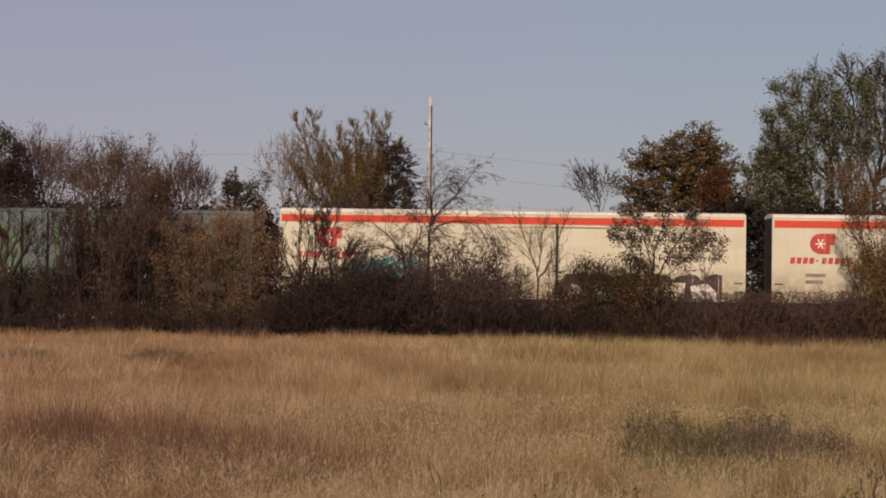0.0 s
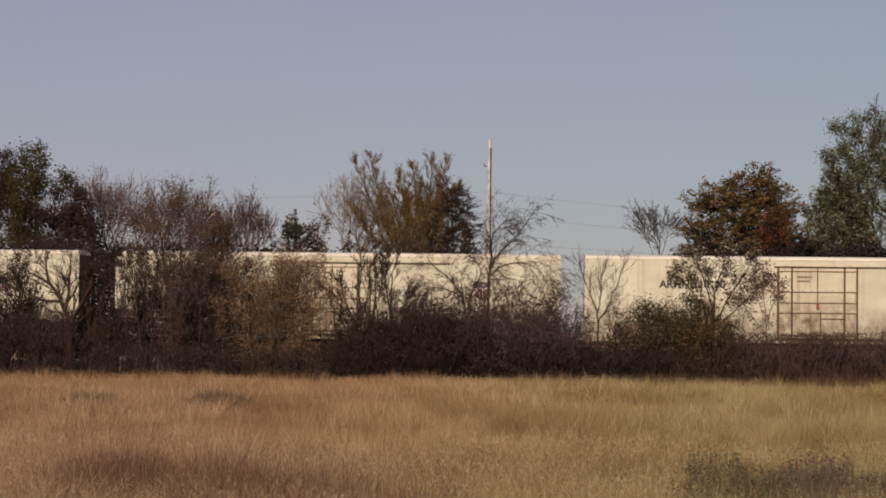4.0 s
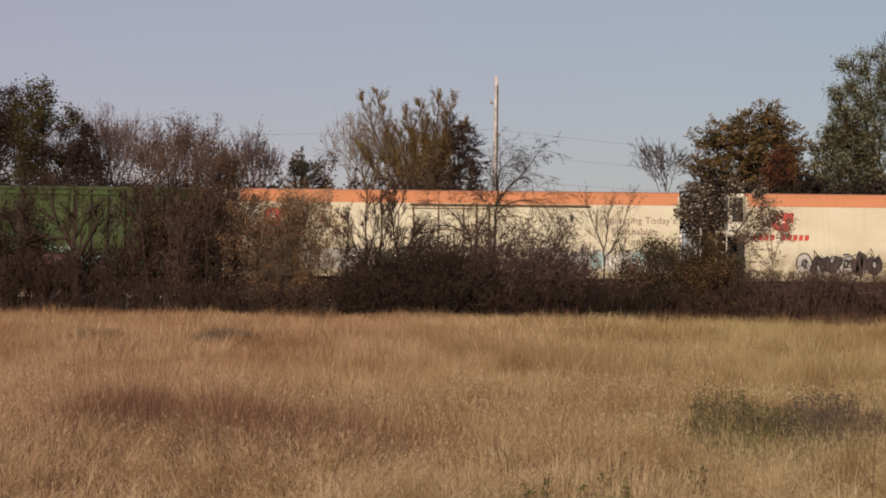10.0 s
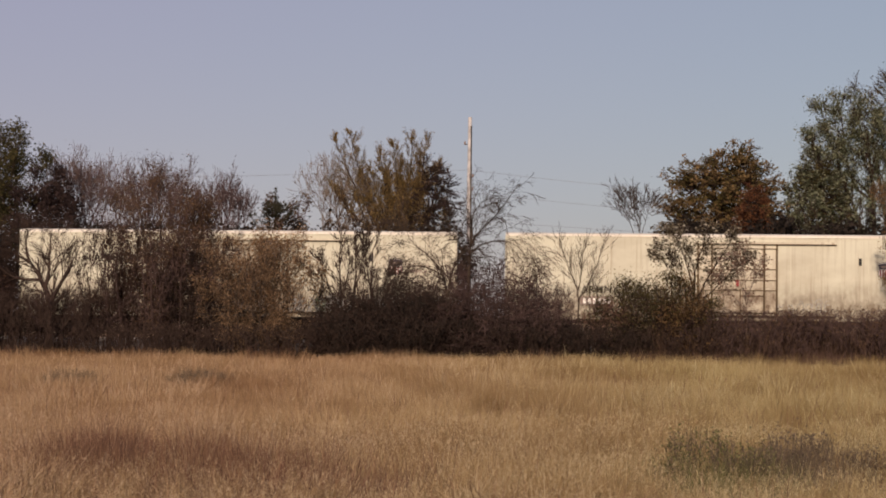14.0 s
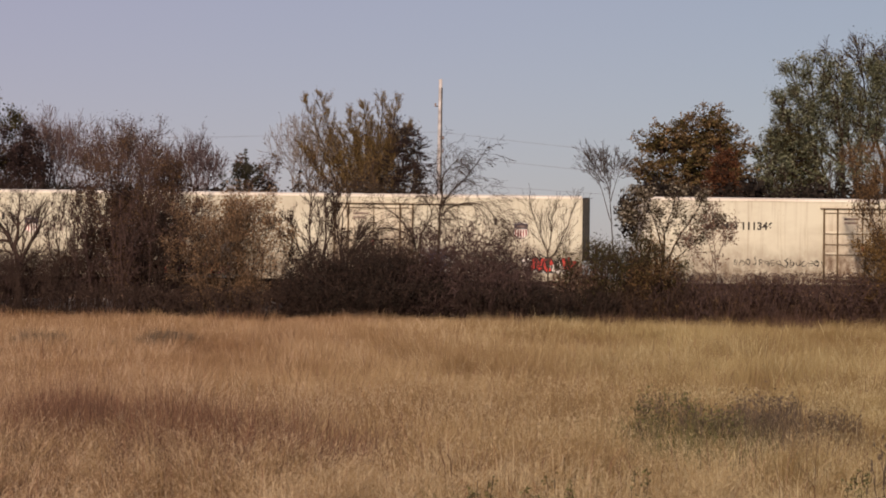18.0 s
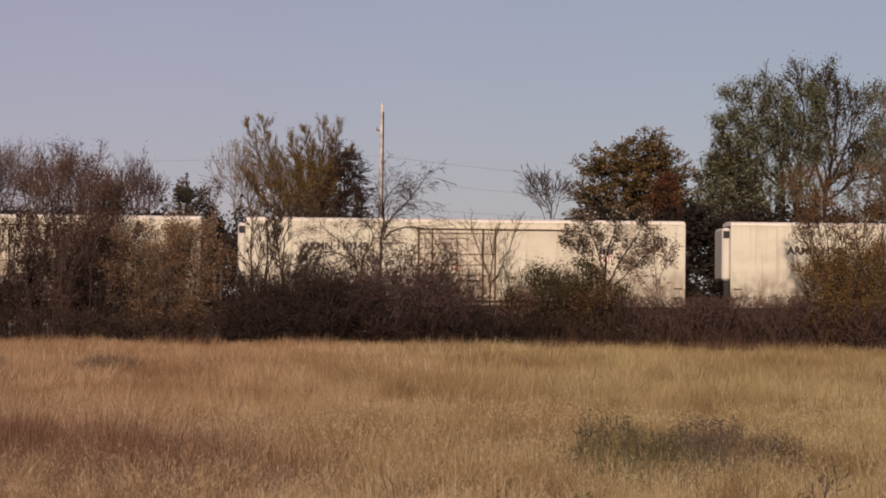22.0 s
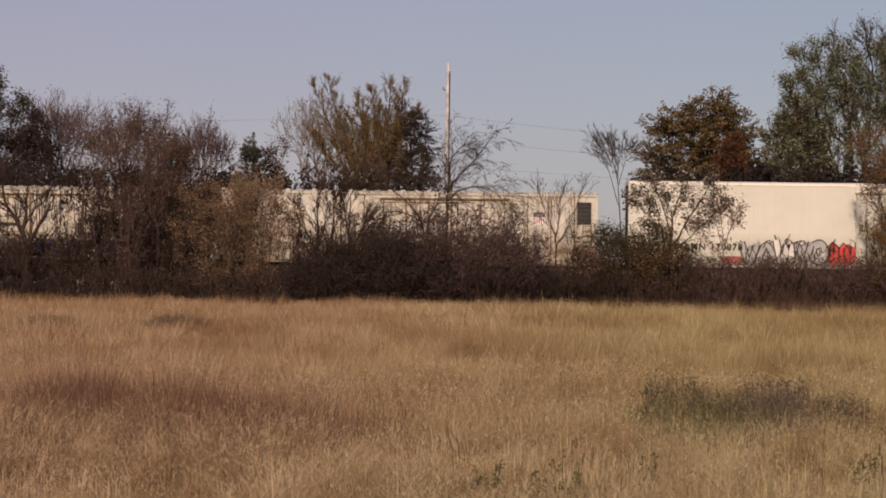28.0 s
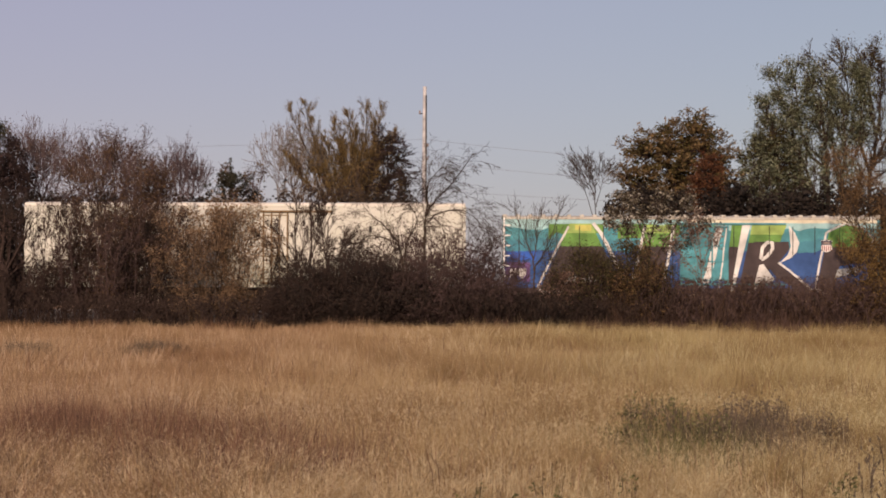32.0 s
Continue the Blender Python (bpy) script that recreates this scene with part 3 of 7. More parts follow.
def lobed(name, label, category, x, y, lobes, inner, outer, bark, clumps, per, spread, size, trunk=0.5, stem_r=0.09, seed=1, lay=0.6, group="", thin=0.016, share_in=0.55):
    """A leafy tree: limbs run from the trunk into lobes (a centre and three radii each), sprays of leaves fill each
    lobe, darker within: inner leaf tone and painted inner shade.
    """
    rng = np.random.default_rng(seed)
    top = max(l[2] + l[5] for l in lobes)
    foot, head = np.array([0.0, 0, -0.1]), np.array([0.0, 0, trunk * top])
    segs, dark, light = [(*foot, stem_r * 1.5, *head, stem_r)], [], []
    area = np.array([l[3] * l[5] + l[4] * l[5] for l in lobes])
    for l, a in zip(lobes, area / area.sum()):
        c, r = np.array(l[:3]), np.array(l[3:])
        mid = head + (c - head) * 0.5 + rng.normal(0, 0.2, 3)
        low = c - np.array([0, 0, 0.45 * r[2]])
        segs += [(*head, stem_r * 0.8, *mid, stem_r * 0.55), (*mid, stem_r * 0.55, *low, stem_r * 0.4), (*low, stem_r * 0.4, *c, stem_r * 0.28)]
        for _ in range(int(clumps * a)):
            d = unit(rng.normal(size=3))
            f = rng.uniform(0.02, 1.0) ** 0.4
            f = f * rng.uniform(0.9, 1.2) if f > 0.85 else f
            p = c + d * r * f
            start = low + (c - low) * rng.uniform(0, 1)
            knee = start + (p - start) * 0.55 + rng.normal(0, 0.12, 3)
            segs += [(*start, stem_r * 0.22, *knee, stem_r * 0.14), (*knee, stem_r * 0.14, *p, thin)]
            way = unit((p - c) / r + np.array([0, 0, 0.25]))
            for _ in range(4):
                e = unit(way + rng.normal(0, 0.7, 3) * np.array([1, 1, lay]))
                q = p + e * spread * rng.uniform(0.6, 1.3)
                segs.append((*p, thin, *q, thin * 0.8))
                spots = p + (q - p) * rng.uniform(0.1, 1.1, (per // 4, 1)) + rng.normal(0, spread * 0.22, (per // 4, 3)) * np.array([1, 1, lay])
                # deep sprays get the darker leaf, which holds the crown's inner shade too
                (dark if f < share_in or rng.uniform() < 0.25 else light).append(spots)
    root = tagged(new(name), label, category, group)
    root.location = (x, y, 0)
    tri_mesh("trunk", *tubes(segs), bark, root)
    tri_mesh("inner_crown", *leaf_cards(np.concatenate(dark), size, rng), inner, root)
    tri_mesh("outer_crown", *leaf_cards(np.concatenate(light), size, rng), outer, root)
    return root


# the trees beyond the track, then the scrub between field and track
plant("tree", "half-bare tree with thin brown twigs and few leaves", "tree", -25.61, 134.0, 11.77, 6.09, leafs=LEAF_BROWN, bark=TWIG_MAUVE, stems=11, lean=0.7, limbs=15, twigs=12, leaves=3500, size=0.085, low=0.3, base=0.8, stem_r=0.07, fan=1.5, reach=0.25, levels=5, angle=0.5, thin=0.011, full=97, seed=11, fork=0.45, group="trees beyond the track", scatter=0.17)
plant("tree", "rusty half-bare tree with fine upright twigs", "tree", -20.99, 132.0, 10.98, 5.93, leafs=LEAF_BROWN, bark=TWIG_MAUVE, stems=11, lean=0.7, limbs=15, twigs=12, leaves=4200, size=0.085, low=0.3, base=0.9, stem_r=0.07, fan=1.5, reach=0.25, levels=5, angle=0.5, thin=0.011, full=97, seed=12, fork=0.45, group="trees beyond the track", scatter=0.17)
plant("tree", "small half-bare tree with dark withered leaves", "tree", -17.46, 136.0, 10.68, 4.40, leafs=LEAF_PLUM, bark=TWIG_MAUVE, stems=11, lean=0.7, limbs=14, twigs=11, leaves=3000, size=0.085, low=0.3, base=0.6, stem_r=0.06, fan=1.5, reach=0.25, levels=5, angle=0.5, thin=0.011, full=97, seed=13, fork=0.45, group="trees beyond the track", scatter=0.17)
plant("conifer", "small dark green conifer beyond the track", "tree", -13.4, 130.0, 8.6, 3.2, leafs=LEAF_CONIFER, bark=BARK_DARK, leaves=7500, size=0.10, low=0.1, reach=3.2, levels=0, side=70, angle=0.95, lift=-0.01, taper=1.1, thin=0.014, scatter=0.07, lines=[(0.09, (0.05, 0.0), (0.0, 4.5), (0.03, 7.2), (0.0, 8.5))], seed=14)
plant("bush", "brown leafy bush beyond the track", "bush", -12.68, 131.0, 9.06, 2.48, leafs=LEAF_UMBER, bark=TWIG_MAUVE, stems=9, lean=0.4, limbs=9, twigs=6, leaves=3600, size=0.12, low=0.2, base=0.5, stem_r=0.04, fan=1.2, reach=0.35, seed=15, fork=0.3, thin=0.016, scatter=0.17)
plant("bush", "dark round bush beyond the track", "bush", -26.48, 130.0, 10.31, 3.61, leafs=LEAF_PLUM, bark=BARK_DARK, stems=10, lean=0.4, limbs=12, twigs=8, leaves=12000, size=0.16, low=0.1, base=0.6, stem_r=0.05, fan=0.9, seed=16, thin=0.016, scatter=0.17)
plant("tree", "bare grey tree with fine upright twigs", "tree", -10.27, 137.0, 11.94, 4.84, leafs=LEAF_BROWN, bark=BARK_GREY, stems=8, lean=0.7, limbs=15, twigs=12, leaves=400, size=0.14, low=0.3, base=0.6, stem_r=0.06, fan=1.4, reach=0.25, levels=5, angle=0.5, thin=0.012, full=97, seed=17, fork=0.5, group="trees beyond the track", scatter=0.17)
plant("tree", "olive brown tree with tall upright leafy stems", "tree", -6.93, 135.0, 13.37, 7.23, leafs=LEAF_PLUME, bark=BARK, leaves=68000, size=0.06, low=0.2, reach=1.6, levels=1, side=30, angle=0.34, scatter=0.06, lift=0.05, lines=[(0.2, (0.5, -0.05), (0.45, 2.0), (0.5, 4.2)), (0.09, (0.4, 3.0), (-0.6, 7.18), (-1.7, 9.16), (-2.6, 10.96), (-3.35, 12.58)), (0.08, (0.4, 3.0), (-0.3, 7.36), (-1.2, 9.34), (-1.95, 11.14), (-2.4, 12.85)), (0.09, (0.5, 4.0), (0.0, 7.9), (-0.3, 9.97), (-0.6, 11.77)), (0.09, (0.6, 4.0), (0.4, 7.9), (0.4, 10.15), (0.25, 12.22)), (0.09, (0.7, 4.0), (1.0, 7.9), (1.2, 10.42), (1.3, 12.76)), (0.09, (0.7, 4.0), (1.5, 7.9), (1.9, 10.24), (2.1, 12.49)), (0.08, (0.8, 4.0), (2.2, 7.72), (2.7, 9.52), (2.9, 11.05)), (0.07, (0.5, 4.0), (-1.0, 7.0), (-2.4, 8.44), (-3.4, 9.7)), (0.07, (0.5, 4.0), (-0.6, 7.45), (-1.3, 8.98), (-1.7, 10.24)), (0.07, (0.6, 4.0), (0.2, 7.45), (0.0, 8.98), (-0.1, 10.24)), (0.07, (0.8, 4.0), (1.3, 7.54), (1.6, 9.16), (1.7, 10.6)), (0.06, (0.4, 4.0), (-0.2, 7.54), (-0.73, 9.16), (-1.1, 10.87)), (0.06, (0.5, 4.0), (0.16, 7.54), (-0.12, 9.16), (-0.3, 10.96)), (0.06, (0.6, 4.0), (0.59, 7.54), (0.59, 9.16), (0.65, 11.32)), (0.06, (0.6, 4.0), (0.8, 7.54), (0.93, 9.16), (1.1, 10.96)), (0.06, (0.6, 4.0), (1.04, 7.54), (1.34, 9.16), (1.65, 11.5)), (0.06, (0.7, 4.0), (1.4, 7.54), (1.94, 9.16), (2.45, 10.78)), (0.06, (0.7, 4.0), (1.2, 7.54), (1.6, 9.16), (2.0, 10.06))], thin=0.012, taper=0.82, seed=26, group="trees beyond the track")
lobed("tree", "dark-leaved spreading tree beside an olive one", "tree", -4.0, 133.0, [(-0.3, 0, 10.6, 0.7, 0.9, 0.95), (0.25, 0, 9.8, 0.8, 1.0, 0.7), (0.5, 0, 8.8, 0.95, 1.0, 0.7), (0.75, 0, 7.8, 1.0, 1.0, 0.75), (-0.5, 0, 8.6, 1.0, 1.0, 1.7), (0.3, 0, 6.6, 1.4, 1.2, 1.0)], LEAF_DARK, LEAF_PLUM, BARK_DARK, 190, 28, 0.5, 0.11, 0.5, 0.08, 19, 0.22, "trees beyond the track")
plant("bush", "olive brown leafy undergrowth of a plumed tree", "bush", -6.0, 134.0, 10.01, 5.0, leafs=LEAF_PLUME, bark=BARK, stems=22, lean=0.5, limbs=12, twigs=7, leaves=17000, size=0.075, low=0.1, base=1.3, stem_r=0.05, fan=1.6, reach=0.16, seed=74, fork=0.2, thin=0.014, scatter=0.17)
plant("bush", "rusty brown bush at a tree's foot", "bush", -7.68, 129.0, 8.79, 6.52, leafs=LEAF_UMBER, bark=BARK, stems=18, lean=0.5, limbs=9, twigs=6, leaves=7000, size=0.11, low=0.2, base=1.8, stem_r=0.04, fan=1, reach=0.2, seed=20, thin=0.016, scatter=0.17)
plant("tree", "small bare grey tree beyond the track", "tree", 7.86, 133.0, 9.52, 2.69, leafs=LEAF_BROWN, bark=BARK, leaves=0, low=0.4, reach=1.5, angle=0.45, thin=0.012, levels=2, side=16, lines=[(0.045, (0.49, 2.13), (0.32, 5.49), (0.16, 7.27), (-0.09, 8.24), (-0.33, 9.24)), (0.03, (0.32, 5.49), (-0.24, 7.33), (-0.56, 8.23), (-0.84, 9.17)), (0.03, (0.23, 6.83), (0.56, 8.01), (0.88, 8.86))], seed=21, group="trees beyond the track", scatter=0.17)
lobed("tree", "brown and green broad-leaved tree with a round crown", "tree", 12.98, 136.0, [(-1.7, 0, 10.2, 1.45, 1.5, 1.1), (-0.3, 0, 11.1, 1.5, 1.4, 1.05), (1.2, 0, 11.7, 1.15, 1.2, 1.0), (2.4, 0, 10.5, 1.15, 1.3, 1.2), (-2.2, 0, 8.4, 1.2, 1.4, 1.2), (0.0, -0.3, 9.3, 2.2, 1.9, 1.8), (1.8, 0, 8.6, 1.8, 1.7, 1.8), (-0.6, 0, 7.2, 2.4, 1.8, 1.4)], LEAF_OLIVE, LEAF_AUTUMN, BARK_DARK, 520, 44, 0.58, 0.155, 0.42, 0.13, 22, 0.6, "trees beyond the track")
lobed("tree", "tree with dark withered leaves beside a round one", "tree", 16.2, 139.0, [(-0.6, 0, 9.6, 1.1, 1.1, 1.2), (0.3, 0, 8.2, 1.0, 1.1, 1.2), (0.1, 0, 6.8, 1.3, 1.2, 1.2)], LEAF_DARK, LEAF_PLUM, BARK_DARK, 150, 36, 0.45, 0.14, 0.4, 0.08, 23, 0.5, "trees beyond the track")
lobed("tree", "small red-brown tree beyond the track", "tree", 14.6, 131.0, [(0.0, 0, 8.7, 0.95, 1.0, 1.25), (0.3, 0, 7.2, 1.2, 1.0, 1.2), (-0.5, 0, 7.7, 0.8, 0.8, 0.9)], LEAF_RED, LEAF_RED, BARK_DARK, 170, 36, 0.35, 0.11, 0.5, 0.06, 24, 0.8, "trees beyond the track")
plant("tree", "tall green cottonwood with thinning upright branches", "tree", 23.04, 140.0, 16.98, 8.13, leafs=LEAF_GREEN, bark=BARK_DARK, leaves=40000, size=0.11, low=0.15, reach=2.1, levels=2, side=18, angle=0.42, scatter=0.24, lines=[(0.2, (0.19, 1.60), (-0.04, 8.31), (-0.13, 10.47), (-0.33, 12.31), (-0.74, 13.75), (-1.29, 15.48)), (0.14, (0.07, 5.84), (-1.32, 9.29), (-2.34, 12.11), (-3.16, 14.92)), (0.12, (0.02, 6.55), (-2.03, 9.35), (-3.29, 11.03), (-3.77, 13.15)), (0.12, (-0.05, 9.38), (-1.34, 10.70), (-1.90, 13.17), (-2.17, 15.29)), (0.14, (0.14, 5.13), (0.98, 9.39), (1.12, 12.15), (0.56, 14.62)), (0.12, (0.14, 5.84), (-1.31, 8.30), (-3.09, 9.27), (-4.24, 10.67)), (0.12, (0.98, 9.39), (1.84, 10.74), (2.06, 13.22), (1.79, 14.98))], thin=0.016, taper=0.85, seed=25, group="trees beyond the track", clusters=1100)
plant("tree", "bare topped cottonwood with fine grey twigs", "tree", 24.29, 143.0, 17.56, 8.02, leafs=LEAF_OLIVE, bark=BARK_DARK, leaves=9000, size=0.12, low=0.25, reach=2, angle=0.4, thin=0.014, levels=2, side=22, scatter=0.25, lines=[(0.2, (1.89, 1.62), (1.88, 8.84), (2.12, 9.89), (2.55, 12.89), (2.76, 15.97)), (0.13, (1.94, 9.20), (1.12, 11.79), (0.55, 14.31), (0.26, 16.77)), (0.12, (2.12, 9.89), (3.28, 12.54), (3.68, 15.07)), (0.12, (2.35, 11.45), (1.89, 13.97), (1.64, 16.31)), (0.12, (0.69, 2.32), (-0.23, 9.54), (-0.70, 12.49), (-1.03, 15.74)), (0.1, (1.88, 8.84), (3.49, 10.01), (4.37, 11.65))], seed=27, group="trees beyond the track", clusters=420)
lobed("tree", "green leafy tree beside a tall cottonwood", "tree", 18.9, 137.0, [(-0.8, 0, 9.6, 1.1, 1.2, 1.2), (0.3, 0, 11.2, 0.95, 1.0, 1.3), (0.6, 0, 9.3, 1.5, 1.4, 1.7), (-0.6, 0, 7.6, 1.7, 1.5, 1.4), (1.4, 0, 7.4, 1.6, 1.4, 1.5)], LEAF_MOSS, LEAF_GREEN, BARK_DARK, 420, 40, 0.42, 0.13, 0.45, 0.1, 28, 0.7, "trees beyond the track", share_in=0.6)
plant("tree", "green tree with thinning upright branches", "tree", 30.21, 140.0, 15.83, 5.48, leafs=LEAF_GREEN, bark=BARK_GREY, stems=8, lean=0.4, limbs=16, twigs=9, leaves=12000, size=0.13, low=0.2, base=0.7, stem_r=0.1, fan=1.2, reach=0.3, seed=29, fork=0.3, group="trees beyond the track", thin=0.016, scatter=0.26, clusters=420)
plant("bush", "green leafy undergrowth beyond the track", "bush", 21.97, 132.0, 9.30, 10.33, leafs=LEAF_GREEN, bark=BARK, stems=18, lean=0.5, limbs=10, twigs=7, leaves=12000, size=0.13, low=0.1, base=2.8, stem_r=0.04, fan=0.9, reach=0.25, seed=30, thin=0.016, scatter=0.17, clusters=500)
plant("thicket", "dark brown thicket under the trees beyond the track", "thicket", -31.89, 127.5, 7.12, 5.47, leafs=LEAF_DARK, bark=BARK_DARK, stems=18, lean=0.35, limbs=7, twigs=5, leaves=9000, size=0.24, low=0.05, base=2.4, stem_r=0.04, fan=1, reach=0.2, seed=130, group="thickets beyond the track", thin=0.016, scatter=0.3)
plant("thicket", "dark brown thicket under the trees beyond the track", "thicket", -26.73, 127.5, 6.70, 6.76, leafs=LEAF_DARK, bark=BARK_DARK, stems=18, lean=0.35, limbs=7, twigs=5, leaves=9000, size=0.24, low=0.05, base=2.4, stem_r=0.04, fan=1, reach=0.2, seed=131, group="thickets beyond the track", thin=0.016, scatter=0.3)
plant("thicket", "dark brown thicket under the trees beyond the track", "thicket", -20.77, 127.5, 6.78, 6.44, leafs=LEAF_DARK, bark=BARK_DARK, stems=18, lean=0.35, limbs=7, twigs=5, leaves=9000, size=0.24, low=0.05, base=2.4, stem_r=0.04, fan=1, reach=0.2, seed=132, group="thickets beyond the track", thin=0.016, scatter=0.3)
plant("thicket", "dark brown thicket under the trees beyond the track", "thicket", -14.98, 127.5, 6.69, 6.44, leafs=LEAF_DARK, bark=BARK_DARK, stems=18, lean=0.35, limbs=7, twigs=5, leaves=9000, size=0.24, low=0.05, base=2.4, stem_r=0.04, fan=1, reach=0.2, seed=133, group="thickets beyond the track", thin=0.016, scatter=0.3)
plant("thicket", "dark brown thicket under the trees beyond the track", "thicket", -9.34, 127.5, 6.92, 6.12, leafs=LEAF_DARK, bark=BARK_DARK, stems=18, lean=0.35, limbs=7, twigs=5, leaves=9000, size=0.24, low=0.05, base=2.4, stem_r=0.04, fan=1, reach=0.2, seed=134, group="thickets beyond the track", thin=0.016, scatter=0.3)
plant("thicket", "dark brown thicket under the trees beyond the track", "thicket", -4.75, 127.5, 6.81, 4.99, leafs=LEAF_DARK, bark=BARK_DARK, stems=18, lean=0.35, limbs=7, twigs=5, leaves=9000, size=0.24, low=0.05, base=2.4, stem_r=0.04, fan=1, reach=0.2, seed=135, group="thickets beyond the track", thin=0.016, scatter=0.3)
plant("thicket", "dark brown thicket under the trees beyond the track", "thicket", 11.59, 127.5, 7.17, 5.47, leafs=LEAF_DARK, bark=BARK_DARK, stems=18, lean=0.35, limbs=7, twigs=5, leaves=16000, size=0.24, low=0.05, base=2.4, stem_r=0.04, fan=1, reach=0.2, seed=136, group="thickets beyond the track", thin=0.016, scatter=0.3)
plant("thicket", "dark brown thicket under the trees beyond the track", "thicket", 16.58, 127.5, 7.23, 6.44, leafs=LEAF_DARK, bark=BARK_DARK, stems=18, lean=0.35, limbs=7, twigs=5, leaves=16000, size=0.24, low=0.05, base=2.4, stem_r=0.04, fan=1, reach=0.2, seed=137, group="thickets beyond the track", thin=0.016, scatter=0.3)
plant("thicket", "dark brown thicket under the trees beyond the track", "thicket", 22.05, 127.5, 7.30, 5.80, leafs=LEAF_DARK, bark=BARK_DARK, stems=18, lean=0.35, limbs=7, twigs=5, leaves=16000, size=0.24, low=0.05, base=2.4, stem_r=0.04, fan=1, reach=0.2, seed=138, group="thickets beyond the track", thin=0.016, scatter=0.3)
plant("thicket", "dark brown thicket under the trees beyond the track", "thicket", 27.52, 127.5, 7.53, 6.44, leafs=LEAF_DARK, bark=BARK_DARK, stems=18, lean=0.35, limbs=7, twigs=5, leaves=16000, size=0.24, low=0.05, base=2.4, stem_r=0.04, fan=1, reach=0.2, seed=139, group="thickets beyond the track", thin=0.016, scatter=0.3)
plant("tree", "dark leafy tree beyond the track", "tree", -29.06, 131.0, 12.93, 3.90, leafs=LEAF_MOSS, bark=BARK_DARK, stems=9, lean=0.3, limbs=18, twigs=9, leaves=16000, size=0.13, low=0.15, base=0.6, stem_r=0.07, fan=1.2, reach=0.3, fork=0.35, seed=41, group="trees beyond the track", thin=0.016, scatter=0.25, clusters=600)
plant("tree", "dark brown tree beyond the track", "tree", -32.99, 133.0, 12.65, 5.71, leafs=LEAF_PLUM, bark=BARK_DARK, stems=12, lean=0.32, limbs=18, twigs=9, leaves=16000, size=0.13, low=0.1, base=0.8, stem_r=0.07, fan=1, reach=0.3, fork=0.35, seed=42, group="trees beyond the track", thin=0.016, scatter=0.25, clusters=600)
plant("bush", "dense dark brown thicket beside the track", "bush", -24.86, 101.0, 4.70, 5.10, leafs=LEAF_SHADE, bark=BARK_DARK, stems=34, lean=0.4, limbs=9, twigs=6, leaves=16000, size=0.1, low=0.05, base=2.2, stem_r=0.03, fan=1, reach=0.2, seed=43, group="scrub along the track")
plant("tree", "forked bare dark tree with spreading branches", "tree", -20.55, 99.5, 5.84, 4.90, leafs=LEAF_DARK, bark=BARK_DARK, leaves=0, size=0.12, low=0.35, angle=0.6, thin=0.007, levels=2, side=13, reach=1.5, lines=[(0.21, (0.34, -0.05), (0.26, 1.83), (0.30, 2.58), (-0.16, 3.58), (-0.67, 4.33), (-1.56, 4.82)), (0.12, (0.10, 3.13), (0.23, 4.34), (0.27, 5.60)), (0.12, (0.30, 2.58), (0.92, 3.79), (1.38, 4.73)), (0.085, (-0.67, 4.33), (-0.83, 5.08), (-0.74, 5.71)), (0.085, (-0.16, 3.58), (-1.29, 3.69), (-2.05, 4.19))], seed=44, group="scrub along the track")
plant("bush", "tall tangled dark-stemmed bush beside the track", "bush", -24.0, 101.2, 6.2, 4.0, leafs=LEAF_SHADE, bark=BARK_DARK, stems=26, lean=0.45, limbs=12, twigs=8, leaves=9000, size=0.07, low=0.2, base=1.6, stem_r=0.04, fan=0.9, reach=0.25, seed=143, full=96, group="scrub along the track", thin=0.013)
plant("bush", "tall tangled dark brown bush beside the track", "bush", -17.75, 101.5, 6.1, 3.2, leafs=LEAF_SHADE, bark=BARK_DARK, stems=20, lean=0.4, limbs=12, twigs=8, leaves=8000, size=0.07, low=0.2, base=1.2, stem_r=0.04, fan=0.9, reach=0.25, seed=144, full=96, group="scrub along the track", thin=0.013)
plant("tree", "multi-stemmed brown tree with thinning leaves", "tree", -15.49, 102.0, 8.63, 5.67, leafs=LEAF_UMBER, bark=TWIG_PURPLE, leaves=18000, size=0.07, low=0.12, reach=1.5, angle=0.5, thin=0.0085, levels=2, side=46, lines=[(0.1, (-1.44, -0.05), (-1.79, 1.47), (-1.99, 2.55), (-1.83, 4.44), (-2.38, 7.01)), (0.1, (-0.80, -0.05), (-0.92, 1.87), (-0.85, 4.45), (-1.36, 7.92)), (0.1, (-0.28, -0.05), (-0.43, 1.88), (-0.21, 4.46), (-0.44, 8.45)), (0.1, (0.11, -0.05), (0.20, 2.40), (0.56, 4.98), (0.78, 8.02)), (0.09, (1.14, -0.05), (1.52, 2.06), (2.04, 3.68), (2.62, 5.01)), (0.08, (0.46, 2.40), (1.34, 4.47), (1.75, 6.80)), (0.07, (-0.56, 1.36), (0.06, 3.43), (1.19, 5.89))], seed=45, group="scrub along the track", clusters=1500, scatter=0.2)
plant("tree", "olive brown many-stemmed small tree", "tree", -15.64, 101.0, 8.1, 3.90, leafs=LEAF_BROWN, bark=TWIG_PURPLE, stems=9, lean=0.35, limbs=13, twigs=8, leaves=11500, size=0.065, low=0.2, base=0.8, stem_r=0.045, fan=0.8, reach=0.35, seed=46, group="scrub along the track", clusters=900, scatter=0.22)
plant("bush", "dark twiggy bush with withered leaves", "bush", -13.89, 100.5, 4.82, 3.17, leafs=LEAF_DARK, bark=BARK_DARK, stems=26, lean=0.4, limbs=11, twigs=7, leaves=9000, size=0.065, low=0.1, base=0.9, stem_r=0.03, fan=0.9, reach=0.3, seed=47, group="scrub along the track")
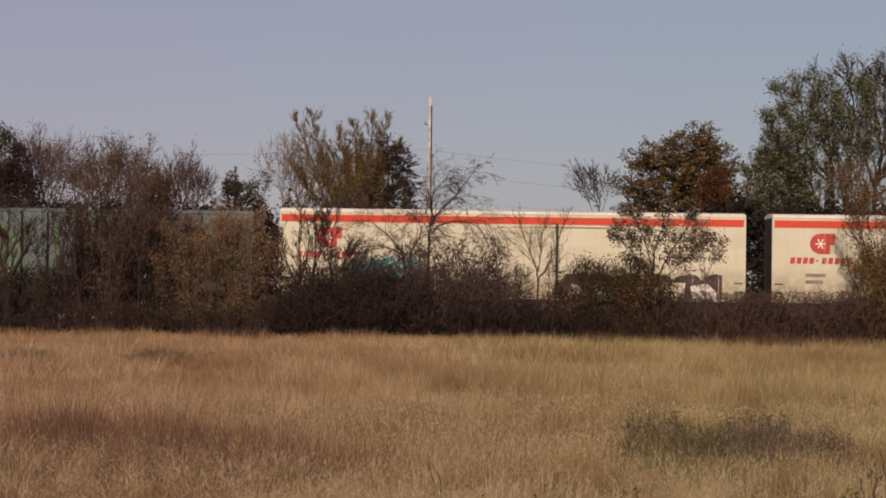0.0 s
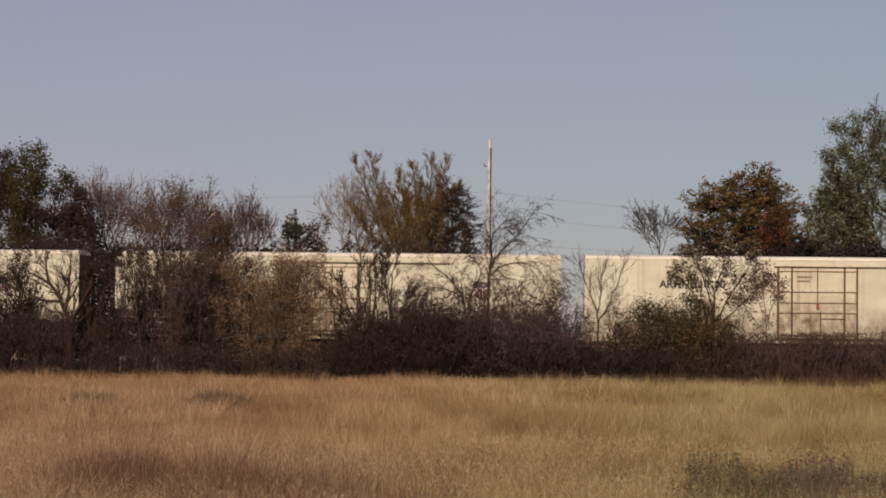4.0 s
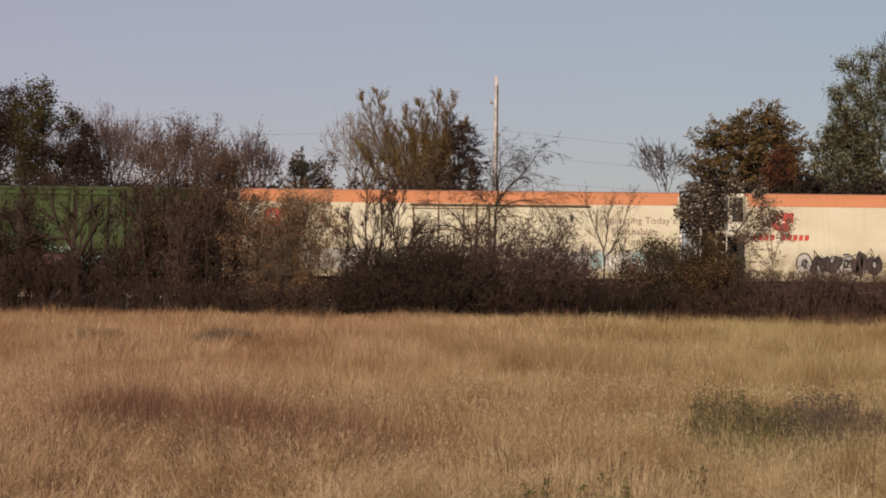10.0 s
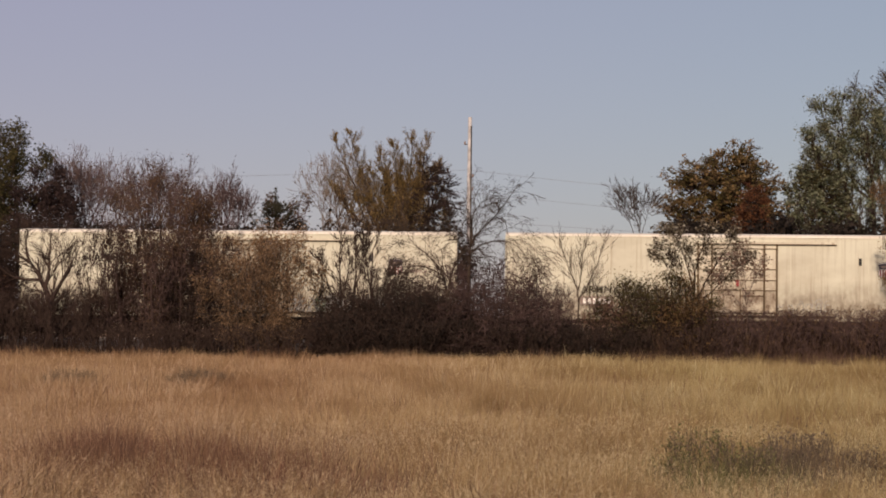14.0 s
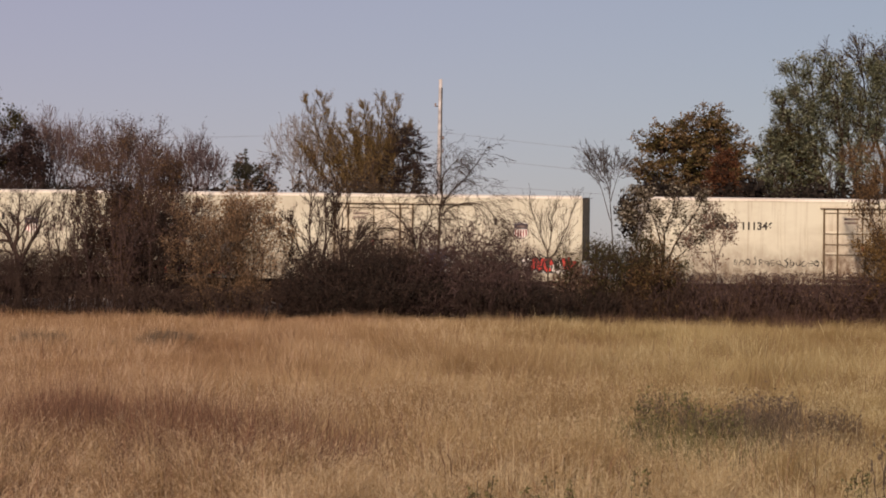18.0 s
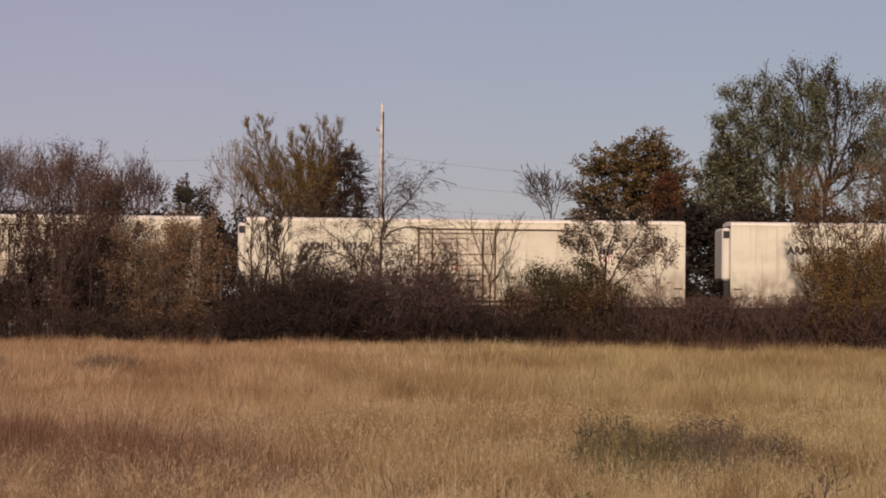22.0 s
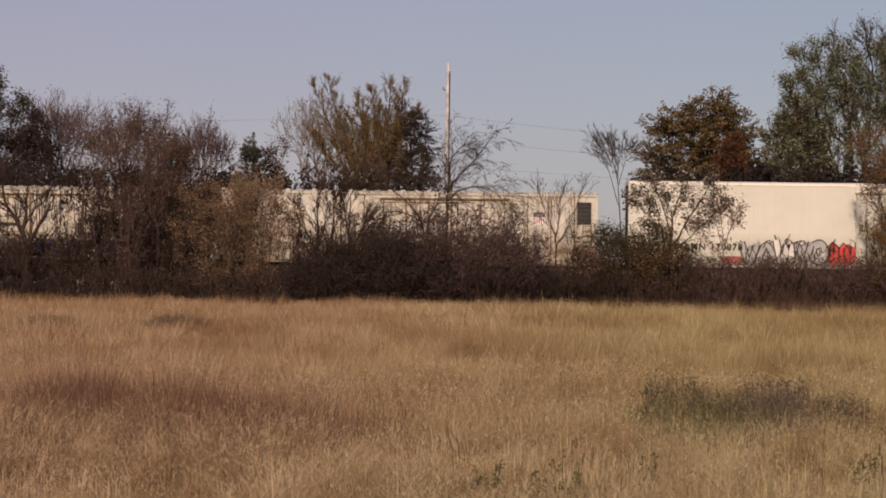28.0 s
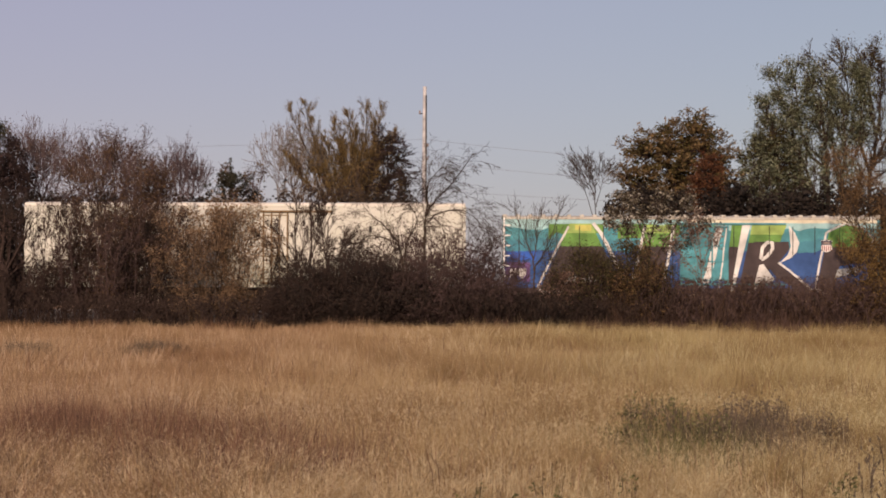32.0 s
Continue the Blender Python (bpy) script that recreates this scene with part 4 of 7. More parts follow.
plant("bush", "sparse reddish bare twigs about a forked tree", "bush", -21.3, 100.6, 5.0, 4.6, bark=TWIG_PURPLE, stems=16, lean=0.5, limbs=11, twigs=7, leaves=0, low=0.2, base=1.7, stem_r=0.025, fan=0.9, reach=0.25, seed=145, full=95, thin=0.008, group="scrub along the track")
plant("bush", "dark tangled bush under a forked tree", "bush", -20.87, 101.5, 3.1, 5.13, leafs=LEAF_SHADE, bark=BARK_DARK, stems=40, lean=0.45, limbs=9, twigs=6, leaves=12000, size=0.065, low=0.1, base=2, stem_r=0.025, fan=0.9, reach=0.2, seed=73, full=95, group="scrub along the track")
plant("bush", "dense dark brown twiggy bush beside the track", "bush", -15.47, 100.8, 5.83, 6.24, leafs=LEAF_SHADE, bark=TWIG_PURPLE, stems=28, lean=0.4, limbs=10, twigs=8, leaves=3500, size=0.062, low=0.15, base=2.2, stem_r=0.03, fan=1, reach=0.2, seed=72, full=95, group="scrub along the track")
plant("bush", "tall rusty orange-brown shrub in autumn leaf", "bush", -10.81, 99.0, 5.32, 5.12, leafs=LEAF_HONEY, bark=BARK, stems=28, lean=0.4, limbs=11, twigs=7, leaves=36000, size=0.06, low=0.05, base=1.3, stem_r=0.03, fan=1, reach=0.25, seed=48, group="scrub along the track", clusters=5000, scatter=0.12)
plant("bush", "slender rusty shrub with upright twigs", "bush", -10.36, 100.0, 6.24, 2.78, leafs=LEAF_HONEY, bark=BARK_GREY, stems=5, lean=0.3, limbs=11, twigs=7, leaves=5000, size=0.09, low=0.15, base=0.7, stem_r=0.035, fan=1.4, reach=0.3, levels=4, angle=0.35, thin=0.008, full=98, seed=49, group="scrub along the track")
plant("sapling", "bare brown sapling with upright twigs", "sapling", -7.30, 100.0, 5.90, 1.01, bark=BARK_DARK, leaves=0, reach=0.85, thin=0.009, levels=2, side=16, low=0.3, angle=0.3, lines=[(0.075, (0.07, 0.09), (0.01, 2.92), (-0.06, 4.31), (0.00, 5.82)), (0.045, (-0.01, 2.24), (-0.63, 3.74), (-0.94, 4.55)), (0.045, (0.04, 2.74), (0.33, 4.01), (0.41, 5.27))], seed=50, group="scrub along the track")
plant("sapling", "bare brown sapling with upright twigs", "sapling", -6.70, 100.0, 5.91, 1.01, bark=BARK_DARK, leaves=0, reach=0.85, thin=0.009, levels=2, side=16, low=0.3, angle=0.3, lines=[(0.075, (0.02, 0.10), (0.03, 3.05), (0.09, 4.59), (0.00, 5.88)), (0.04, (0.03, 3.26), (0.32, 4.40), (0.41, 5.41))], seed=51, group="scrub along the track")
plant("sapling", "bare brown sapling with upright twigs", "sapling", -5.96, 100.0, 5.92, 1.01, bark=BARK_DARK, leaves=0, reach=0.85, thin=0.009, levels=2, side=16, low=0.3, angle=0.3, lines=[(0.07, (0.02, 0.11), (0.04, 2.66), (0.05, 3.77), (0.11, 5.03), (0.48, 6.00)), (0.045, (0.03, 3.26), (-0.21, 4.52), (-0.22, 5.66)), (0.04, (0.07, 2.51), (0.61, 3.52), (0.85, 4.16))], seed=52, group="scrub along the track")
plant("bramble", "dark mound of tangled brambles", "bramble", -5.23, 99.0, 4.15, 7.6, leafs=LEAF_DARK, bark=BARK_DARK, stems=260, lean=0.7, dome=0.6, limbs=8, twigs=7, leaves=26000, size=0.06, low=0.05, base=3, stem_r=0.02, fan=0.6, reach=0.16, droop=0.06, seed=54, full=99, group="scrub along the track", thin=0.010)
# added dark bush; its black leaves paint the shade at the brambles' foot
plant("bush", "dense bush blackened for the shade under brambles", "bush", -4.3, 97.9, 2.8, 5.8, leafs=LEAF_DARK, bark=BARK_DARK, stems=120, lean=0.6, dome=0.4, limbs=7, twigs=5, leaves=40000, size=0.06, low=0.02, base=3.0, stem_r=0.018, fan=0.8, reach=0.14, seed=154, full=94, group="scrub along the track")
plant("bramble", "purple-brown mound of bare tangled twigs", "bramble", -0.8, 99.8, 4.75, 8.6, leafs=LEAF_SHADE, bark=TWIG_PURPLE, stems=330, lean=0.75, dome=0.72, limbs=9, twigs=8, leaves=9000, size=0.05, low=0.05, base=3.5, stem_r=0.018, fan=0.6, reach=0.14, droop=0.06, seed=55, full=99, thin=0.010, group="scrub along the track")
plant("tree", "crooked bare tree with drooping twigs", "tree", -1.77, 98.6, 7.58, 6.47, leafs=LEAF_BROWN, bark=BARK, leaves=0, low=0.35, droop=0.3, reach=1.5, angle=0.6, levels=2, side=24, lift=0.05, lines=[(0.085, (-0.28, 0.26), (-0.00, 1.73), (0.18, 3.25), (0.24, 4.35), (0.28, 5.19), (0.62, 5.82), (1.23, 6.45), (1.80, 7.13), (2.12, 7.63)), (0.05, (0.33, 4.92), (0.85, 5.33), (1.67, 5.49), (2.37, 5.22), (2.85, 4.53)), (0.06, (0.28, 5.19), (0.32, 5.74), (0.41, 6.72), (0.95, 7.27)), (0.07, (-0.34, 0.56), (-0.63, 1.72), (-0.72, 2.97), (-0.93, 3.94), (-1.51, 4.75), (-2.19, 5.29), (-2.49, 5.71)), (0.06, (-0.72, 2.97), (-0.53, 4.06), (-0.12, 5.04), (-0.40, 5.59)), (0.05, (-0.93, 3.94), (-1.63, 4.28), (-2.33, 4.32), (-2.72, 3.89))], seed=71, thin=0.0065, group="scrub along the track")
plant("sapling", "thin bare sapling before the track", "sapling", 3.44, 99.3, 5.93, 2.38, leafs=LEAF_BROWN, bark=BARK, leaves=0, low=0.3, thin=0.007, reach=1.15, angle=0.36, levels=1, side=26, lines=[(0.048, (-0.14, 0.31), (-0.12, 2.74), (0.24, 3.45), (0.71, 4.53), (0.99, 5.61)), (0.045, (-0.12, 2.62), (-0.21, 3.44), (-0.60, 4.39), (-0.99, 5.49)), (0.035, (-0.16, 3.32), (-0.04, 3.92), (0.05, 5.25))], seed=57, group="scrub along the track")
plant("bush", "small bush with pinkish withered leaves before the track", "bush", 4.75, 98.6, 2.7, 2.1, leafs=LEAF_PINK, bark=BARK_DARK, stems=12, lean=0.45, limbs=8, twigs=6, leaves=5000, size=0.08, low=0.1, base=0.6, stem_r=0.02, fan=0.8, seed=58, group="scrub along the track")
plant("bush", "dark olive leafy shrub before the track", "bush", 6.55, 99.0, 3.85, 5.20, leafs=LEAF_MOSS, bark=BARK_DARK, stems=34, lean=0.5, limbs=10, twigs=7, leaves=26000, size=0.066, low=0.05, base=2, stem_r=0.028, fan=0.8, reach=0.25, seed=59, group="scrub along the track", clusters=1100, scatter=0.2)
plant("bush", "orange-brown leafy shrub before the track", "bush", 7.5, 98.3, 3.8, 2.5, leafs=LEAF_RUST, bark=BARK_DARK, stems=12, lean=0.45, limbs=9, twigs=6, leaves=9500, size=0.066, low=0.1, base=0.8, stem_r=0.02, fan=0.8, seed=60, group="scrub along the track", clusters=450, scatter=0.2)
plant("tree", "small grey-leaved tree with slender stems", "tree", 8.67, 99.6, 5.95, 4.53, leafs=LEAF_GREY, bark=BARK_DARK, leaves=3600, size=0.115, low=0.25, reach=0.9, angle=0.5, thin=0.008, levels=2, side=16, lines=[(0.06, (-0.18, 0.37), (-0.22, 3.64), (-0.13, 4.47), (0.16, 5.45), (0.25, 5.91)), (0.045, (-0.21, 2.93), (-0.54, 4.46), (-0.92, 5.44), (-1.16, 5.89)), (0.045, (-0.19, 2.93), (0.43, 4.00), (1.12, 5.09), (1.49, 5.69)), (0.035, (-0.31, 2.68), (-1.11, 4.18), (-1.75, 4.93)), (0.035, (-0.09, 2.68), (0.91, 3.70), (1.90, 4.72))], seed=61, group="scrub along the track")
plant("sapling", "pale sapling with pinkish leaves", "sapling", 10.49, 99.0, 4.90, 2.20, leafs=LEAF_PINK, bark=BARK_PALE, leaves=800, size=0.1, low=0.25, angle=0.5, thin=0.007, levels=2, side=9, reach=0.75, lines=[(0.04, (0.25, 0.41), (0.24, 1.98), (0.18, 2.83), (-0.27, 4.25), (-0.40, 4.70)), (0.03, (0.20, 2.71), (0.46, 3.71), (0.80, 4.51)), (0.03, (0.17, 2.95), (0.11, 4.20), (0.05, 5.08)), (0.025, (0.20, 2.46), (-0.58, 3.45), (-0.89, 3.94))], seed=62, group="scrub along the track")
plant("bush", "low dark twiggy scrub along the field's edge", "bush", 7.75, 98.4, 1.92, 4.72, leafs=LEAF_SHADE, bark=BARK_DARK, stems=170, lean=0.5, limbs=6, twigs=5, leaves=0, size=0.052, low=0.05, base=2.375, stem_r=0.017, fan=1.5, reach=0.1, seed=163, full=94, group="scrub along the track", thin=0.009)
plant("bush", "low brown twiggy scrub along the field's edge", "bush", 11.00, 98.7, 2.45, 5.4, leafs=LEAF_UMBER, bark=TWIG_PURPLE, stems=130, lean=0.5, limbs=6, twigs=5, leaves=7000, size=0.052, low=0.05, base=2.625, stem_r=0.017, fan=1.5, reach=0.16, seed=164, full=88, group="scrub along the track", thin=0.009)
plant("bush", "low reddish twiggy scrub along the field's edge", "bush", 15.15, 98.9, 2.5, 5.2, leafs=LEAF_UMBER, bark=TWIG_PURPLE, stems=130, lean=0.5, limbs=6, twigs=5, leaves=7000, size=0.052, low=0.05, base=2.5, stem_r=0.017, fan=1.5, reach=0.16, seed=165, full=88, group="scrub along the track", thin=0.009)
# blackened leaves here put the scrub's foot shade into the colour
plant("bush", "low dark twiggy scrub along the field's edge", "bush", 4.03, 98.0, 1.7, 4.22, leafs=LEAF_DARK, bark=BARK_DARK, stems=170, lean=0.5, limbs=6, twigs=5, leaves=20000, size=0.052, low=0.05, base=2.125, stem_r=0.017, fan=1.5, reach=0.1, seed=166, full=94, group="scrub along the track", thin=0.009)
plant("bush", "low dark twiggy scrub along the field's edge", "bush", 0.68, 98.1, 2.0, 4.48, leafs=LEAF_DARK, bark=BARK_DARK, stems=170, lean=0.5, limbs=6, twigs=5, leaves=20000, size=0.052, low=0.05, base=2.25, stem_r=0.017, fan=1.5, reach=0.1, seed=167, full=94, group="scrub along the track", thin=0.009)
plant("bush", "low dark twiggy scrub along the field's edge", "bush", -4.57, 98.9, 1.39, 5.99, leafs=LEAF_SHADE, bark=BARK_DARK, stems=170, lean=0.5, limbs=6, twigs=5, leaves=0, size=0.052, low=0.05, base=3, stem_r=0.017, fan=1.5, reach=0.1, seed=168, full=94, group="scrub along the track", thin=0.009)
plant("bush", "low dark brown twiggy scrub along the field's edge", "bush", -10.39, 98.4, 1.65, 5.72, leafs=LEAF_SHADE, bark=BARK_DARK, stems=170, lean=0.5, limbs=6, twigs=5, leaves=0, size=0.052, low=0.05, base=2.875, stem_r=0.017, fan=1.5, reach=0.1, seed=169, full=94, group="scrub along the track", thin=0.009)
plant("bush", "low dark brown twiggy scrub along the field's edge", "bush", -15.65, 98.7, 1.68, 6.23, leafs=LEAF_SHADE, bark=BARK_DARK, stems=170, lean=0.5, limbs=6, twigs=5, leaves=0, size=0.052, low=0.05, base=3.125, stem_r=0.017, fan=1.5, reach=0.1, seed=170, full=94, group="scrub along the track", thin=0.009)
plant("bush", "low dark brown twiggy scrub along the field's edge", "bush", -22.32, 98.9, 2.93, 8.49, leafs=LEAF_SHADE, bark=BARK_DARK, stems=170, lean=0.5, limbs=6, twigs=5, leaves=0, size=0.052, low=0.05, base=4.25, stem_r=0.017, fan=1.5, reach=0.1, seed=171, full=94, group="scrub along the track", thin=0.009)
plant("bush", "low brown twiggy scrub along the field's edge", "bush", 19.80, 98.4, 2.3, 6.96, leafs=LEAF_UMBER, bark=TWIG_PURPLE, stems=130, lean=0.5, limbs=6, twigs=5, leaves=7000, size=0.052, low=0.05, base=3.5, stem_r=0.017, fan=1.5, reach=0.16, seed=172, full=88, group="scrub along the track", thin=0.009)
plant("tree", "orange-brown leafy tree beside the track", "tree", 19.65, 99.5, 8.29, 5.2, leafs=LEAF_RUST, bark=BARK, stems=15, lean=0.42, limbs=15, twigs=8, leaves=21000, size=0.07, low=0.15, base=1, stem_r=0.05, fan=0.9, reach=0.3, seed=65, group="scrub along the track", clusters=1700, scatter=0.16)
plant("bush", "dense orange-brown shrub beside the track", "bush", 20.0, 98.5, 4.68, 5.6, leafs=LEAF_GOLD, bark=BARK, stems=32, lean=0.45, limbs=10, twigs=7, leaves=46000, size=0.07, low=0.05, base=2, stem_r=0.03, fan=0.8, reach=0.25, seed=66, group="scrub along the track", clusters=1800, scatter=0.17)


# ---- grass and weeds ----
NEAR = 24.0  # how far out the blades are bent


def blades(name, rng, x, y, h, width, lean, material, label, category, bend=0.35, z=0.0, wind=(0.04, 0.0)):
    """Many thin upright blades as one mesh: bent strips near by, straight slivers far out."""
    n = len(x)
    an = rng.uniform(0, math.tau, n)
    side = np.stack([np.cos(an), np.sin(an), np.zeros(n)], 1) * (0.5 * width)[:, None]
    la = rng.uniform(0, math.tau, n)
    sway = 0.30 * np.sin(2.3 * x + 1.1 * y + 2.0 * np.sin(0.7 * y)) + 0.22 * np.sin(5.1 * x - 2.7 * y)  # tufts lodged this way and that
    tip = np.stack([np.cos(la) * lean + wind[0] + sway, np.sin(la) * lean + wind[1], np.ones(n)], 1)
    tip /= np.linalg.norm(tip, axis=1, keepdims=True)
    base = np.stack([x, y, z + np.zeros(n)], 1)
    mid = base + np.array([0, 0, 1.0]) * (0.45 * h)[:, None] + tip * (0.12 * h)[:, None]
    end = base + tip * h[:, None] + np.stack([np.cos(la), np.sin(la), -0.4 * np.ones(n)], 1) * (bend * lean * h * 0.5)[:, None]
    near = (y < NEAR) & (h > 0.2)
    v1 = np.stack([base - side, base + side, mid - 0.8 * side, mid + 0.8 * side, end], 1)[near].reshape(-1, 3)
    t1 = (5 * np.arange(near.sum())[:, None, None] + np.array([(0, 1, 3), (0, 3, 2), (2, 3, 4)])[None]).reshape(-1, 3)
    v2 = np.stack([base - side, base + side, end], 1)[~near].reshape(-1, 3)
    t2 = len(v1) + np.arange(len(v2)).reshape(-1, 3)
    v, t = np.concatenate([v1, v2]), np.concatenate([t1, t2])
    ob = tri_mesh(name, v, t.reshape(-1, 3), material)
    return tagged(ob, label, category, kind="stuff")


WAVES = np.random.default_rng(77).uniform(0, 1, (26, 4))


def lumps(x, y):
    """The uneven swell of the grass's height over the field, from broad waves down to single tussocks."""
    s = np.ones(len(x))
    for i, (a, b, c, d) in enumerate(WAVES):
        k = 0.25 * 1.17 ** i
        an = a * math.pi
        s += 0.066 * np.sin(k * (1.15 * math.cos(an) * x + 0.75 * math.sin(an) * y) + b * 40 + 0.8 * np.sin(0.31 * k * (x - y) + c * 9))
    return s


def field_spots(rng, y0, y1, density):
    n = int(density * (y1 - y0) * (0.255 * (y0 + y1) + 3))
    y = rng.uniform(y0, y1, 3 * n)
    keep = rng.uniform(0, 1, 3 * n) < (y * 0.51 + 3) / (y1 * 0.51 + 3)
    y = y[keep][:n]
    x = rng.uniform(-1, 1, len(y)) * (y * 0.255 + 1.5) - 0.012 * y
    # clumped growth
    k = rng.uniform(0, 1, len(y)) < 0.62
    cx = np.round(x[k] / 0.55 + rng.normal(0, 0.12, k.sum())) * 0.55
    cy = np.round(y[k] / 0.8 + rng.normal(0, 0.12, k.sum())) * 0.8
    x[k] = cx + 0.17 * np.sin(cy * 9.1) + rng.normal(0, 0.09, k.sum())
    y[k] = cy + 0.3 * np.sin(cx * 7.3) + rng.normal(0, 0.10, k.sum())
    return x, y


def make_grass():
    rng = np.random.default_rng(5)
    xs, ys, ws = [], [], []
    for y0, y1, dens, wd in ((15, 24, 800, 0.0043), (24, 36, 410, 0.0066), (36, 54, 280, 0.0095), (54, 76, 180, 0.015), (76, 99, 130, 0.022)):
        x, y = field_spots(rng, y0, y1, dens)
        xs.append(x), ys.append(y), ws.append(np.full(len(x), wd))
    x, y, wd = np.concatenate(xs), np.concatenate(ys), np.concatenate(ws)
    h = 0.54 * lumps(x, y) * rng.uniform(0.55, 1.12, len(x))
    blades("tall_dry_grass", rng, x, y, h, wd * rng.uniform(0.7, 1.3, len(x)), rng.uniform(0.1, 1.0, len(x)) ** 1.3, GRASS, "tall dry tan prairie grass over the whole field", "grass")
    # taller pale seed heads
    m = rng.uniform(0, 1, len(x)) < np.clip(0.05 + 0.45 * (lumps(0.8 * x + 31.0, 0.45 * y) - 1.0), 0.01, 0.2)
    blades("pale_seed_heads", rng, x[m], y[m], h[m] * rng.uniform(1.0, 1.25, m.sum()), wd[m] * 1.5, rng.uniform(0.2, 0.9, m.sum()), PLUME, "pale straw-coloured grass seed heads above the field", "grass", bend=0.8)
    # pale tufts that lean out over the rest
    n, m = 420, 46
    cy = 17 + 50 * rng.uniform(0, 1, n) ** 1.5
    cx = rng.uniform(-1, 1, n) * (cy * 0.24 + 1)
    big = rng.uniform(0.7, 1.25, n)
    x = np.repeat(cx, m) + rng.normal(0, 0.07, n * m)
    y2 = np.repeat(cy, m) + rng.normal(0, 0.07, n * m)
    blades("pale_grass_tufts", rng, x, y2, 0.62 * np.repeat(big, m) * rng.uniform(0.6, 1.15, n * m), 0.00019 * y2 + 0.001, rng.uniform(0.2, 0.95, n * m), PLUME, "pale straw tufts leaning over the dry grass", "grass", bend=0.9)
    # bits of broken blade and seed lying on the tips of the nearer grass
    n = 95000
    y = 16 + 20 * rng.uniform(0, 1, n) ** 1.2
    x = rng.uniform(-1, 1, n) * (y * 0.255 + 1.5) - 0.012 * y
    k = np.hypot((x - 3.1) / 1.5, (y - 27.8) / 2.6) > rng.uniform(0.6, 1.3, n)
    k &= np.hypot((x + 4.2) / 2.2, (y - 26.3) / 3.2) > rng.uniform(0.5, 1.3, n)
    x, y = x[k], y[k]
    n = len(x)
    blades("grass_flecks", rng, x, y, rng.uniform(0.03, 0.075, n), 0.00026 * y, rng.uniform(0.3, 2.2, n), PLUME, "pale flecks of seed and broken blade on the grass", "grass", z=0.54 * lumps(x, y) * rng.uniform(0.62, 1.0, n))
    m = rng.uniform(0, 1, n) < 0.12
    blades("dark_grass_flecks", rng, x[m] + 0.05, y[m] + 0.1, rng.uniform(0.02, 0.06, m.sum()), 0.00025 * y[m], rng.uniform(0.3, 3.0, m.sum()), RUSSET, "dark flecks of dead leaf among the grass", "grass", z=0.54 * lumps(x[m], y[m]) * rng.uniform(0.6, 0.95, m.sum()))
    # uneven fringe at the far edge of the field
    n = 9000
    x = rng.uniform(-28, 30, n)
    y = rng.uniform(95.5, 98.5, n)
    h = rng.uniform(0.45, 0.75, n) * (1 + 0.25 * np.sin(x * 1.9) * np.sin(x * 0.7 + 1))
    blades("tall_field_edge_grass", rng, x, y, h, np.full(n, 0.03), rng.uniform(0.05, 0.4, n), GRASS, "taller dry grass along the far edge of the field", "grass")
    # a patch of russet weeds, thick in the middle and straggling out
    n = 31000
    x, y = -4.2 + rng.normal(0, 1.25, n), 25.6 + rng.normal(0, 2.4, n)
    r = np.hypot((x + 4.2) / 2.4, (y - 26.3) / 4.0)
    k = rng.uniform(0, 1, n) < np.clip(0.35 + 0.65 * np.sin(2.1 * x + 0.7 * y) * np.sin(1.3 * y - 0.9 * x) + 0.35, 0.25, 1)
    x, y, r = x[k], y[k], r[k]
    n = len(x)
    blades("russet_weeds", rng, x, y, rng.uniform(0.4, 0.84, n) * lumps(2.2 * x, 2.2 * y) * np.clip(1.08 - 0.28 * r, 0.6, 1.1), np.full(n, 0.012), rng.uniform(0.05, 0.45, n), RUSSET, "patch of dark russet weed stalks in the dry grass", "weeds")
    # green weeds thick in the grass, their shaded side put in as darker weeds
    for name, cx, cy, sx, sy, n, mat, label in (("green_weed_patch", 2.55, 27.4, 0.6, 1.9, 3200, FORB, "patch of green weeds half hidden in dry grass"), ("withered_weed_patch", 3.65, 28.2, 0.85, 1.5, 3400, THATCH, "patch of shade-dark weeds half hidden in grass")):
        x, y = rng.normal(cx, sx, n), rng.normal(cy, sy, n)
        blades(name, rng, x, y, rng.uniform(0.3, 0.8, n) * lumps(2.5 * x, 2.5 * y) * np.clip(1.1 - 0.25 * np.hypot((x - cx) / sx, (y - cy) / sy), 0.5, 1.1), np.full(n, 0.013), rng.uniform(0.1, 0.8, n), mat, label, "weeds")
    # scattered dark stalks
    n = 2600
    y = rng.uniform(17, 80, n)
    x = rng.uniform(-1, 1, n) * (y * 0.25 + 1)
    blades("dark_weed_stalks", rng, x, y, rng.uniform(0.4, 0.68, n), 0.0004 * y + 0.004, rng.uniform(0.05, 0.3, n), RUSSET, "single dark brown weed stalks among the grass", "weeds")
    # russet stalks thinning out across the field
    n = 20000
    y = rng.uniform(17, 75, n)
    x = (rng.uniform(0, 1, n) ** 3.0 - 0.5) * (y * 0.51 + 2)
    blades("thin_russet_stalks", rng, x, y, rng.uniform(0.3, 0.6, n) * lumps(x, y), 0.00035 * y + 0.002, rng.uniform(0.05, 0.5, n), RUSSET, "thin russet stalks scattered through the dry grass", "weeds")
    # green leaves low in the near grass
    n = 420
    x, y = rng.normal(-0.2, 0.5, n), rng.normal(18.2, 0.5, n)
    blades("green_leaf_tuft", rng, x, y, rng.uniform(0.3, 0.56, n), np.full(n, 0.012), rng.uniform(0.3, 0.9, n), FORB, "green leafy tuft low in the dry grass", "weeds")
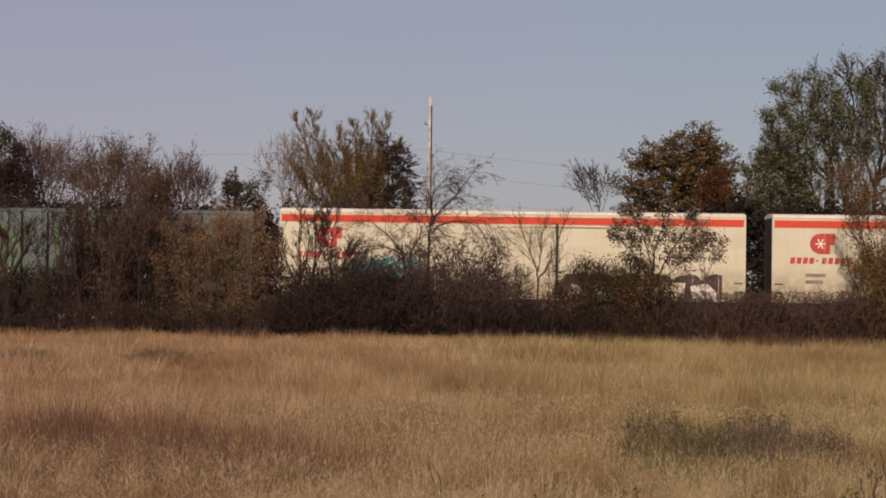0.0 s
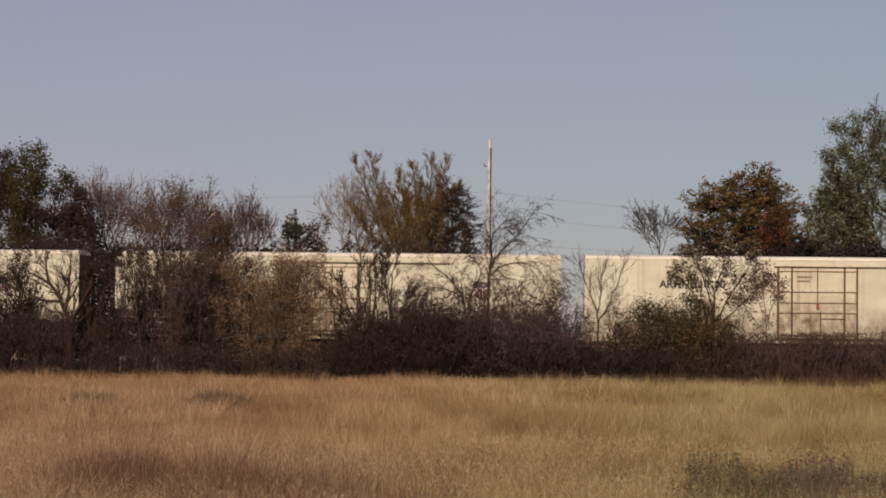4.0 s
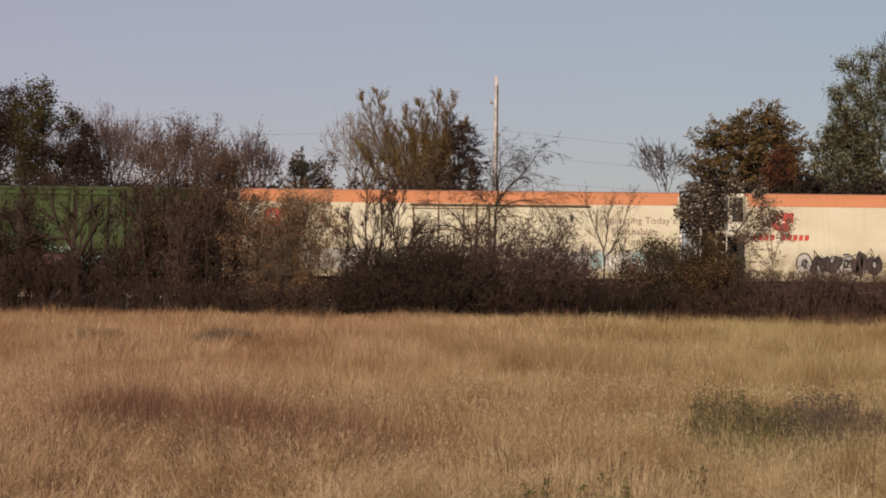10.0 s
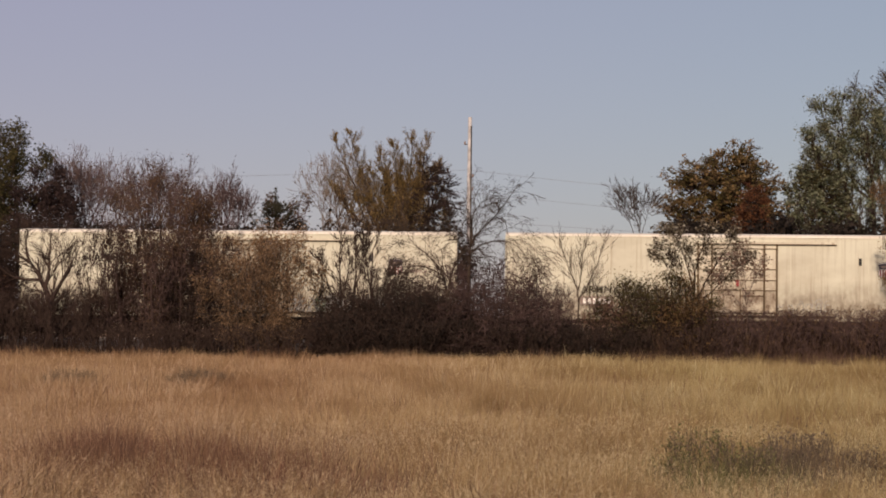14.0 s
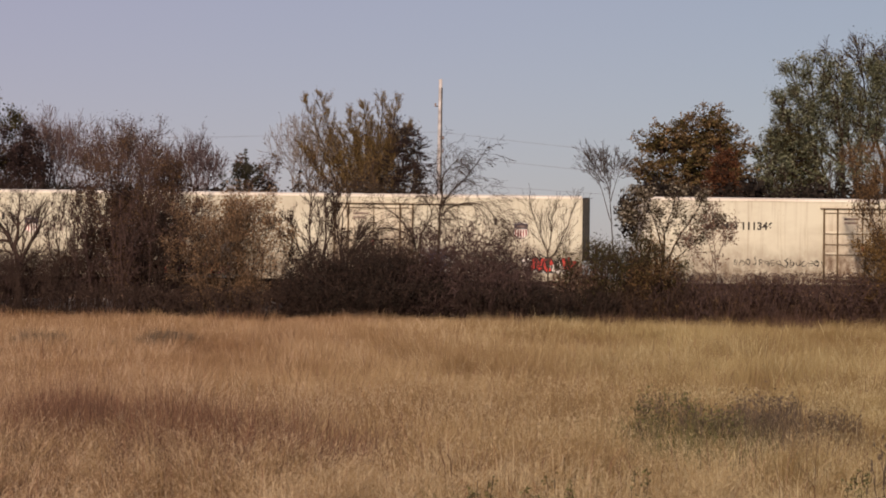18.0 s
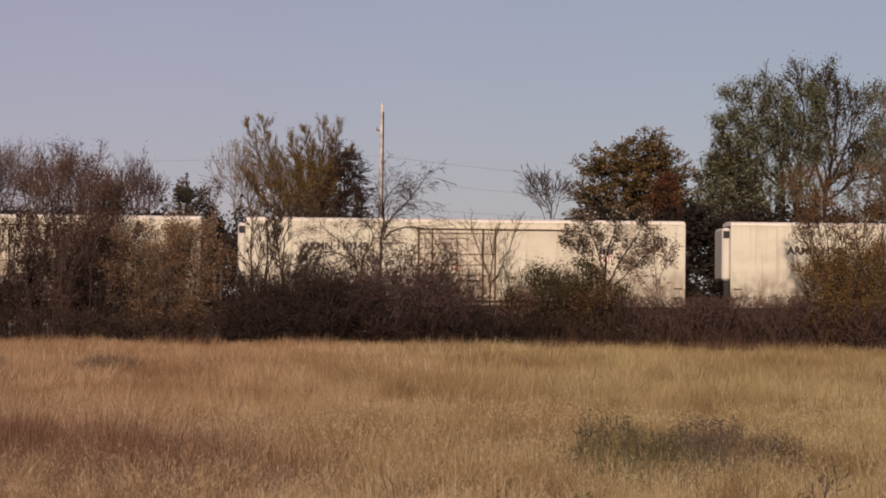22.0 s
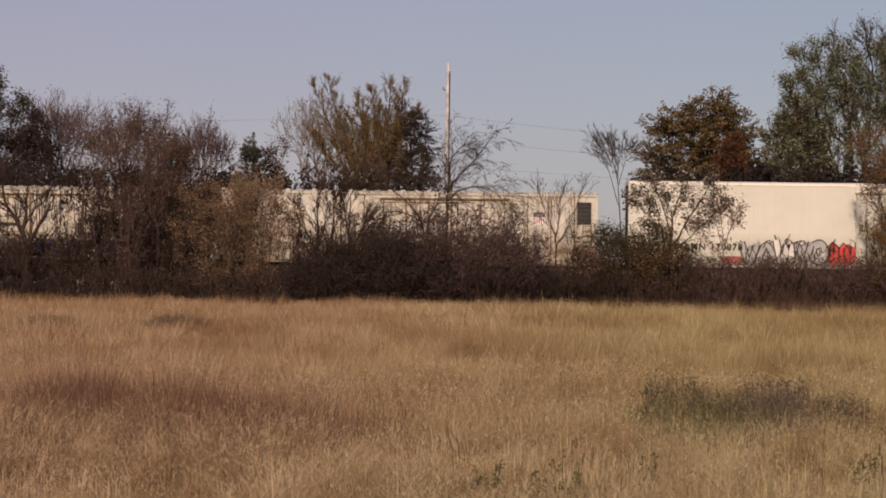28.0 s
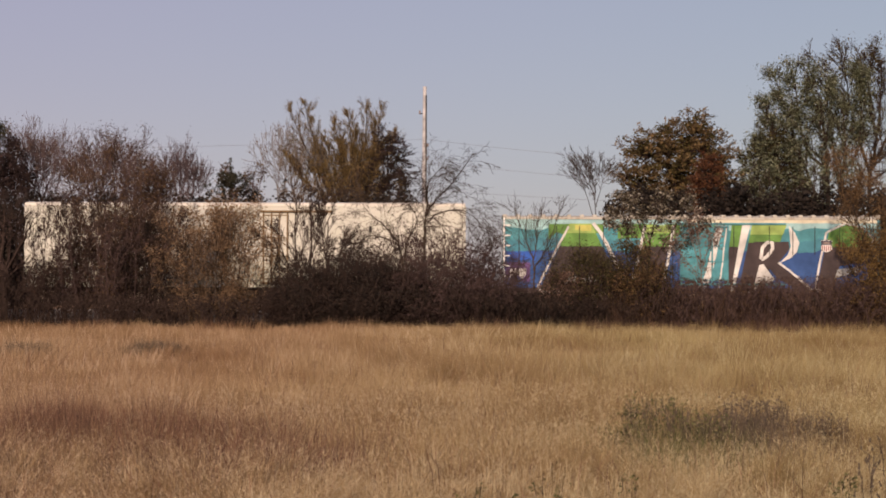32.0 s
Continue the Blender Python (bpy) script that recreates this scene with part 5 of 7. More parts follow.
    # flattened dark mats far out in the field
    for mx, my, rx in ((-8.6, 63.5, 0.75), (-12.0, 62.0, 0.6)):
        n = 1500
        r, a = rng.uniform(0, 1, n) ** 0.5, rng.uniform(0, math.tau, n)
        blades("matted_grass_mound", rng, mx + rx * r * np.cos(a), my + 1.4 * r * np.sin(a), rng.uniform(0.68, 0.88, n) * (1.1 - 0.4 * r), np.full(n, 0.03), rng.uniform(0.4, 1.1, n), THATCH, "small dark mound of matted dead grass", "grass mound")
    # brown stalks that thin out into the field's far edge
    n = 9000
    x = rng.uniform(1.5, 27, n)
    y = 97.8 - 6.5 * rng.uniform(0, 1, n) ** 2.2
    blades("field_edge_stalks", rng, x, y, rng.uniform(0.45, 1.05, n) * (0.85 + 0.3 * np.sin(x * 1.3) * np.sin(x * 0.37)), np.full(n, 0.022), rng.uniform(0.1, 0.6, n), UNDER_RED, "thin brown stalks along the far edge of the field", "weeds")
    n = 4500
    x = rng.uniform(-28, 2, n)
    y = 97.6 - 5.0 * rng.uniform(0, 1, n) ** 2.4
    blades("brown_edge_stalks", rng, x, y, rng.uniform(0.4, 0.9, n) * (0.85 + 0.3 * np.sin(x * 1.1)), np.full(n, 0.022), rng.uniform(0.1, 0.6, n), RUSSET, "russet stalks along the far edge of the field", "weeds")
    # weeds under the scrub, the shade there put into their darker stalk colour
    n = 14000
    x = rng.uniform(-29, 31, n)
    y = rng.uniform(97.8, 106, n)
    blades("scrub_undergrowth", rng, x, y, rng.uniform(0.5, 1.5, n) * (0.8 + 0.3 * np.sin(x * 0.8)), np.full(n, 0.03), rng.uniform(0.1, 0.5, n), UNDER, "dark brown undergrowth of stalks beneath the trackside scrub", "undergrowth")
    n = 14000
    x = rng.uniform(6.5, 24, n)
    y = rng.uniform(97.6, 101, n)
    blades("reddish_undergrowth", rng, x, y, rng.uniform(1.2, 2.5, n) * (0.88 + 0.14 * np.sin(x * 1.7) * np.sin(x * 0.6)), np.full(n, 0.028), rng.uniform(0.1, 0.5, n), UNDER_RED, "reddish brown undergrowth of dead stalks along the track", "undergrowth")


make_grass()
# the dark clumps carry the shade on the green clumps' right
for i, (x, y, h, w, leaf, what) in enumerate(((2.15, 27.2, 0.5, 0.6, FORB, "green leafy"), (2.85, 27.0, 0.66, 0.7, FORB, "green leafy"), (2.6, 29.6, 0.7, 0.8, FORB, "green leafy"), (3.45, 28.0, 0.58, 0.7, THATCH, "shade-dark"), (3.9, 29.4, 0.68, 0.8, THATCH, "shade-dark"), (4.6, 28.4, 0.52, 0.6, THATCH, "shade-dark"))):
    plant("weed_clump", what + " weed clump in the dry grass", "weeds", x, y, h, w, leaf, THATCH, stems=60, lean=0.35, limbs=4, twigs=3, leaves=900, size=0.035, low=0.2, base=w * 0.45, stem_r=0.006, fan=1.5, seed=500 + i, scatter=0.07, reach=0.14, thin=0.004, group="weed clumps", full=93)

for i, (x, y, h) in enumerate(((0.1, 18.3, 0.55), (0.46, 18.0, 0.5), (0.74, 18.6, 0.56), (3.3, 19.2, 0.58), (1.5, 19.4, 0.54))):
    plant("weed_sprig", "small dark green leafy weed low in the grass", "weeds", x, y, h, 0.22, FORB, BARK_DARK, stems=5, lean=0.4, limbs=4, twigs=2, leaves=130, size=0.035, low=0.4, base=0.05, stem_r=0.005, fan=1.0, seed=540 + i, scatter=0.02, reach=0.3, thin=0.003, group="weed sprigs", full=93)


def make_stalk(x, y, h, seed):
    rng = np.random.default_rng(seed)
    root = tagged(new("weed_stalk"), "dead weed stalk with dark seed heads", "weed", "dead weed stalks")
    root.location = (x, y, 0)
    stem, p = bmesh.new(), Vector((0, 0, 0))
    for k in range(6):
        q = p + Vector((rng.normal(0, 0.02), rng.normal(0, 0.02), h / 6))
        rod(stem, p, q, 0.0045, 0.004, 5, False)
        if k > 2:
            for _ in range(2):
                e = q + Vector((rng.normal(0, 0.06), rng.normal(0, 0.06), rng.uniform(0.02, 0.08)))
                tip = e + Vector((rng.normal(0, 0.012), rng.normal(0, 0.012), rng.uniform(0.035, 0.06)))
                part("branch", rod(bmesh.new(), q, e, 0.003, 0.002, 5), BARK, root)
                part("seed_head", rod(bmesh.new(), e, tip, 0.011, 0.005, 6), THATCH, root)
        p = q
    bmesh.ops.remove_doubles(stem, verts=stem.verts, dist=0.004)
    part("stem", stem, BARK, root)


for i, (x, y, h) in enumerate(((3.62, 19.6, 0.6), (3.75, 20.4, 0.64), (3.45, 18.9, 0.57), (4.1, 21.3, 0.66))):
    make_stalk(x, y, h, 300 + i)


# ---- power line beyond the track ----
def make_pole():
    px, py, ph = -2.32, 144.0, 14.95
    root = tagged(new("utility_pole"), "weathered grey wooden utility pole with thin wires", "utility pole")
    root.location = (px, py, 0)
    part("shaft", rod(bmesh.new(), (-0.03, 0, 0), (0.06, 0, ph), 0.17, 0.12, 10), WOOD, root)
    for z, s in ((ph - 1.75, -1), (ph - 3.85, 1), (ph - 4.7, 1)):
        part("bracket", boxes((min(0, s * 0.3), max(0, s * 0.3), -0.04, 0.04, z - 0.03, z + 0.03)), IRON, root)
        part("insulator", rod(bmesh.new(), (s * 0.26, 0, z), (s * 0.26, 0, z + 0.2), 0.06, 0.045), MARK_GREY, root)
    # dark rod added along the right edge in place of the pole's shaded side
    part("ground_wire", rod(bmesh.new(), (0.16, -0.1, 3.0), (0.15, -0.1, 14.4), 0.045, n=5), IRON, root)
    for z, drop_r, drop_l in ((11.55, 2.6, 0.9), (10.1, 2.4, 1.6), (8.3, 1.5, 1.6)):
        for side, drop in ((1, drop_r), (-1, drop_l)):
            v = []
            for k in range(25):
                f = k / 24
                v.append((side * 34 * f, 0.0, z - drop * (1.5 * f - 0.55 * f * f)))
            part("wire", wire_run(v), WIRE, root)


def wire_run(points):
    bm = bmesh.new()
    for a, b in zip(points, points[1:]):
        rod(bm, a, b, 0.009, n=4, caps=False)
    bmesh.ops.remove_doubles(bm, verts=bm.verts, dist=0.005)
    return bm


make_pole()


# ---- the train ----
HALF = 1.52  # half the width of a car body


def gone(t):
    """How far the slowly braking train has come, in metres."""
    return (743.385 * t - 0.42246 * t * t - 0.0099014 * t ** 3) / S_PER


def text_part(name, body, x, z, height, material, parent, spread=1.0, label="", bold=0.010):
    cu = bpy.data.curves.new(name, "FONT")
    cu.body, cu.size, cu.space_character, cu.offset = body, height * 1.4, spread, bold
    ob = bpy.data.objects.new(name, cu)
    me = bpy.data.meshes.new_from_object(ob)
    bpy.data.objects.remove(ob)
    me.materials.append(material)
    o = new(name, me)
    o.parent, o.matrix_local = parent, pose(x, -HALF - 0.012, z, 90, 0, 0)
    return tagged(o, label)


def ribbon(bm, pts, width, y):
    """A flat painted stroke on a car's side through the points x, z."""
    last = None
    for i, (x, z) in enumerate(pts):
        a, b = pts[max(0, i - 1)], pts[min(len(pts) - 1, i + 1)]
        d = Vector((b[0] - a[0], b[1] - a[1])).normalized()
        n = Vector((-d.y, d.x)) * width * 0.5
        now = (bm.verts.new((x + n.x, y, z + n.y)), bm.verts.new((x - n.x, y, z - n.y)))
        if last:
            bm.faces.new((last[0], last[1], now[1], now[0]))
        last = now


def curved(pts, steps=4):
    """A smooth line through the given points."""
    out = []
    for i in range(len(pts) - 1):
        a, b, c, d = pts[max(i - 1, 0)], pts[i], pts[i + 1], pts[min(i + 2, len(pts) - 1)]
        for q in range(steps):
            f = q / steps
            out.append(tuple(0.5 * (2 * b[n] + (c[n] - a[n]) * f + (2 * a[n] - 5 * b[n] + 4 * c[n] - d[n]) * f * f + (3 * b[n] - a[n] - 3 * c[n] + d[n]) * f ** 3) for n in (0, 1)))
    return out + [pts[-1]]


def spray_tag(root, x0, x1, z0, z1, colours, seed, outline="black", proud=0.0):
    """Sprayed letters that nobody can read: jagged thick strokes, each with a dark edge, one running into the next."""
    rng = random.Random(seed)
    n = max(2, round((x1 - x0) / ((z1 - z0) * 0.6)))
    step, h = (x1 - x0) / n, z1 - z0
    if n > 1:  # a ragged ground that the letters stand on
        bm = bmesh.new()
        q = 4 * n
        lo = [bm.verts.new((x0 + (x1 - x0) * k / q, -HALF - 0.008 - proud, z0 + h * rng.uniform(0.0, 0.2))) for k in range(q + 1)]
        hi = [bm.verts.new((x0 + (x1 - x0) * k / q, -HALF - 0.008 - proud, z0 + h * rng.uniform(0.5, 0.95))) for k in range(q + 1)]
        for k in range(q):
            bm.faces.new((lo[k], lo[k + 1], hi[k + 1], hi[k]))
        part("sprayed_ground", bm, SPRAY["grey" if colours[0] == "white" else colours[0]], root, "ragged sprayed ground")
    for k in range(n):
        cx, w = x0 + (k + 0.5) * step, step * 0.56
        m = rng.choice((3, 4, 4, 5))
        pts = []
        for i in range(m):
            s = -1 if (i + k) % 2 else 1
            pts.append((cx + w * (2 * i / (m - 1) - 1) * 0.85 + rng.uniform(-0.25, 0.25) * w, z0 + h * (0.5 + s * rng.uniform(0.2, 0.42))))
        if rng.uniform(0, 1) < 0.2:  # a closed bowl
            turn = rng.uniform(0, 6.28)
            pts = [(cx + 0.62 * w * math.cos(turn + a), z0 + h * (0.5 + 0.3 * math.sin(turn + a))) for a in (0, 1.1, 2.2, 3.3, 4.4, 5.5)]
        pts = curved(pts)
        fat = h * rng.uniform(0.15, 0.26)
        tail = [pts[0], (pts[0][0] - 0.15 * w, pts[0][1] + rng.uniform(-0.2, 0.2) * h)]
        yy = -HALF - 0.010 - proud - 0.004 * (k % 3)
        bm = bmesh.new()
        ribbon(bm, pts, fat, yy - 0.002)
        c = rng.choice(colours)
        letter = part("sprayed_letter", bm, SPRAY[c], root, c + " sprayed graffiti")
        lines = bmesh.new()
        ribbon(lines, pts, fat + 0.13, yy)
        ribbon(lines, tail, 0.07, yy - 0.003)
        cz = z0 + h * rng.uniform(0.35, 0.65)
        loop = [(cx + 0.4 * w * math.cos(a * 0.9), cz + 0.3 * h * math.sin(a * 0.9 + 0.4)) for a in range(rng.choice((4, 5, 6)))]
        ribbon(lines, loop, 0.06, yy - 0.0035)
        for j in range(4):
            sx, sz = cx + rng.uniform(-w, w), z0 + h * rng.uniform(0.1, 0.9)
            ribbon(lines, [(sx, sz), (sx + rng.uniform(-0.2, 0.3), sz + rng.uniform(-0.3, 0.3) * h), (sx + rng.uniform(0.0, 0.5), sz + rng.uniform(-0.3, 0.3) * h), (sx + rng.uniform(0.2, 0.6), sz)], 0.045, yy - 0.0042 - 0.0004 * j)
        part("outline", lines, SPRAY[outline], letter, outline + " sprayed outline")


def scrawl(root, x0, x1, z0, z1, colour, seed, width=0.05, proud=0.0):
    """A thin sprayed squiggle."""
    rng = random.Random(seed)
    bm = bmesh.new()
    h = z1 - z0
    n = max(2, round((x1 - x0) / (0.45 * h + 0.12)))
    for k in range(n):
        cx = x0 + (k + 0.5) * (x1 - x0) / n
        for _ in range(2):
            a, sweep = rng.uniform(0, math.tau), rng.choice((-1, 1)) * rng.uniform(2.2, 5.6)
            rx, rz = rng.uniform(0.2, 0.5) * (x1 - x0) / n, rng.uniform(0.14, 0.42) * h
            cz = (z0 + z1) / 2 + rng.uniform(-0.2, 0.2) * h
            slant = rng.uniform(-0.2, 0.35)
            run = [(cx + rx * math.cos(a + sweep * q / 9) + slant * rz * math.sin(a + sweep * q / 9), cz + rz * math.sin(a + sweep * q / 9)) for q in range(10)]
            if rng.uniform(0, 1) < 0.4:
                run.append((run[-1][0] + rng.uniform(-0.1, 0.25), run[-1][1] + rng.uniform(-0.4, 0.4) * h))
            ribbon(bm, run, 0.7 * width * rng.uniform(0.7, 1.2), -HALF - 0.014 - proud)
    part("sprayed_scrawl", bm, SPRAY[colour], root, colour + " sprayed scrawl")


def shield(root, x, z, s=0.72, proud=0.0):
    """A small striped shield."""
    def face(pts, y, mat, name):
        bm = bmesh.new()
        bm.faces.new([bm.verts.new((x + a * s, -HALF - y - proud, z + b * s)) for a, b in pts])
        part(name, bm, mat, root)
    out = [(-0.5, 0.45), (-0.42, 0.2), (-0.48, -0.3), (-0.2, -0.5), (0, -0.58), (0.2, -0.5), (0.48, -0.3), (0.42, 0.2), (0.5, 0.45), (0, 0.55)]
    face([(1.09 * a, 1.07 * b) for a, b in out], 0.008, MARK_BLACK, "shield_edge")
    face(out, 0.011, MARK_WHITE, "shield")
    face([(-0.44, 0.08), (0.44, 0.08), (0.47, 0.43), (0, 0.52), (-0.47, 0.43)], 0.014, MARK_BLUE, "shield_band")
    face([(-0.3, 0.2), (0.3, 0.2), (0.3, 0.33), (-0.3, 0.33)], 0.017, MARK_GREY, "band_lettering")
    for k in range(5):
        cx = -0.36 + 0.18 * k
        b = -0.30 - 0.22 * (1 - abs(cx) / 0.5)
        face([(cx - 0.05, b), (cx + 0.05, b), (cx + 0.05, 0.05), (cx - 0.05, 0.05)], 0.014, SHIELD_RED, "shield_stripe")


def bars(root, x0, x1, z0, z1, material, n=1, name="lettering", proud=0.0):
    """Lettering too small to read, as plain bars."""
    h = (z1 - z0) / (2 * n - 1) if n > 1 else z1 - z0
    for k in range(n):
        z = z1 - 2 * k * h
        part(name, boxes((x0, x1 - (0.15 * (x1 - x0) if k % 2 else 0), -HALF - 0.012 - proud, -HALF - 0.008 - proud, z - h, z)), material, root)


def red_mark(root, x, z, s=1.0):
    """A round red mark with a squared tail and a pale star in it, and a red bar of lettering below."""
    bm = bmesh.new()
    pts = [(-0.2 + 0.5 * math.cos(math.pi * (0.5 + k / 12)), 0.48 * math.sin(math.pi * (0.5 + k / 12))) for k in range(13)]
    pts += [(0.25, -0.48), (0.25, -0.05), (0.45, -0.05), (0.5, 0.48)]
    bm.faces.new([bm.verts.new((x + a * s, -HALF - 0.012, z + b * s)) for a, b in pts])
    part("red_mark", bm, MARK_RED, root, "red painted mark")
    bm = bmesh.new()
    for k in range(3):
        a = k * math.pi / 3
        d = Vector((math.cos(a), math.sin(a))) * 0.24 * s
        ribbon(bm, [(x - 0.2 * s - d.x, z - d.y), (x - 0.2 * s + d.x, z + d.y)], 0.05 * s, -HALF - 0.017)
    part("star", bm, MARK_WHITE, root)
    for k in range(10):
        low, high, wide = (-0.94, -0.65, 0.215) if k != 4 else (-0.83, -0.76, 0.12)
        bm = bmesh.new()
        xx = x - 1.62 * s + k * 0.295 * s
        bm.faces.new([bm.verts.new((xx + a * s, -HALF - 0.012, z + b * s)) for a, b in ((0, low), (wide, low), (wide + 0.05, high), (0.05, high))])
        part("letter_bar", bm, MARK_RED, root)


def make_truck(parent, x):
    """A two-axle truck: two cast side frames, a bolster and two wheelsets."""
    root = part("truck", boxes((x - 0.25, x + 0.25, -1.0, 1.0, 0.5, 0.78), bevel=0.03), IRON, parent)
    for s in (-1, 1):
        y = s * 1.0
        bm = bmesh.new()
        prof = [(-1.2, 0.62), (-1.2, 0.4), (-0.75, 0.36), (-0.42, 0.22), (0.42, 0.22), (0.75, 0.36), (1.2, 0.4), (1.2, 0.62), (0.55, 0.82), (-0.55, 0.82)]
        a = [bm.verts.new((x + p, y - 0.08, q)) for p, q in prof]
        b = [bm.verts.new((x + p, y + 0.08, q)) for p, q in prof]
        bm.faces.new(a), bm.faces.new(b[::-1])
        for k in range(len(prof)):
            bm.faces.new((a[k], b[k], b[(k + 1) % len(prof)], a[(k + 1) % len(prof)]))
        part("side_frame", bm, IRON, root)
    for s in (-1, 1):
        bm = rod(bmesh.new(), (0, -1.1, 0), (0, 1.1, 0), 0.08, n=8)
        for e in (-1, 1):
            rod(bm, (0, e * 0.69, 0), (0, e * 0.82, 0), 0.46, n=20)
            rod(bm, (0, e * 0.66, 0), (0, e * 0.69, 0), 0.50, n=20)
            for k in range(3):
                an = k * math.tau / 3
                rod(bm, (0.2 * math.cos(an), e * 0.82, 0.2 * math.sin(an)), (0.2 * math.cos(an), e * 0.835, 0.2 * math.sin(an)), 0.06, n=6)
        w = part("wheelset", bm, STEEL, root)
        w.matrix_local = pose(x + s * 0.89, 0, 0.48)
    return root


def make_gear(root, length, mat_sill):
    """What every car has below and at its ends."""
    part("underframe", boxes((-length / 2 + 0.3, length / 2 - 0.3, -0.35, 0.35, 0.72, 1.05), (-2.2, -0.9, -1.1, -0.5, 0.55, 0.95), (0.6, 1.5, -0.9, -0.3, 0.6, 0.95), bevel=0.03), IRON, root)
    sill = boxes((-length / 2, length / 2, -HALF - 0.02, HALF + 0.02, 0.94, 1.08))
    part("side_sill", sill, mat_sill, root)
    for s in (-1, 1):
        make_truck(root, s * (length / 2 - 2.4))
        x = s * length / 2
        bm = boxes((min(x, x + s * 0.75), max(x, x + s * 0.75), -0.12, 0.12, 0.74, 0.98), bevel=0.02)
        box(bm, min(x + s * 0.6, x + s * 0.95), max(x + s * 0.6, x + s * 0.95), -0.18, 0.18, 0.7, 1.02, bevel=0.04)
        part("coupler", bm, IRON, root)


def ladder(root, x, z0, z1, material=None, rungs=8, w=0.45):
    bm = boxes((x - w / 2, x - w / 2 + 0.05, -HALF - 0.07, -HALF - 0.03, z0, z1), (x + w / 2 - 0.05, x + w / 2, -HALF - 0.07, -HALF - 0.03, z0, z1))
    for k in range(rungs):
        z = z0 + (k + 0.5) * (z1 - z0) / rungs
        box(bm, x - w / 2, x + w / 2, -HALF - 0.065, -HALF - 0.035, z - 0.02, z + 0.02)
    part("ladder", bm, material or IRON, root)


def roof_mesh(length, h, over=0.04):
    """A shallow pitched roof with eaves."""
    bm = bmesh.new()
    prof = [(-HALF - over, h - 0.22), (-HALF - over, h - 0.12), (-0.9, h - 0.03), (0, h), (0.9, h - 0.03), (HALF + over, h - 0.12), (HALF + over, h - 0.22)]
    a = [bm.verts.new((-length / 2 - 0.03, y, z)) for y, z in prof]
    b = [bm.verts.new((length / 2 + 0.03, y, z)) for y, z in prof]
    for k in range(len(prof)):
        bm.faces.new((a[k], a[(k + 1) % len(prof)], b[(k + 1) % len(prof)], b[k]))
    bm.faces.new(a[::-1]), bm.faces.new(b)
    return bm


def plug_door(root, x0, x1, z0, z1, paint, gear, track_to, cols=3, grid=True):
    """A sliding plug door: panel, upright lock rods, cross bars, and the tracks it slides on."""
    d = part("door", boxes((x0, x1, -HALF - 0.06, -HALF + 0.02, z0, z1), bevel=0.02), paint, root)
    w = x1 - x0
    for k in range(cols + 1):
        x = x0 + 0.06 + k * (w - 0.12) / cols
        part("lock_rod", boxes((x - 0.035, x + 0.035, -HALF - 0.13, -HALF - 0.06, z0 - 0.1, z1 + 0.06)), gear, d)
    if grid:
        for f in (0.02, 0.36, 0.64, 0.98):
            z = z0 + f * (z1 - z0)
            part("cross_bar", boxes((x0, x1, -HALF - 0.10, -HALF - 0.06, z - 0.025, z + 0.025)), gear, d)
    xm = (x0 + x1) / 2
    for s in (-0.16, 0.16):
        part("handle", boxes((xm + s - 0.025, xm + s + 0.025, -HALF - 0.16, -HALF - 0.06, z0 + 1.0, z0 + 1.75)), gear, d)
    part("door_track", boxes((x0 - 0.1, track_to, -HALF - 0.12, -HALF, z1 + 0.08, z1 + 0.17)), gear, root)
    part("door_track", boxes((x0 - 0.1, track_to, -HALF - 0.12, -HALF, z0 - 0.2, z0 - 0.1)), gear, root)


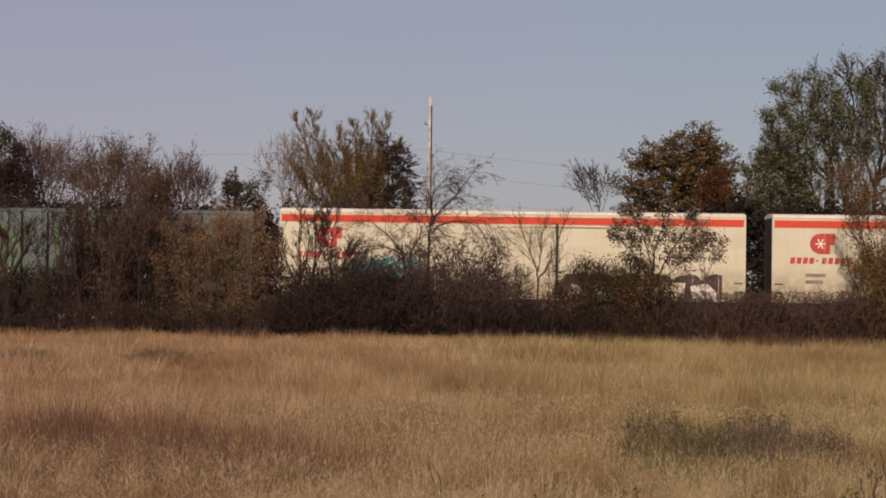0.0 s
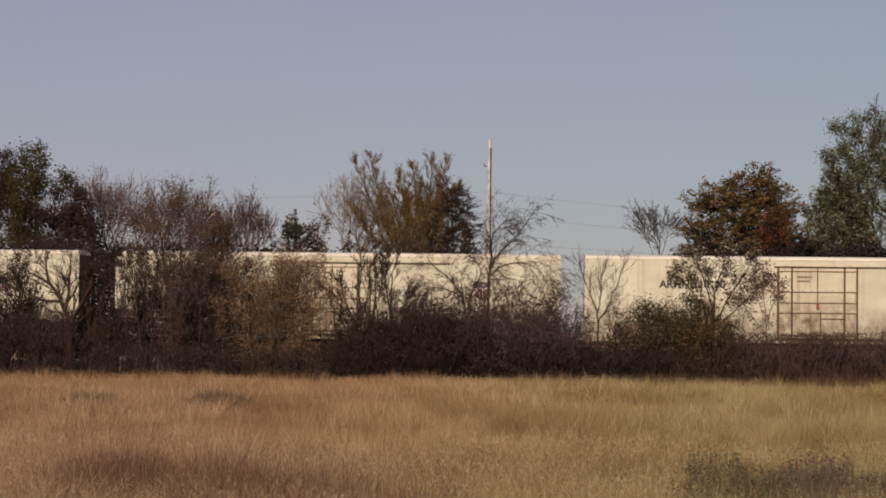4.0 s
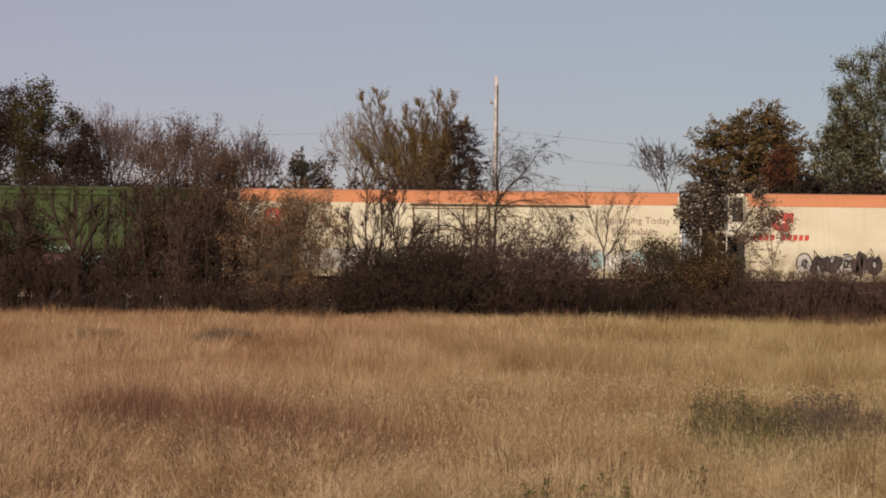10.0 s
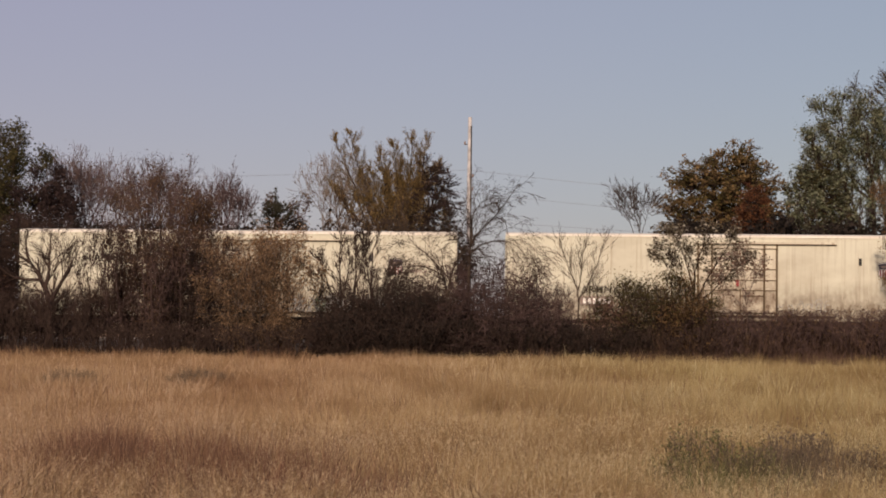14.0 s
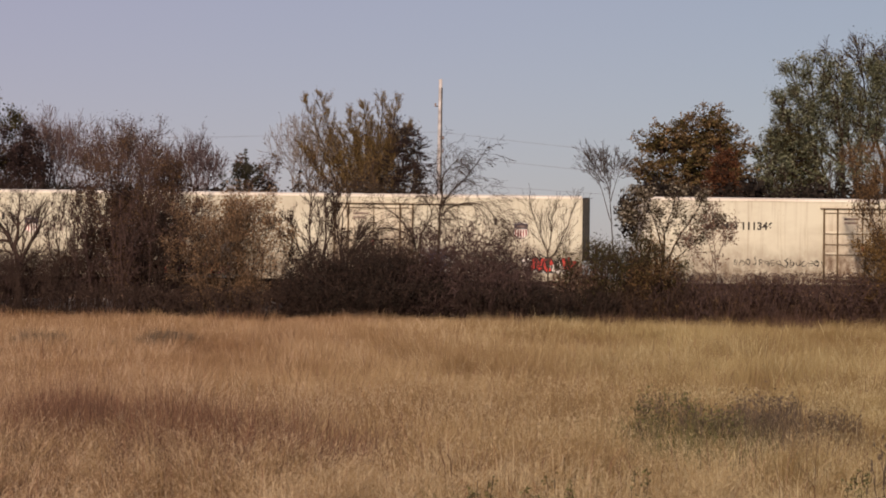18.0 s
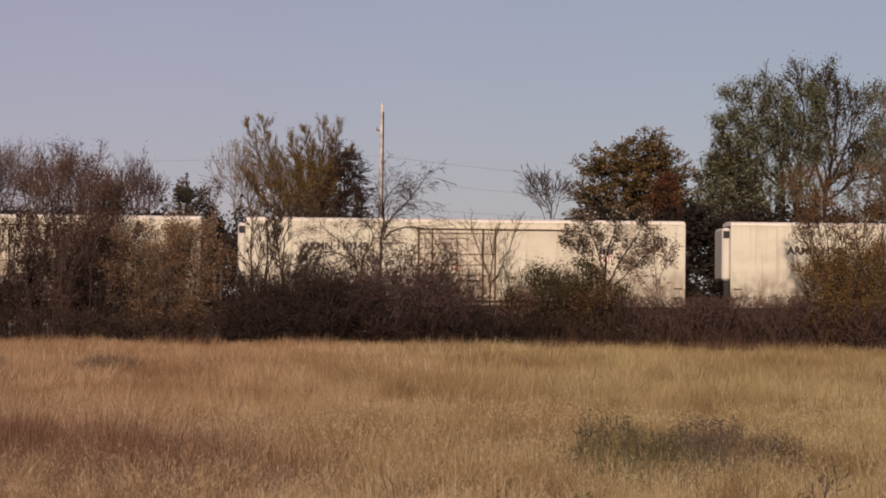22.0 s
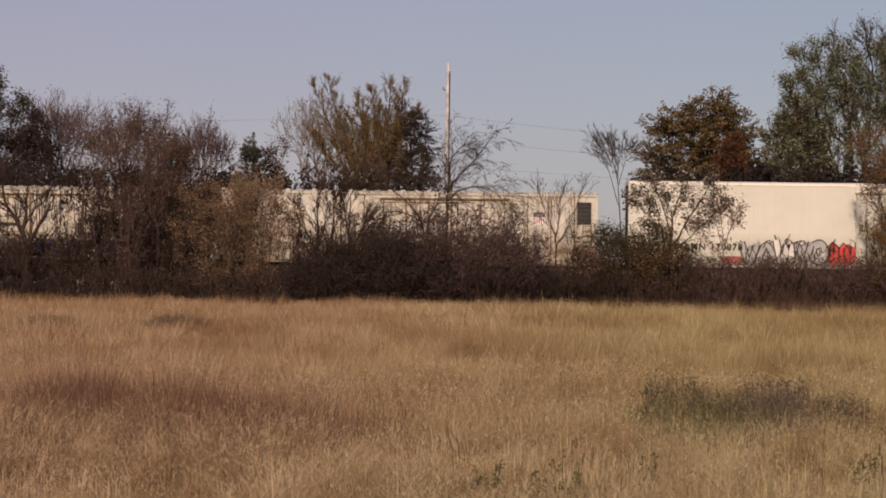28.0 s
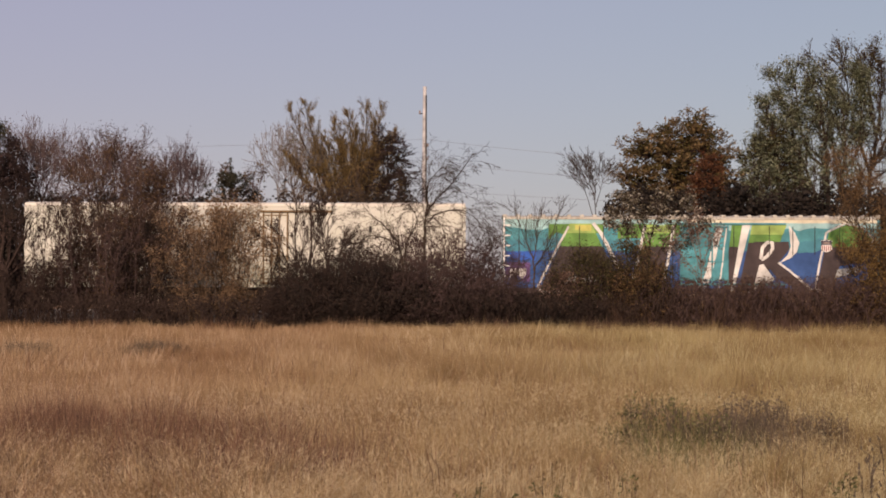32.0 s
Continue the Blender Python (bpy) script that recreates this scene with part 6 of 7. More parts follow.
def framed_door(root, x0, x1, z0, z1, paint, gear, track_to):
    """The plug door of a white car: dark lock rods, pale cross bars and a pale head with their shadows as dark strips
    below, and the tracks.
    """
    d = part("door", boxes((x0, x1, -HALF - 0.06, -HALF + 0.02, z0, z1), bevel=0.02), paint, root)
    w, h = x1 - x0, z1 - z0
    for f, r in ((0.015, 0.045), (0.185, 0.04), (0.83, 0.045), (0.985, 0.04)):
        x = x0 + f * w
        part("lock_rod", boxes((x - r, x + r, -HALF - 0.13, -HALF - 0.06, z0 - 0.1, z1 + 0.06)), gear, d, "dark rusty lock rod")
    x = x0 + 0.5 * w
    part("lock_rod", boxes((x - 0.022, x + 0.022, -HALF - 0.12, -HALF - 0.06, z0 + 0.44 * h, z1)), gear, d)
    part("lock_rod", boxes((x + 0.12, x + 0.165, -HALF - 0.12, -HALF - 0.06, z0, z0 + 0.36 * h)), gear, d)
    part("handle", boxes((x - 0.07, x + 0.07, -HALF - 0.17, -HALF - 0.121, z0 + 0.40 * h, z0 + 0.49 * h)), SHIELD_RED, d, "faded dark red handle")
    for f, t in ((0.03, 0.05), (0.36, 0.05), (0.505, 0.035), (0.67, 0.05), (0.975, 0.05)):
        z = z0 + f * h
        bar = part("cross_bar", boxes((x0 + 0.05, x1 - 0.05, -HALF - 0.105, -HALF - 0.06, z - t, z + t)), paint, d)
        # the bar's shadow, put in as a dark strip below it
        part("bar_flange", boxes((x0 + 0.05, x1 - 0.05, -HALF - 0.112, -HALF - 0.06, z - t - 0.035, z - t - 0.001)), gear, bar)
    part("step", boxes((x + 0.17, x + 0.17 + 0.3 * w, -HALF - 0.11, -HALF - 0.06, z0 + 0.25 * h, z0 + 0.265 * h)), gear, d)
    head = part("door_track", boxes((x0 - 0.12, track_to, -HALF - 0.13, -HALF, z1 + 0.09, z1 + 0.19)), paint, root)
    # the head's shadow, put in as a dark strip along its underside
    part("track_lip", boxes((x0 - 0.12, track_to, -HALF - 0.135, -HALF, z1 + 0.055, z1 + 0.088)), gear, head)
    part("door_track", boxes((x0 - 0.1, track_to, -HALF - 0.12, -HALF, z0 - 0.2, z0 - 0.1)), gear, root)


def seams(root, length, z0, z1, step, mat, skip=(), w=0.03, proud=0.012, name="panel_seam", off=0.0):
    first = None
    n = int(length / step)
    for k in range(1, n):
        x = -length / 2 + k * length / n + off
        if any(a - 0.1 < x < b + 0.1 for a, b in skip):
            continue
        if first is None:
            first = part(name, boxes((-w / 2, w / 2, -HALF - proud, -HALF + 0.01, z0, z1)), mat, root)
            first.matrix_local = pose(x, 0, 0)
        else:
            share(first, pose(x, 0, 0))


def smooth_reefer(length, h, paint, label, door=(0.39, 0.57), track=0.75, stripe=None, unit=False, gear=None):
    """A smooth-sided insulated car with a plug door. door, track: shares of the length, from its left end."""
    root = tagged(new("refrigerator_car"), label, "railway car", "cars of the train")
    L = length
    part("body", boxes((-L / 2, L / 2, -HALF, HALF, 1.08, h - 0.2), bevel=0.03), paint, root)
    part("roof", roof_mesh(L, h), ORANGE if stripe and stripe[0] is ORANGE else ROOF_GALV, root)
    make_gear(root, L, paint)
    x0, x1 = -L / 2 + door[0] * L, -L / 2 + door[1] * L
    if paint is WHITE_CAR:
        framed_door(root, x0, x1, 1.3, h - 0.62, WHITE_DOOR, ROD_BROWN, -L / 2 + track * L)
    else:
        plug_door(root, x0, x1, 1.3, h - 0.62 if not stripe else h - stripe[1] - stripe[2] - 0.2, paint, gear or TAN_DOOR, -L / 2 + track * L)
    seams(root, L, 1.1, h - 0.24, 1.22, paint, [(x0, x1)])
    for s in (-1, 1):
        for k in (0, 1):
            part("grab_iron", boxes((s * (L / 2 - 0.3) - 0.2, s * (L / 2 - 0.3) + 0.2, -HALF - 0.07, -HALF, 1.4 + 0.45 * k, 1.44 + 0.45 * k)), IRON, root)
        part("corner_post", boxes((s * L / 2 - 0.05, s * L / 2 + 0.05, -HALF - 0.02, -HALF + 0.14, 1.0, h - 0.22)), paint, root)
        part("end_sheet", boxes((s * L / 2 - 0.01, s * L / 2 + 0.03, -HALF + 0.15, HALF - 0.15, 1.1, h - 0.25)), IRON, root)
    part("vent_box", boxes((x1 + 3.95, x1 + 4.09, -HALF - 0.05, -HALF, h - 1.55, h - 1.2)), BLACK, root)
    if stripe:
        z1 = h - stripe[1]
        part("stripe", boxes((-L / 2, L / 2, -HALF - 0.017, -HALF + 0.02, z1 - stripe[2], z1)), stripe[0], root)
    if unit:
        ux = -L / 2
        u = part("refrigeration_unit", boxes((ux - 0.85, ux - 0.04, -1.2, 1.2, 3.1, h - 0.05), bevel=0.1), WHITE_CLEAN, root, "white refrigeration unit")
        part("grille", boxes((ux - 0.66, ux - 0.14, -1.23, -1.19, 3.82, h - 0.26), (ux - 0.88, ux - 0.84, -0.9, 0.9, 3.82, h - 0.3), bevel=0.01), BLACK, u, "black grille")
        part("bracket", boxes((ux - 0.36, ux - 0.05, -1.1, -0.9, 1.05, 3.1), (ux - 0.36, ux - 0.05, 0.9, 1.1, 1.05, 3.1)), BLACK, root)
        rails = [(ux - 1.46, ux - 1.415, -1.35, -1.31, 0.95, 3.4), (ux - 0.95, ux - 0.905, -1.35, -1.31, 0.95, 3.4)]
        rails += [(ux - 1.42, ux - 0.92, -1.34, -1.29, 1.3 + 0.5 * k, 1.34 + 0.5 * k) for k in range(5)]
        part("end_ladder", boxes(*rails), WHITE_CLEAN, root, "white ladder on the car's end")
        part("platform", boxes((ux - 1.5, ux, -1.3, 1.3, 0.98, 1.06)), IRON, root)
    return root


def ribbed_car(length, h, paint, label, name="boxcar", step=0.83, door=(0.4, 0.57), rib=0.09, proud=0.08, roof=None, roof_bumps=False, ladders=True, gear=None, cols=4, grille=False):
    """A boxcar with posts outside its sheets."""
    root = tagged(new(name), label, "railway car", "cars of the train")
    L = length
    part("body", boxes((-L / 2, L / 2, -HALF, HALF, 1.08, h - 0.2), bevel=0.02), paint, root)
    part("roof", roof_mesh(L, h, 0.09), roof or paint, root)
    make_gear(root, L, paint)
    x0, x1 = -L / 2 + door[0] * L, -L / 2 + door[1] * L
    plug_door(root, x0, x1, 1.3, h - 0.55, paint, gear or paint, x1 + 2.8, cols)
    seams(root, L, 1.1, h - 0.22, step, paint, [(x0, x1)], rib, proud, "post")
    # each post's shadow is drawn as a dark line on its right
    seams(root, L, 1.1, h - 0.26, step, RIB_SHADE_RUST if paint is WHITE_OLD else RIB_SHADE_DARK, [(x0, x1)], 0.05 if paint is WHITE_OLD else 0.12, 0.012, "rust_line", rib * 0.5 + 0.04)
    if roof_bumps:
        first = None
        n = int(L / 0.62)
        for k in range(n + 1):
            x = -L / 2 + 0.05 + k * (L - 0.1) / n
            if first is None:
                first = part("roof_rib", boxes((-0.11, 0.11, -HALF - 0.1, HALF + 0.1, h - 0.13, h + 0.01), bevel=0.03), roof or paint, root)
                first.matrix_local = pose(x, 0, 0)
            else:
                share(first, pose(x, 0, 0))
    for s in (-1, 1):
        part("corner_post", boxes((s * L / 2 - 0.06, s * L / 2 + 0.06, -HALF - 0.05, -HALF + 0.14, 1.0, h - 0.22)), paint, root)
        part("end_sheet", boxes((s * L / 2 - 0.01, s * L / 2 + 0.03, -HALF + 0.15, HALF - 0.15, 1.1, h - 0.25)), IRON, root)
        if ladders:
            ladder(root, s * (L / 2 - 0.45), 1.0, 3.0 if s > 0 else h - 0.3, gear or paint)
    if grille:
        part("refrigeration_grille", boxes((L / 2 - 0.95, L / 2 - 0.25, -HALF - 0.03, -HALF + 0.02, h - 1.6, h - 0.5)), BLACK, root, "black grille of the refrigeration unit")
        for k in range(5):
            z = h - 1.5 + 0.2 * k
            part("slat", boxes((L / 2 - 0.95, L / 2 - 0.25, -HALF - 0.05, -HALF - 0.03, z, z + 0.05)), IRON, root)
    return root


CARS = []  # a car, and its middle at the start


def place_car(ob, right, left):
    ob.location = ((right + left) / 2 + POLE_X, TRACK_Y, RAIL_Z)
    CARS.append((ob, (right + left) / 2 + POLE_X))
    return ob


ARMN_L = 21.55
WHITE_LABEL = "long white refrigerator car with a plug door"


def armn(right, left, first=None, door=(0.39, 0.57)):
    ob = smooth_reefer(ARMN_L, 5.24, WHITE_CAR, WHITE_LABEL, door) if first is None else copy_thing(first, pose(0, 0, 0))
    place_car(ob, right, left)
    return ob


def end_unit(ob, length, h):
    """The refrigeration unit, its shade put on as black paint, and the hand rails on the platform at a car's leading
    end.
    """
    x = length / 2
    # a white unit turned from the sun; the black stands for its shade
    u = part("refrigeration_unit", boxes((x + 0.03, x + 0.42, -HALF + 0.1, HALF - 0.1, 2.0, h - 0.14), bevel=0.05), BLACK, ob, "refrigeration unit painted black as in shade")
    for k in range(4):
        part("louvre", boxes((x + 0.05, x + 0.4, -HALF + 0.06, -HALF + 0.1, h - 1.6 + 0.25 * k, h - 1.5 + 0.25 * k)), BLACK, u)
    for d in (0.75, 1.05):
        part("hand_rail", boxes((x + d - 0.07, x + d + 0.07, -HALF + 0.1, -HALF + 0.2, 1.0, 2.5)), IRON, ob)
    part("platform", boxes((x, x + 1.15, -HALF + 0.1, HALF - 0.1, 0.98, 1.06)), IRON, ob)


def white_unit(ob, length, h):
    """The white refrigeration unit at a car's trailing end."""
    x = -length / 2
    u = part("refrigeration_unit", boxes((x - 0.45, x - 0.03, -HALF + 0.12, HALF - 0.12, 2.3, h - 0.35), bevel=0.1), WHITE_CLEAN, ob, "white refrigeration unit")
    part("vent", boxes((x - 0.4, x - 0.1, -HALF + 0.08, -HALF + 0.12, h - 0.85, h - 0.5)), BLACK, u)
    part("bracket", boxes((x - 0.35, x - 0.1, -HALF + 0.15, -HALF + 0.3, 1.4, 2.3)), BLACK, ob)
    part("platform", boxes((x - 0.7, x, -HALF + 0.1, HALF - 0.1, 0.98, 1.06)), IRON, ob)


def letter_car(ob, mark, slogan=True, tags=(), label="", on=0.0):
    """The lettering, shield and graffiti of one white car."""
    L, h = ARMN_L, 5.24
    if label:
        tagged(ob, label)
    if mark:
        text_part("lettering", mark, -L / 2 + 2.75 + on, h - 1.62, 0.37, MARK_BLACK, ob, 1.02, bold=0.018)
    shield(ob, -L / 2 + 17.7 + on, h - 1.79)
    if slogan:
        text_part("slogan", "BUILDING", -L / 2 + 18.3 + on, h - 1.80, 0.17, MARK_GREY, ob, bold=0.004)
        text_part("slogan", "AMERICA", -L / 2 + 18.3 + on, h - 2.08, 0.17, MARK_GREY, ob)
    bars(ob, -L / 2 + 9.45 + on, -L / 2 + 10.2 + on, h - 1.3, h - 1.0, MARK_GREY, 2, proud=0.058)
    for tg in tags:
        kind, x0, x1, z0, z1 = tg[:5]
        if kind == "tag":
            spray_tag(ob, -L / 2 + x0, -L / 2 + x1, z0, z1, tg[5], tg[6], tg[7] if len(tg) > 7 else "black")
        elif kind == "scrawl":
            scrawl(ob, -L / 2 + x0, -L / 2 + x1, z0, z1, tg[5], tg[6])
        else:
            bars(ob, -L / 2 + x0, -L / 2 + x1, z0, z1, MARK_GREY, 3)


def build_train():
    # two insulated cars with a red stripe
    red = smooth_reefer(22.85, 5.36, CREAM_CAR, "cream refrigerator car with a red stripe under the roof", (0.50, 0.60), 0.72, (STRIPE_RED, 0.36, 0.36), gear=CREAM_CAR)
    part("lock_rod", boxes((-22.85 / 2 + 13.55, -22.85 / 2 + 13.68, -HALF - 0.16, -HALF - 0.1, 1.1, 4.7)), IRON, red, "dark lock rod")
    red_mark(red, -22.85 / 2 + 2.53, 3.87, 1.05)
    bars(red, -22.85 / 2 + 1.6, -22.85 / 2 + 2.6, 1.9, 2.4, MARK_GREY, 2)
    second = copy_thing(red, pose(0, 0, 0))
    place_car(red, 39.81, 16.96)
    place_car(second, 15.57, -7.28)
    spray_tag(second, -22.85 / 2 + 3.8, -22.85 / 2 + 7.0, 1.25, 3.1, ("teal", "sea"), 3, "aqua")
    x = -22.85 / 2
    rng = random.Random(4)
    bm = bmesh.new()
    low = [bm.verts.new((x + 13.75 + 0.2 * k, -HALF - 0.009, 0.97)) for k in range(41)]
    high = [bm.verts.new((x + 13.75 + 0.2 * k, -HALF - 0.009, (1.55 if k < 1 else 1.98 if k % 7 == 0 else 2.12 + 0.16 * math.sin(math.pi * (k % 7) / 7)) + rng.uniform(-0.04, 0.04))) for k in range(41)]
    for k in range(40):
        bm.faces.new((low[k], low[k + 1], high[k + 1], high[k]))
    part("sprayed_ground", bm, SPRAY["umber"], second, "dark sprayed ground with a scalloped edge")
    for c, pts in (("white", ((14.2, 0.97), (14.15, 1.45), (14.45, 1.78), (14.85, 1.55), (15.05, 1.3), (15.1, 0.97))), ("pink", ((14.95, 1.62), (15.05, 1.95), (15.8, 1.93), (15.82, 1.53))),
                   ("white", ((15.5, 0.97), (15.55, 1.5), (15.95, 1.9), (16.2, 1.5), (16.3, 0.97))), ("white", ((16.43, 1.84), (17.2, 1.86), (17.05, 1.5), (16.8, 1.35), (16.6, 1.4))),
                   ("white", ((16.85, 0.98), (16.95, 1.32), (18.55, 1.36), (18.6, 0.98))), ("white", ((17.5, 1.55), (17.75, 1.72), (18.62, 1.62), (18.6, 1.46))), ("cream", ((18.8, 0.98), (18.8, 1.9), (19.95, 1.85), (19.85, 0.98))),
                   ("white", ((20.3, 0.98), (20.2, 1.7), (21.0, 1.85), (21.5, 1.4), (21.4, 0.98)))):
        bm = bmesh.new()
        bm.faces.new([bm.verts.new((x + a, -HALF - 0.014, b)) for a, b in pts])
        part("sprayed_shape", bm, SPRAY[c], second, c + " sprayed shape")
    bm = bmesh.new()
    ribbon(bm, curved([(x + 17.65, 1.75), (x + 17.75, 2.05), (x + 18.3, 2.12), (x + 18.45, 1.95), (x + 18.0, 1.85)]), 0.11, -HALF - 0.018)
    part("sprayed_stroke", bm, SPRAY["white"], second, "white sprayed hook")
    scrawl(second, x + 17.0, x + 18.0, 2.55, 2.95, "black", 204)
    scrawl(second, x + 16.9, x + 18.5, 1.0, 1.3, "grey", 205)
    for words, at, z in (("Protecting Today's", 18.33, 3.9), ("Perishables", 18.9, 3.4), ("For Tomorrow", 18.6, 2.93)):
        text_part("slogan", words, x + at, z, 0.33, MARK_BLACK, second, 1.06, "dark slogan", 0.004)
    # the slate-green car under graffiti
    b = ribbed_car(20.3, 5.18, SLATE_CAR, "slate-green boxcar with faded dark graffiti", step=1.25, door=(0.53, 0.67), roof=SLATE_CAR)
    place_car(b, -8.7, -29.0)
    x = -10.15
    for x0, x1 in ((0.6, 3.2), (3.6, 9.2), (10.5, 19.6)):
        bm = bmesh.new()
        n = int((x1 - x0) / 0.3)
        rng = random.Random(int(10 * x0))
        lo = [bm.verts.new((x + x0 + (x1 - x0) * k / n, -HALF - 0.009, 1.9 + rng.uniform(-0.15, 0.15))) for k in range(n + 1)]
        hi = [bm.verts.new((x + x0 + (x1 - x0) * k / n, -HALF - 0.009, 4.2 + rng.uniform(-0.35, 0.3))) for k in range(n + 1)]
        for k in range(n):
            bm.faces.new((lo[k], lo[k + 1], hi[k + 1], hi[k]))
        part("sprayed_ground", bm, SPRAY["moss"], b, "mossy green sprayed ground")
    for s, pts in enumerate((((2.8, 4.0), (3.3, 4.1), (3.7, 3.3), (3.75, 2.6), (3.4, 2.45), (3.0, 3.0)), ((4.5, 4.95), (4.8, 4.95), (4.85, 1.9), (4.45, 1.9)), ((6.1, 3.9), (6.9, 3.6), (7.5, 3.1), (7.4, 2.6), (6.5, 2.65), (6.3, 3.2)), ((6.4, 4.95), (7.2, 4.9), (8.3, 3.9), (8.1, 3.5), (7.2, 4.3)), ((11.6, 4.5), (12.4, 4.6), (12.2, 2.6), (11.7, 2.4)), ((14.0, 4.7), (14.5, 4.7), (15.6, 2.5), (15.1, 2.4)), ((17.0, 4.4), (18.2, 4.0), (17.6, 2.5), (17.2, 3.1)))):
        bm = bmesh.new()
        bm.faces.new([bm.verts.new((x + u, -HALF - 0.09, v)) for u, v in pts])
        part("sprayed_stroke", bm, SPRAY["black"], b, "black sprayed graffiti stroke")
    spray_tag(b, x + 2.3, x + 4.7, 1.1, 2.2, ("aqua", "grey"), 8, "teal")
    spray_tag(b, x + 4.8, x + 8.6, 1.1, 2.2, ("white", "grey"), 9, "grey")
    spray_tag(b, x + 10.5, x + 19.0, 1.1, 2.0, ("aqua", "white", "grey"), 10, "grey")
    # the white cars: right and left ends as they stand at the start
    rows = [
        (-30.99, -52.71, "ARMN 111170", True, [("tag", 9.0, 20.5, 1.15, 1.7, ("pink", "white"), 21)]),
        (-56.06, -77.59, "ARMN 110600", True, [("bars", 2.0, 3.2, 1.7, 2.2)]),
        (-78.95, -100.35, "ARMN 110", True, [("scrawl", 3.4, 4.2, 1.8, 2.2, "black", 22), ("tag", 0.6, 5.0, 1.1, 1.6, ("pink", "grey"), 23)]),
        (-102.5, -124.46, "ARMN 110358", True, [("scrawl", 13.2, 14.6, 2.7, 3.3, "black", 24), ("tag", 15.5, 21.0, 1.1, 1.75, ("grey", "purple", "white"), 25)]),
        (-238.28, -259.84, "ARMN 111160", True, [("tag", 18.0, 21.3, 1.1, 2.0, ("white", "grey"), 26, "grey")]),
        (-262.72, -284.10, "", True, [("scrawl", 11.0, 16.0, 1.3, 2.0, "grey", 27)]),
        (-286.68, -308.18, "ARMN 111135", True, [("tag", 12.5, 21.2, 1.1, 2.0, ("grey", "moss", "cream", "grey"), 28, "grey")]),
        (-309.94, -331.3, "ARMN 110135", True, [("tag", 19.8, 21.4, 1.2, 2.0, ("rose", "plum"), 29), ("tag", 2.4, 6.0, 1.1, 1.6, ("aqua", "grey"), 30)]),
        (-334.27, -355.82, "ARMN 111346", True, [("scrawl", 4.0, 9.5, 1.8, 2.2, "black", 31), ("scrawl", 17.6, 18.4, 2.2, 2.6, "black", 32), ("tag", 14.5, 21.3, 1.1, 1.9, ("grey", "white"), 33, "grey")]),
        (-359.29, -380.78, "ARMN 110794", False, [("tag", 18.7, 21.2, 1.3, 2.2, ("white", "red"), 34), ("tag", 0.3, 4.2, 1.1, 1.7, ("pink", "red"), 35)]),
        (-382.50, -404.09, "ARMN 111175", True, [("scrawl", 12.4, 14.8, 2.1, 2.5, "black", 36), ("scrawl", 15.8, 16.6, 2.4, 2.9, "black", 37), ("tag", 1.5, 6.0, 1.1, 1.8, ("pink", "grey"), 38)]),
        (-406.81, -428.36, "ARMN 111386", True, [("scrawl", 20.3, 21.3, 1.9, 3.3, "black", 39), ("tag", 16.6, 21.3, 1.1, 2.1, ("grey", "white", "grey"), 40, "grey"), ("scrawl", 17.0, 18.2, 1.3, 1.9, "umber", 140)]),
        (-430.65, -452.29, "ARMN 110349", True, [("tag", 0.8, 6.5, 1.1, 1.7, ("pink", "grey"), 41, "grey")]),
        (-454.56, -476.10, "ARMN 111205", True, [("scrawl", 1.0, 2.0, 2.2, 2.6, "black", 42), ("tag", 5.5, 9.0, 1.1, 2.0, ("grey",), 43, "grey")]),
        (-478.65, -500.15, "ARMN 111125", True, [("tag", 0.5, 5.2, 1.1, 1.6, ("pink", "white"), 44, "grey")]),
    ]
    made, kinds = [], {}
    for right, left, mark, slogan, tags in rows:
        door = (0.434, 0.618) if mark in ("ARMN 110600", "ARMN 111160", "", "ARMN 111135", "ARMN 110794") else (0.39, 0.57)
        made.append(armn(right, left, kinds.get(door), door))
        kinds.setdefault(door, made[-1])
    for ob, (right, left, mark, slogan, tags) in zip(made, rows):
        extra = ", graffiti along its sill" if any(tg[0] == "tag" for tg in tags) else ", a striped shield"
        letter_car(ob, mark, slogan, tags, WHITE_LABEL + extra, 0.88 if mark in ("ARMN 110600", "ARMN 111160", "", "ARMN 111135", "ARMN 110794") else 0.0)
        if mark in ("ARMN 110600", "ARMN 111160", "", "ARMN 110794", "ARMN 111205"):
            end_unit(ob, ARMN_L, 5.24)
        if mark in ("ARMN 111170", "ARMN 110", "ARMN 110358", "ARMN 111346", "ARMN 111175", "ARMN 111386", "ARMN 110349", "ARMN 111205", "ARMN 111125"):
            white_unit(ob, ARMN_L, 5.24)
        if mark == "ARMN 110794":  # a round sprayed emblem beside the door
            ex = -ARMN_L / 2 + 14.45
            for a, b, y, c, words in ((0.98, 0.8, 0.009, "grey", "round grey sprayed ground"), (0.55, 0.5, 0.013, "blue", "blue sprayed middle")):
                bm = bmesh.new()
                rng = random.Random(int(100 * a))
                bm.faces.new([bm.verts.new((ex + a * math.cos(k * 0.449) * rng.uniform(0.86, 1.08), -HALF - y, 1.86 + b * math.sin(k * 0.449) * rng.uniform(0.86, 1.08))) for k in range(14)])
                part("sprayed_emblem", bm, SPRAY[c], ob, words)
            scrawl(ob, ex - 0.5, ex + 0.5, 1.6, 2.2, "white", 134)
            scrawl(ob, ex - 0.75, ex - 0.2, 1.3, 1.8, "red", 135)
        if not mark:
            text_part("lettering", "ARMN", -ARMN_L / 2 + 3.7, 2.25, 0.36, MARK_BLACK, ob, 1.1)
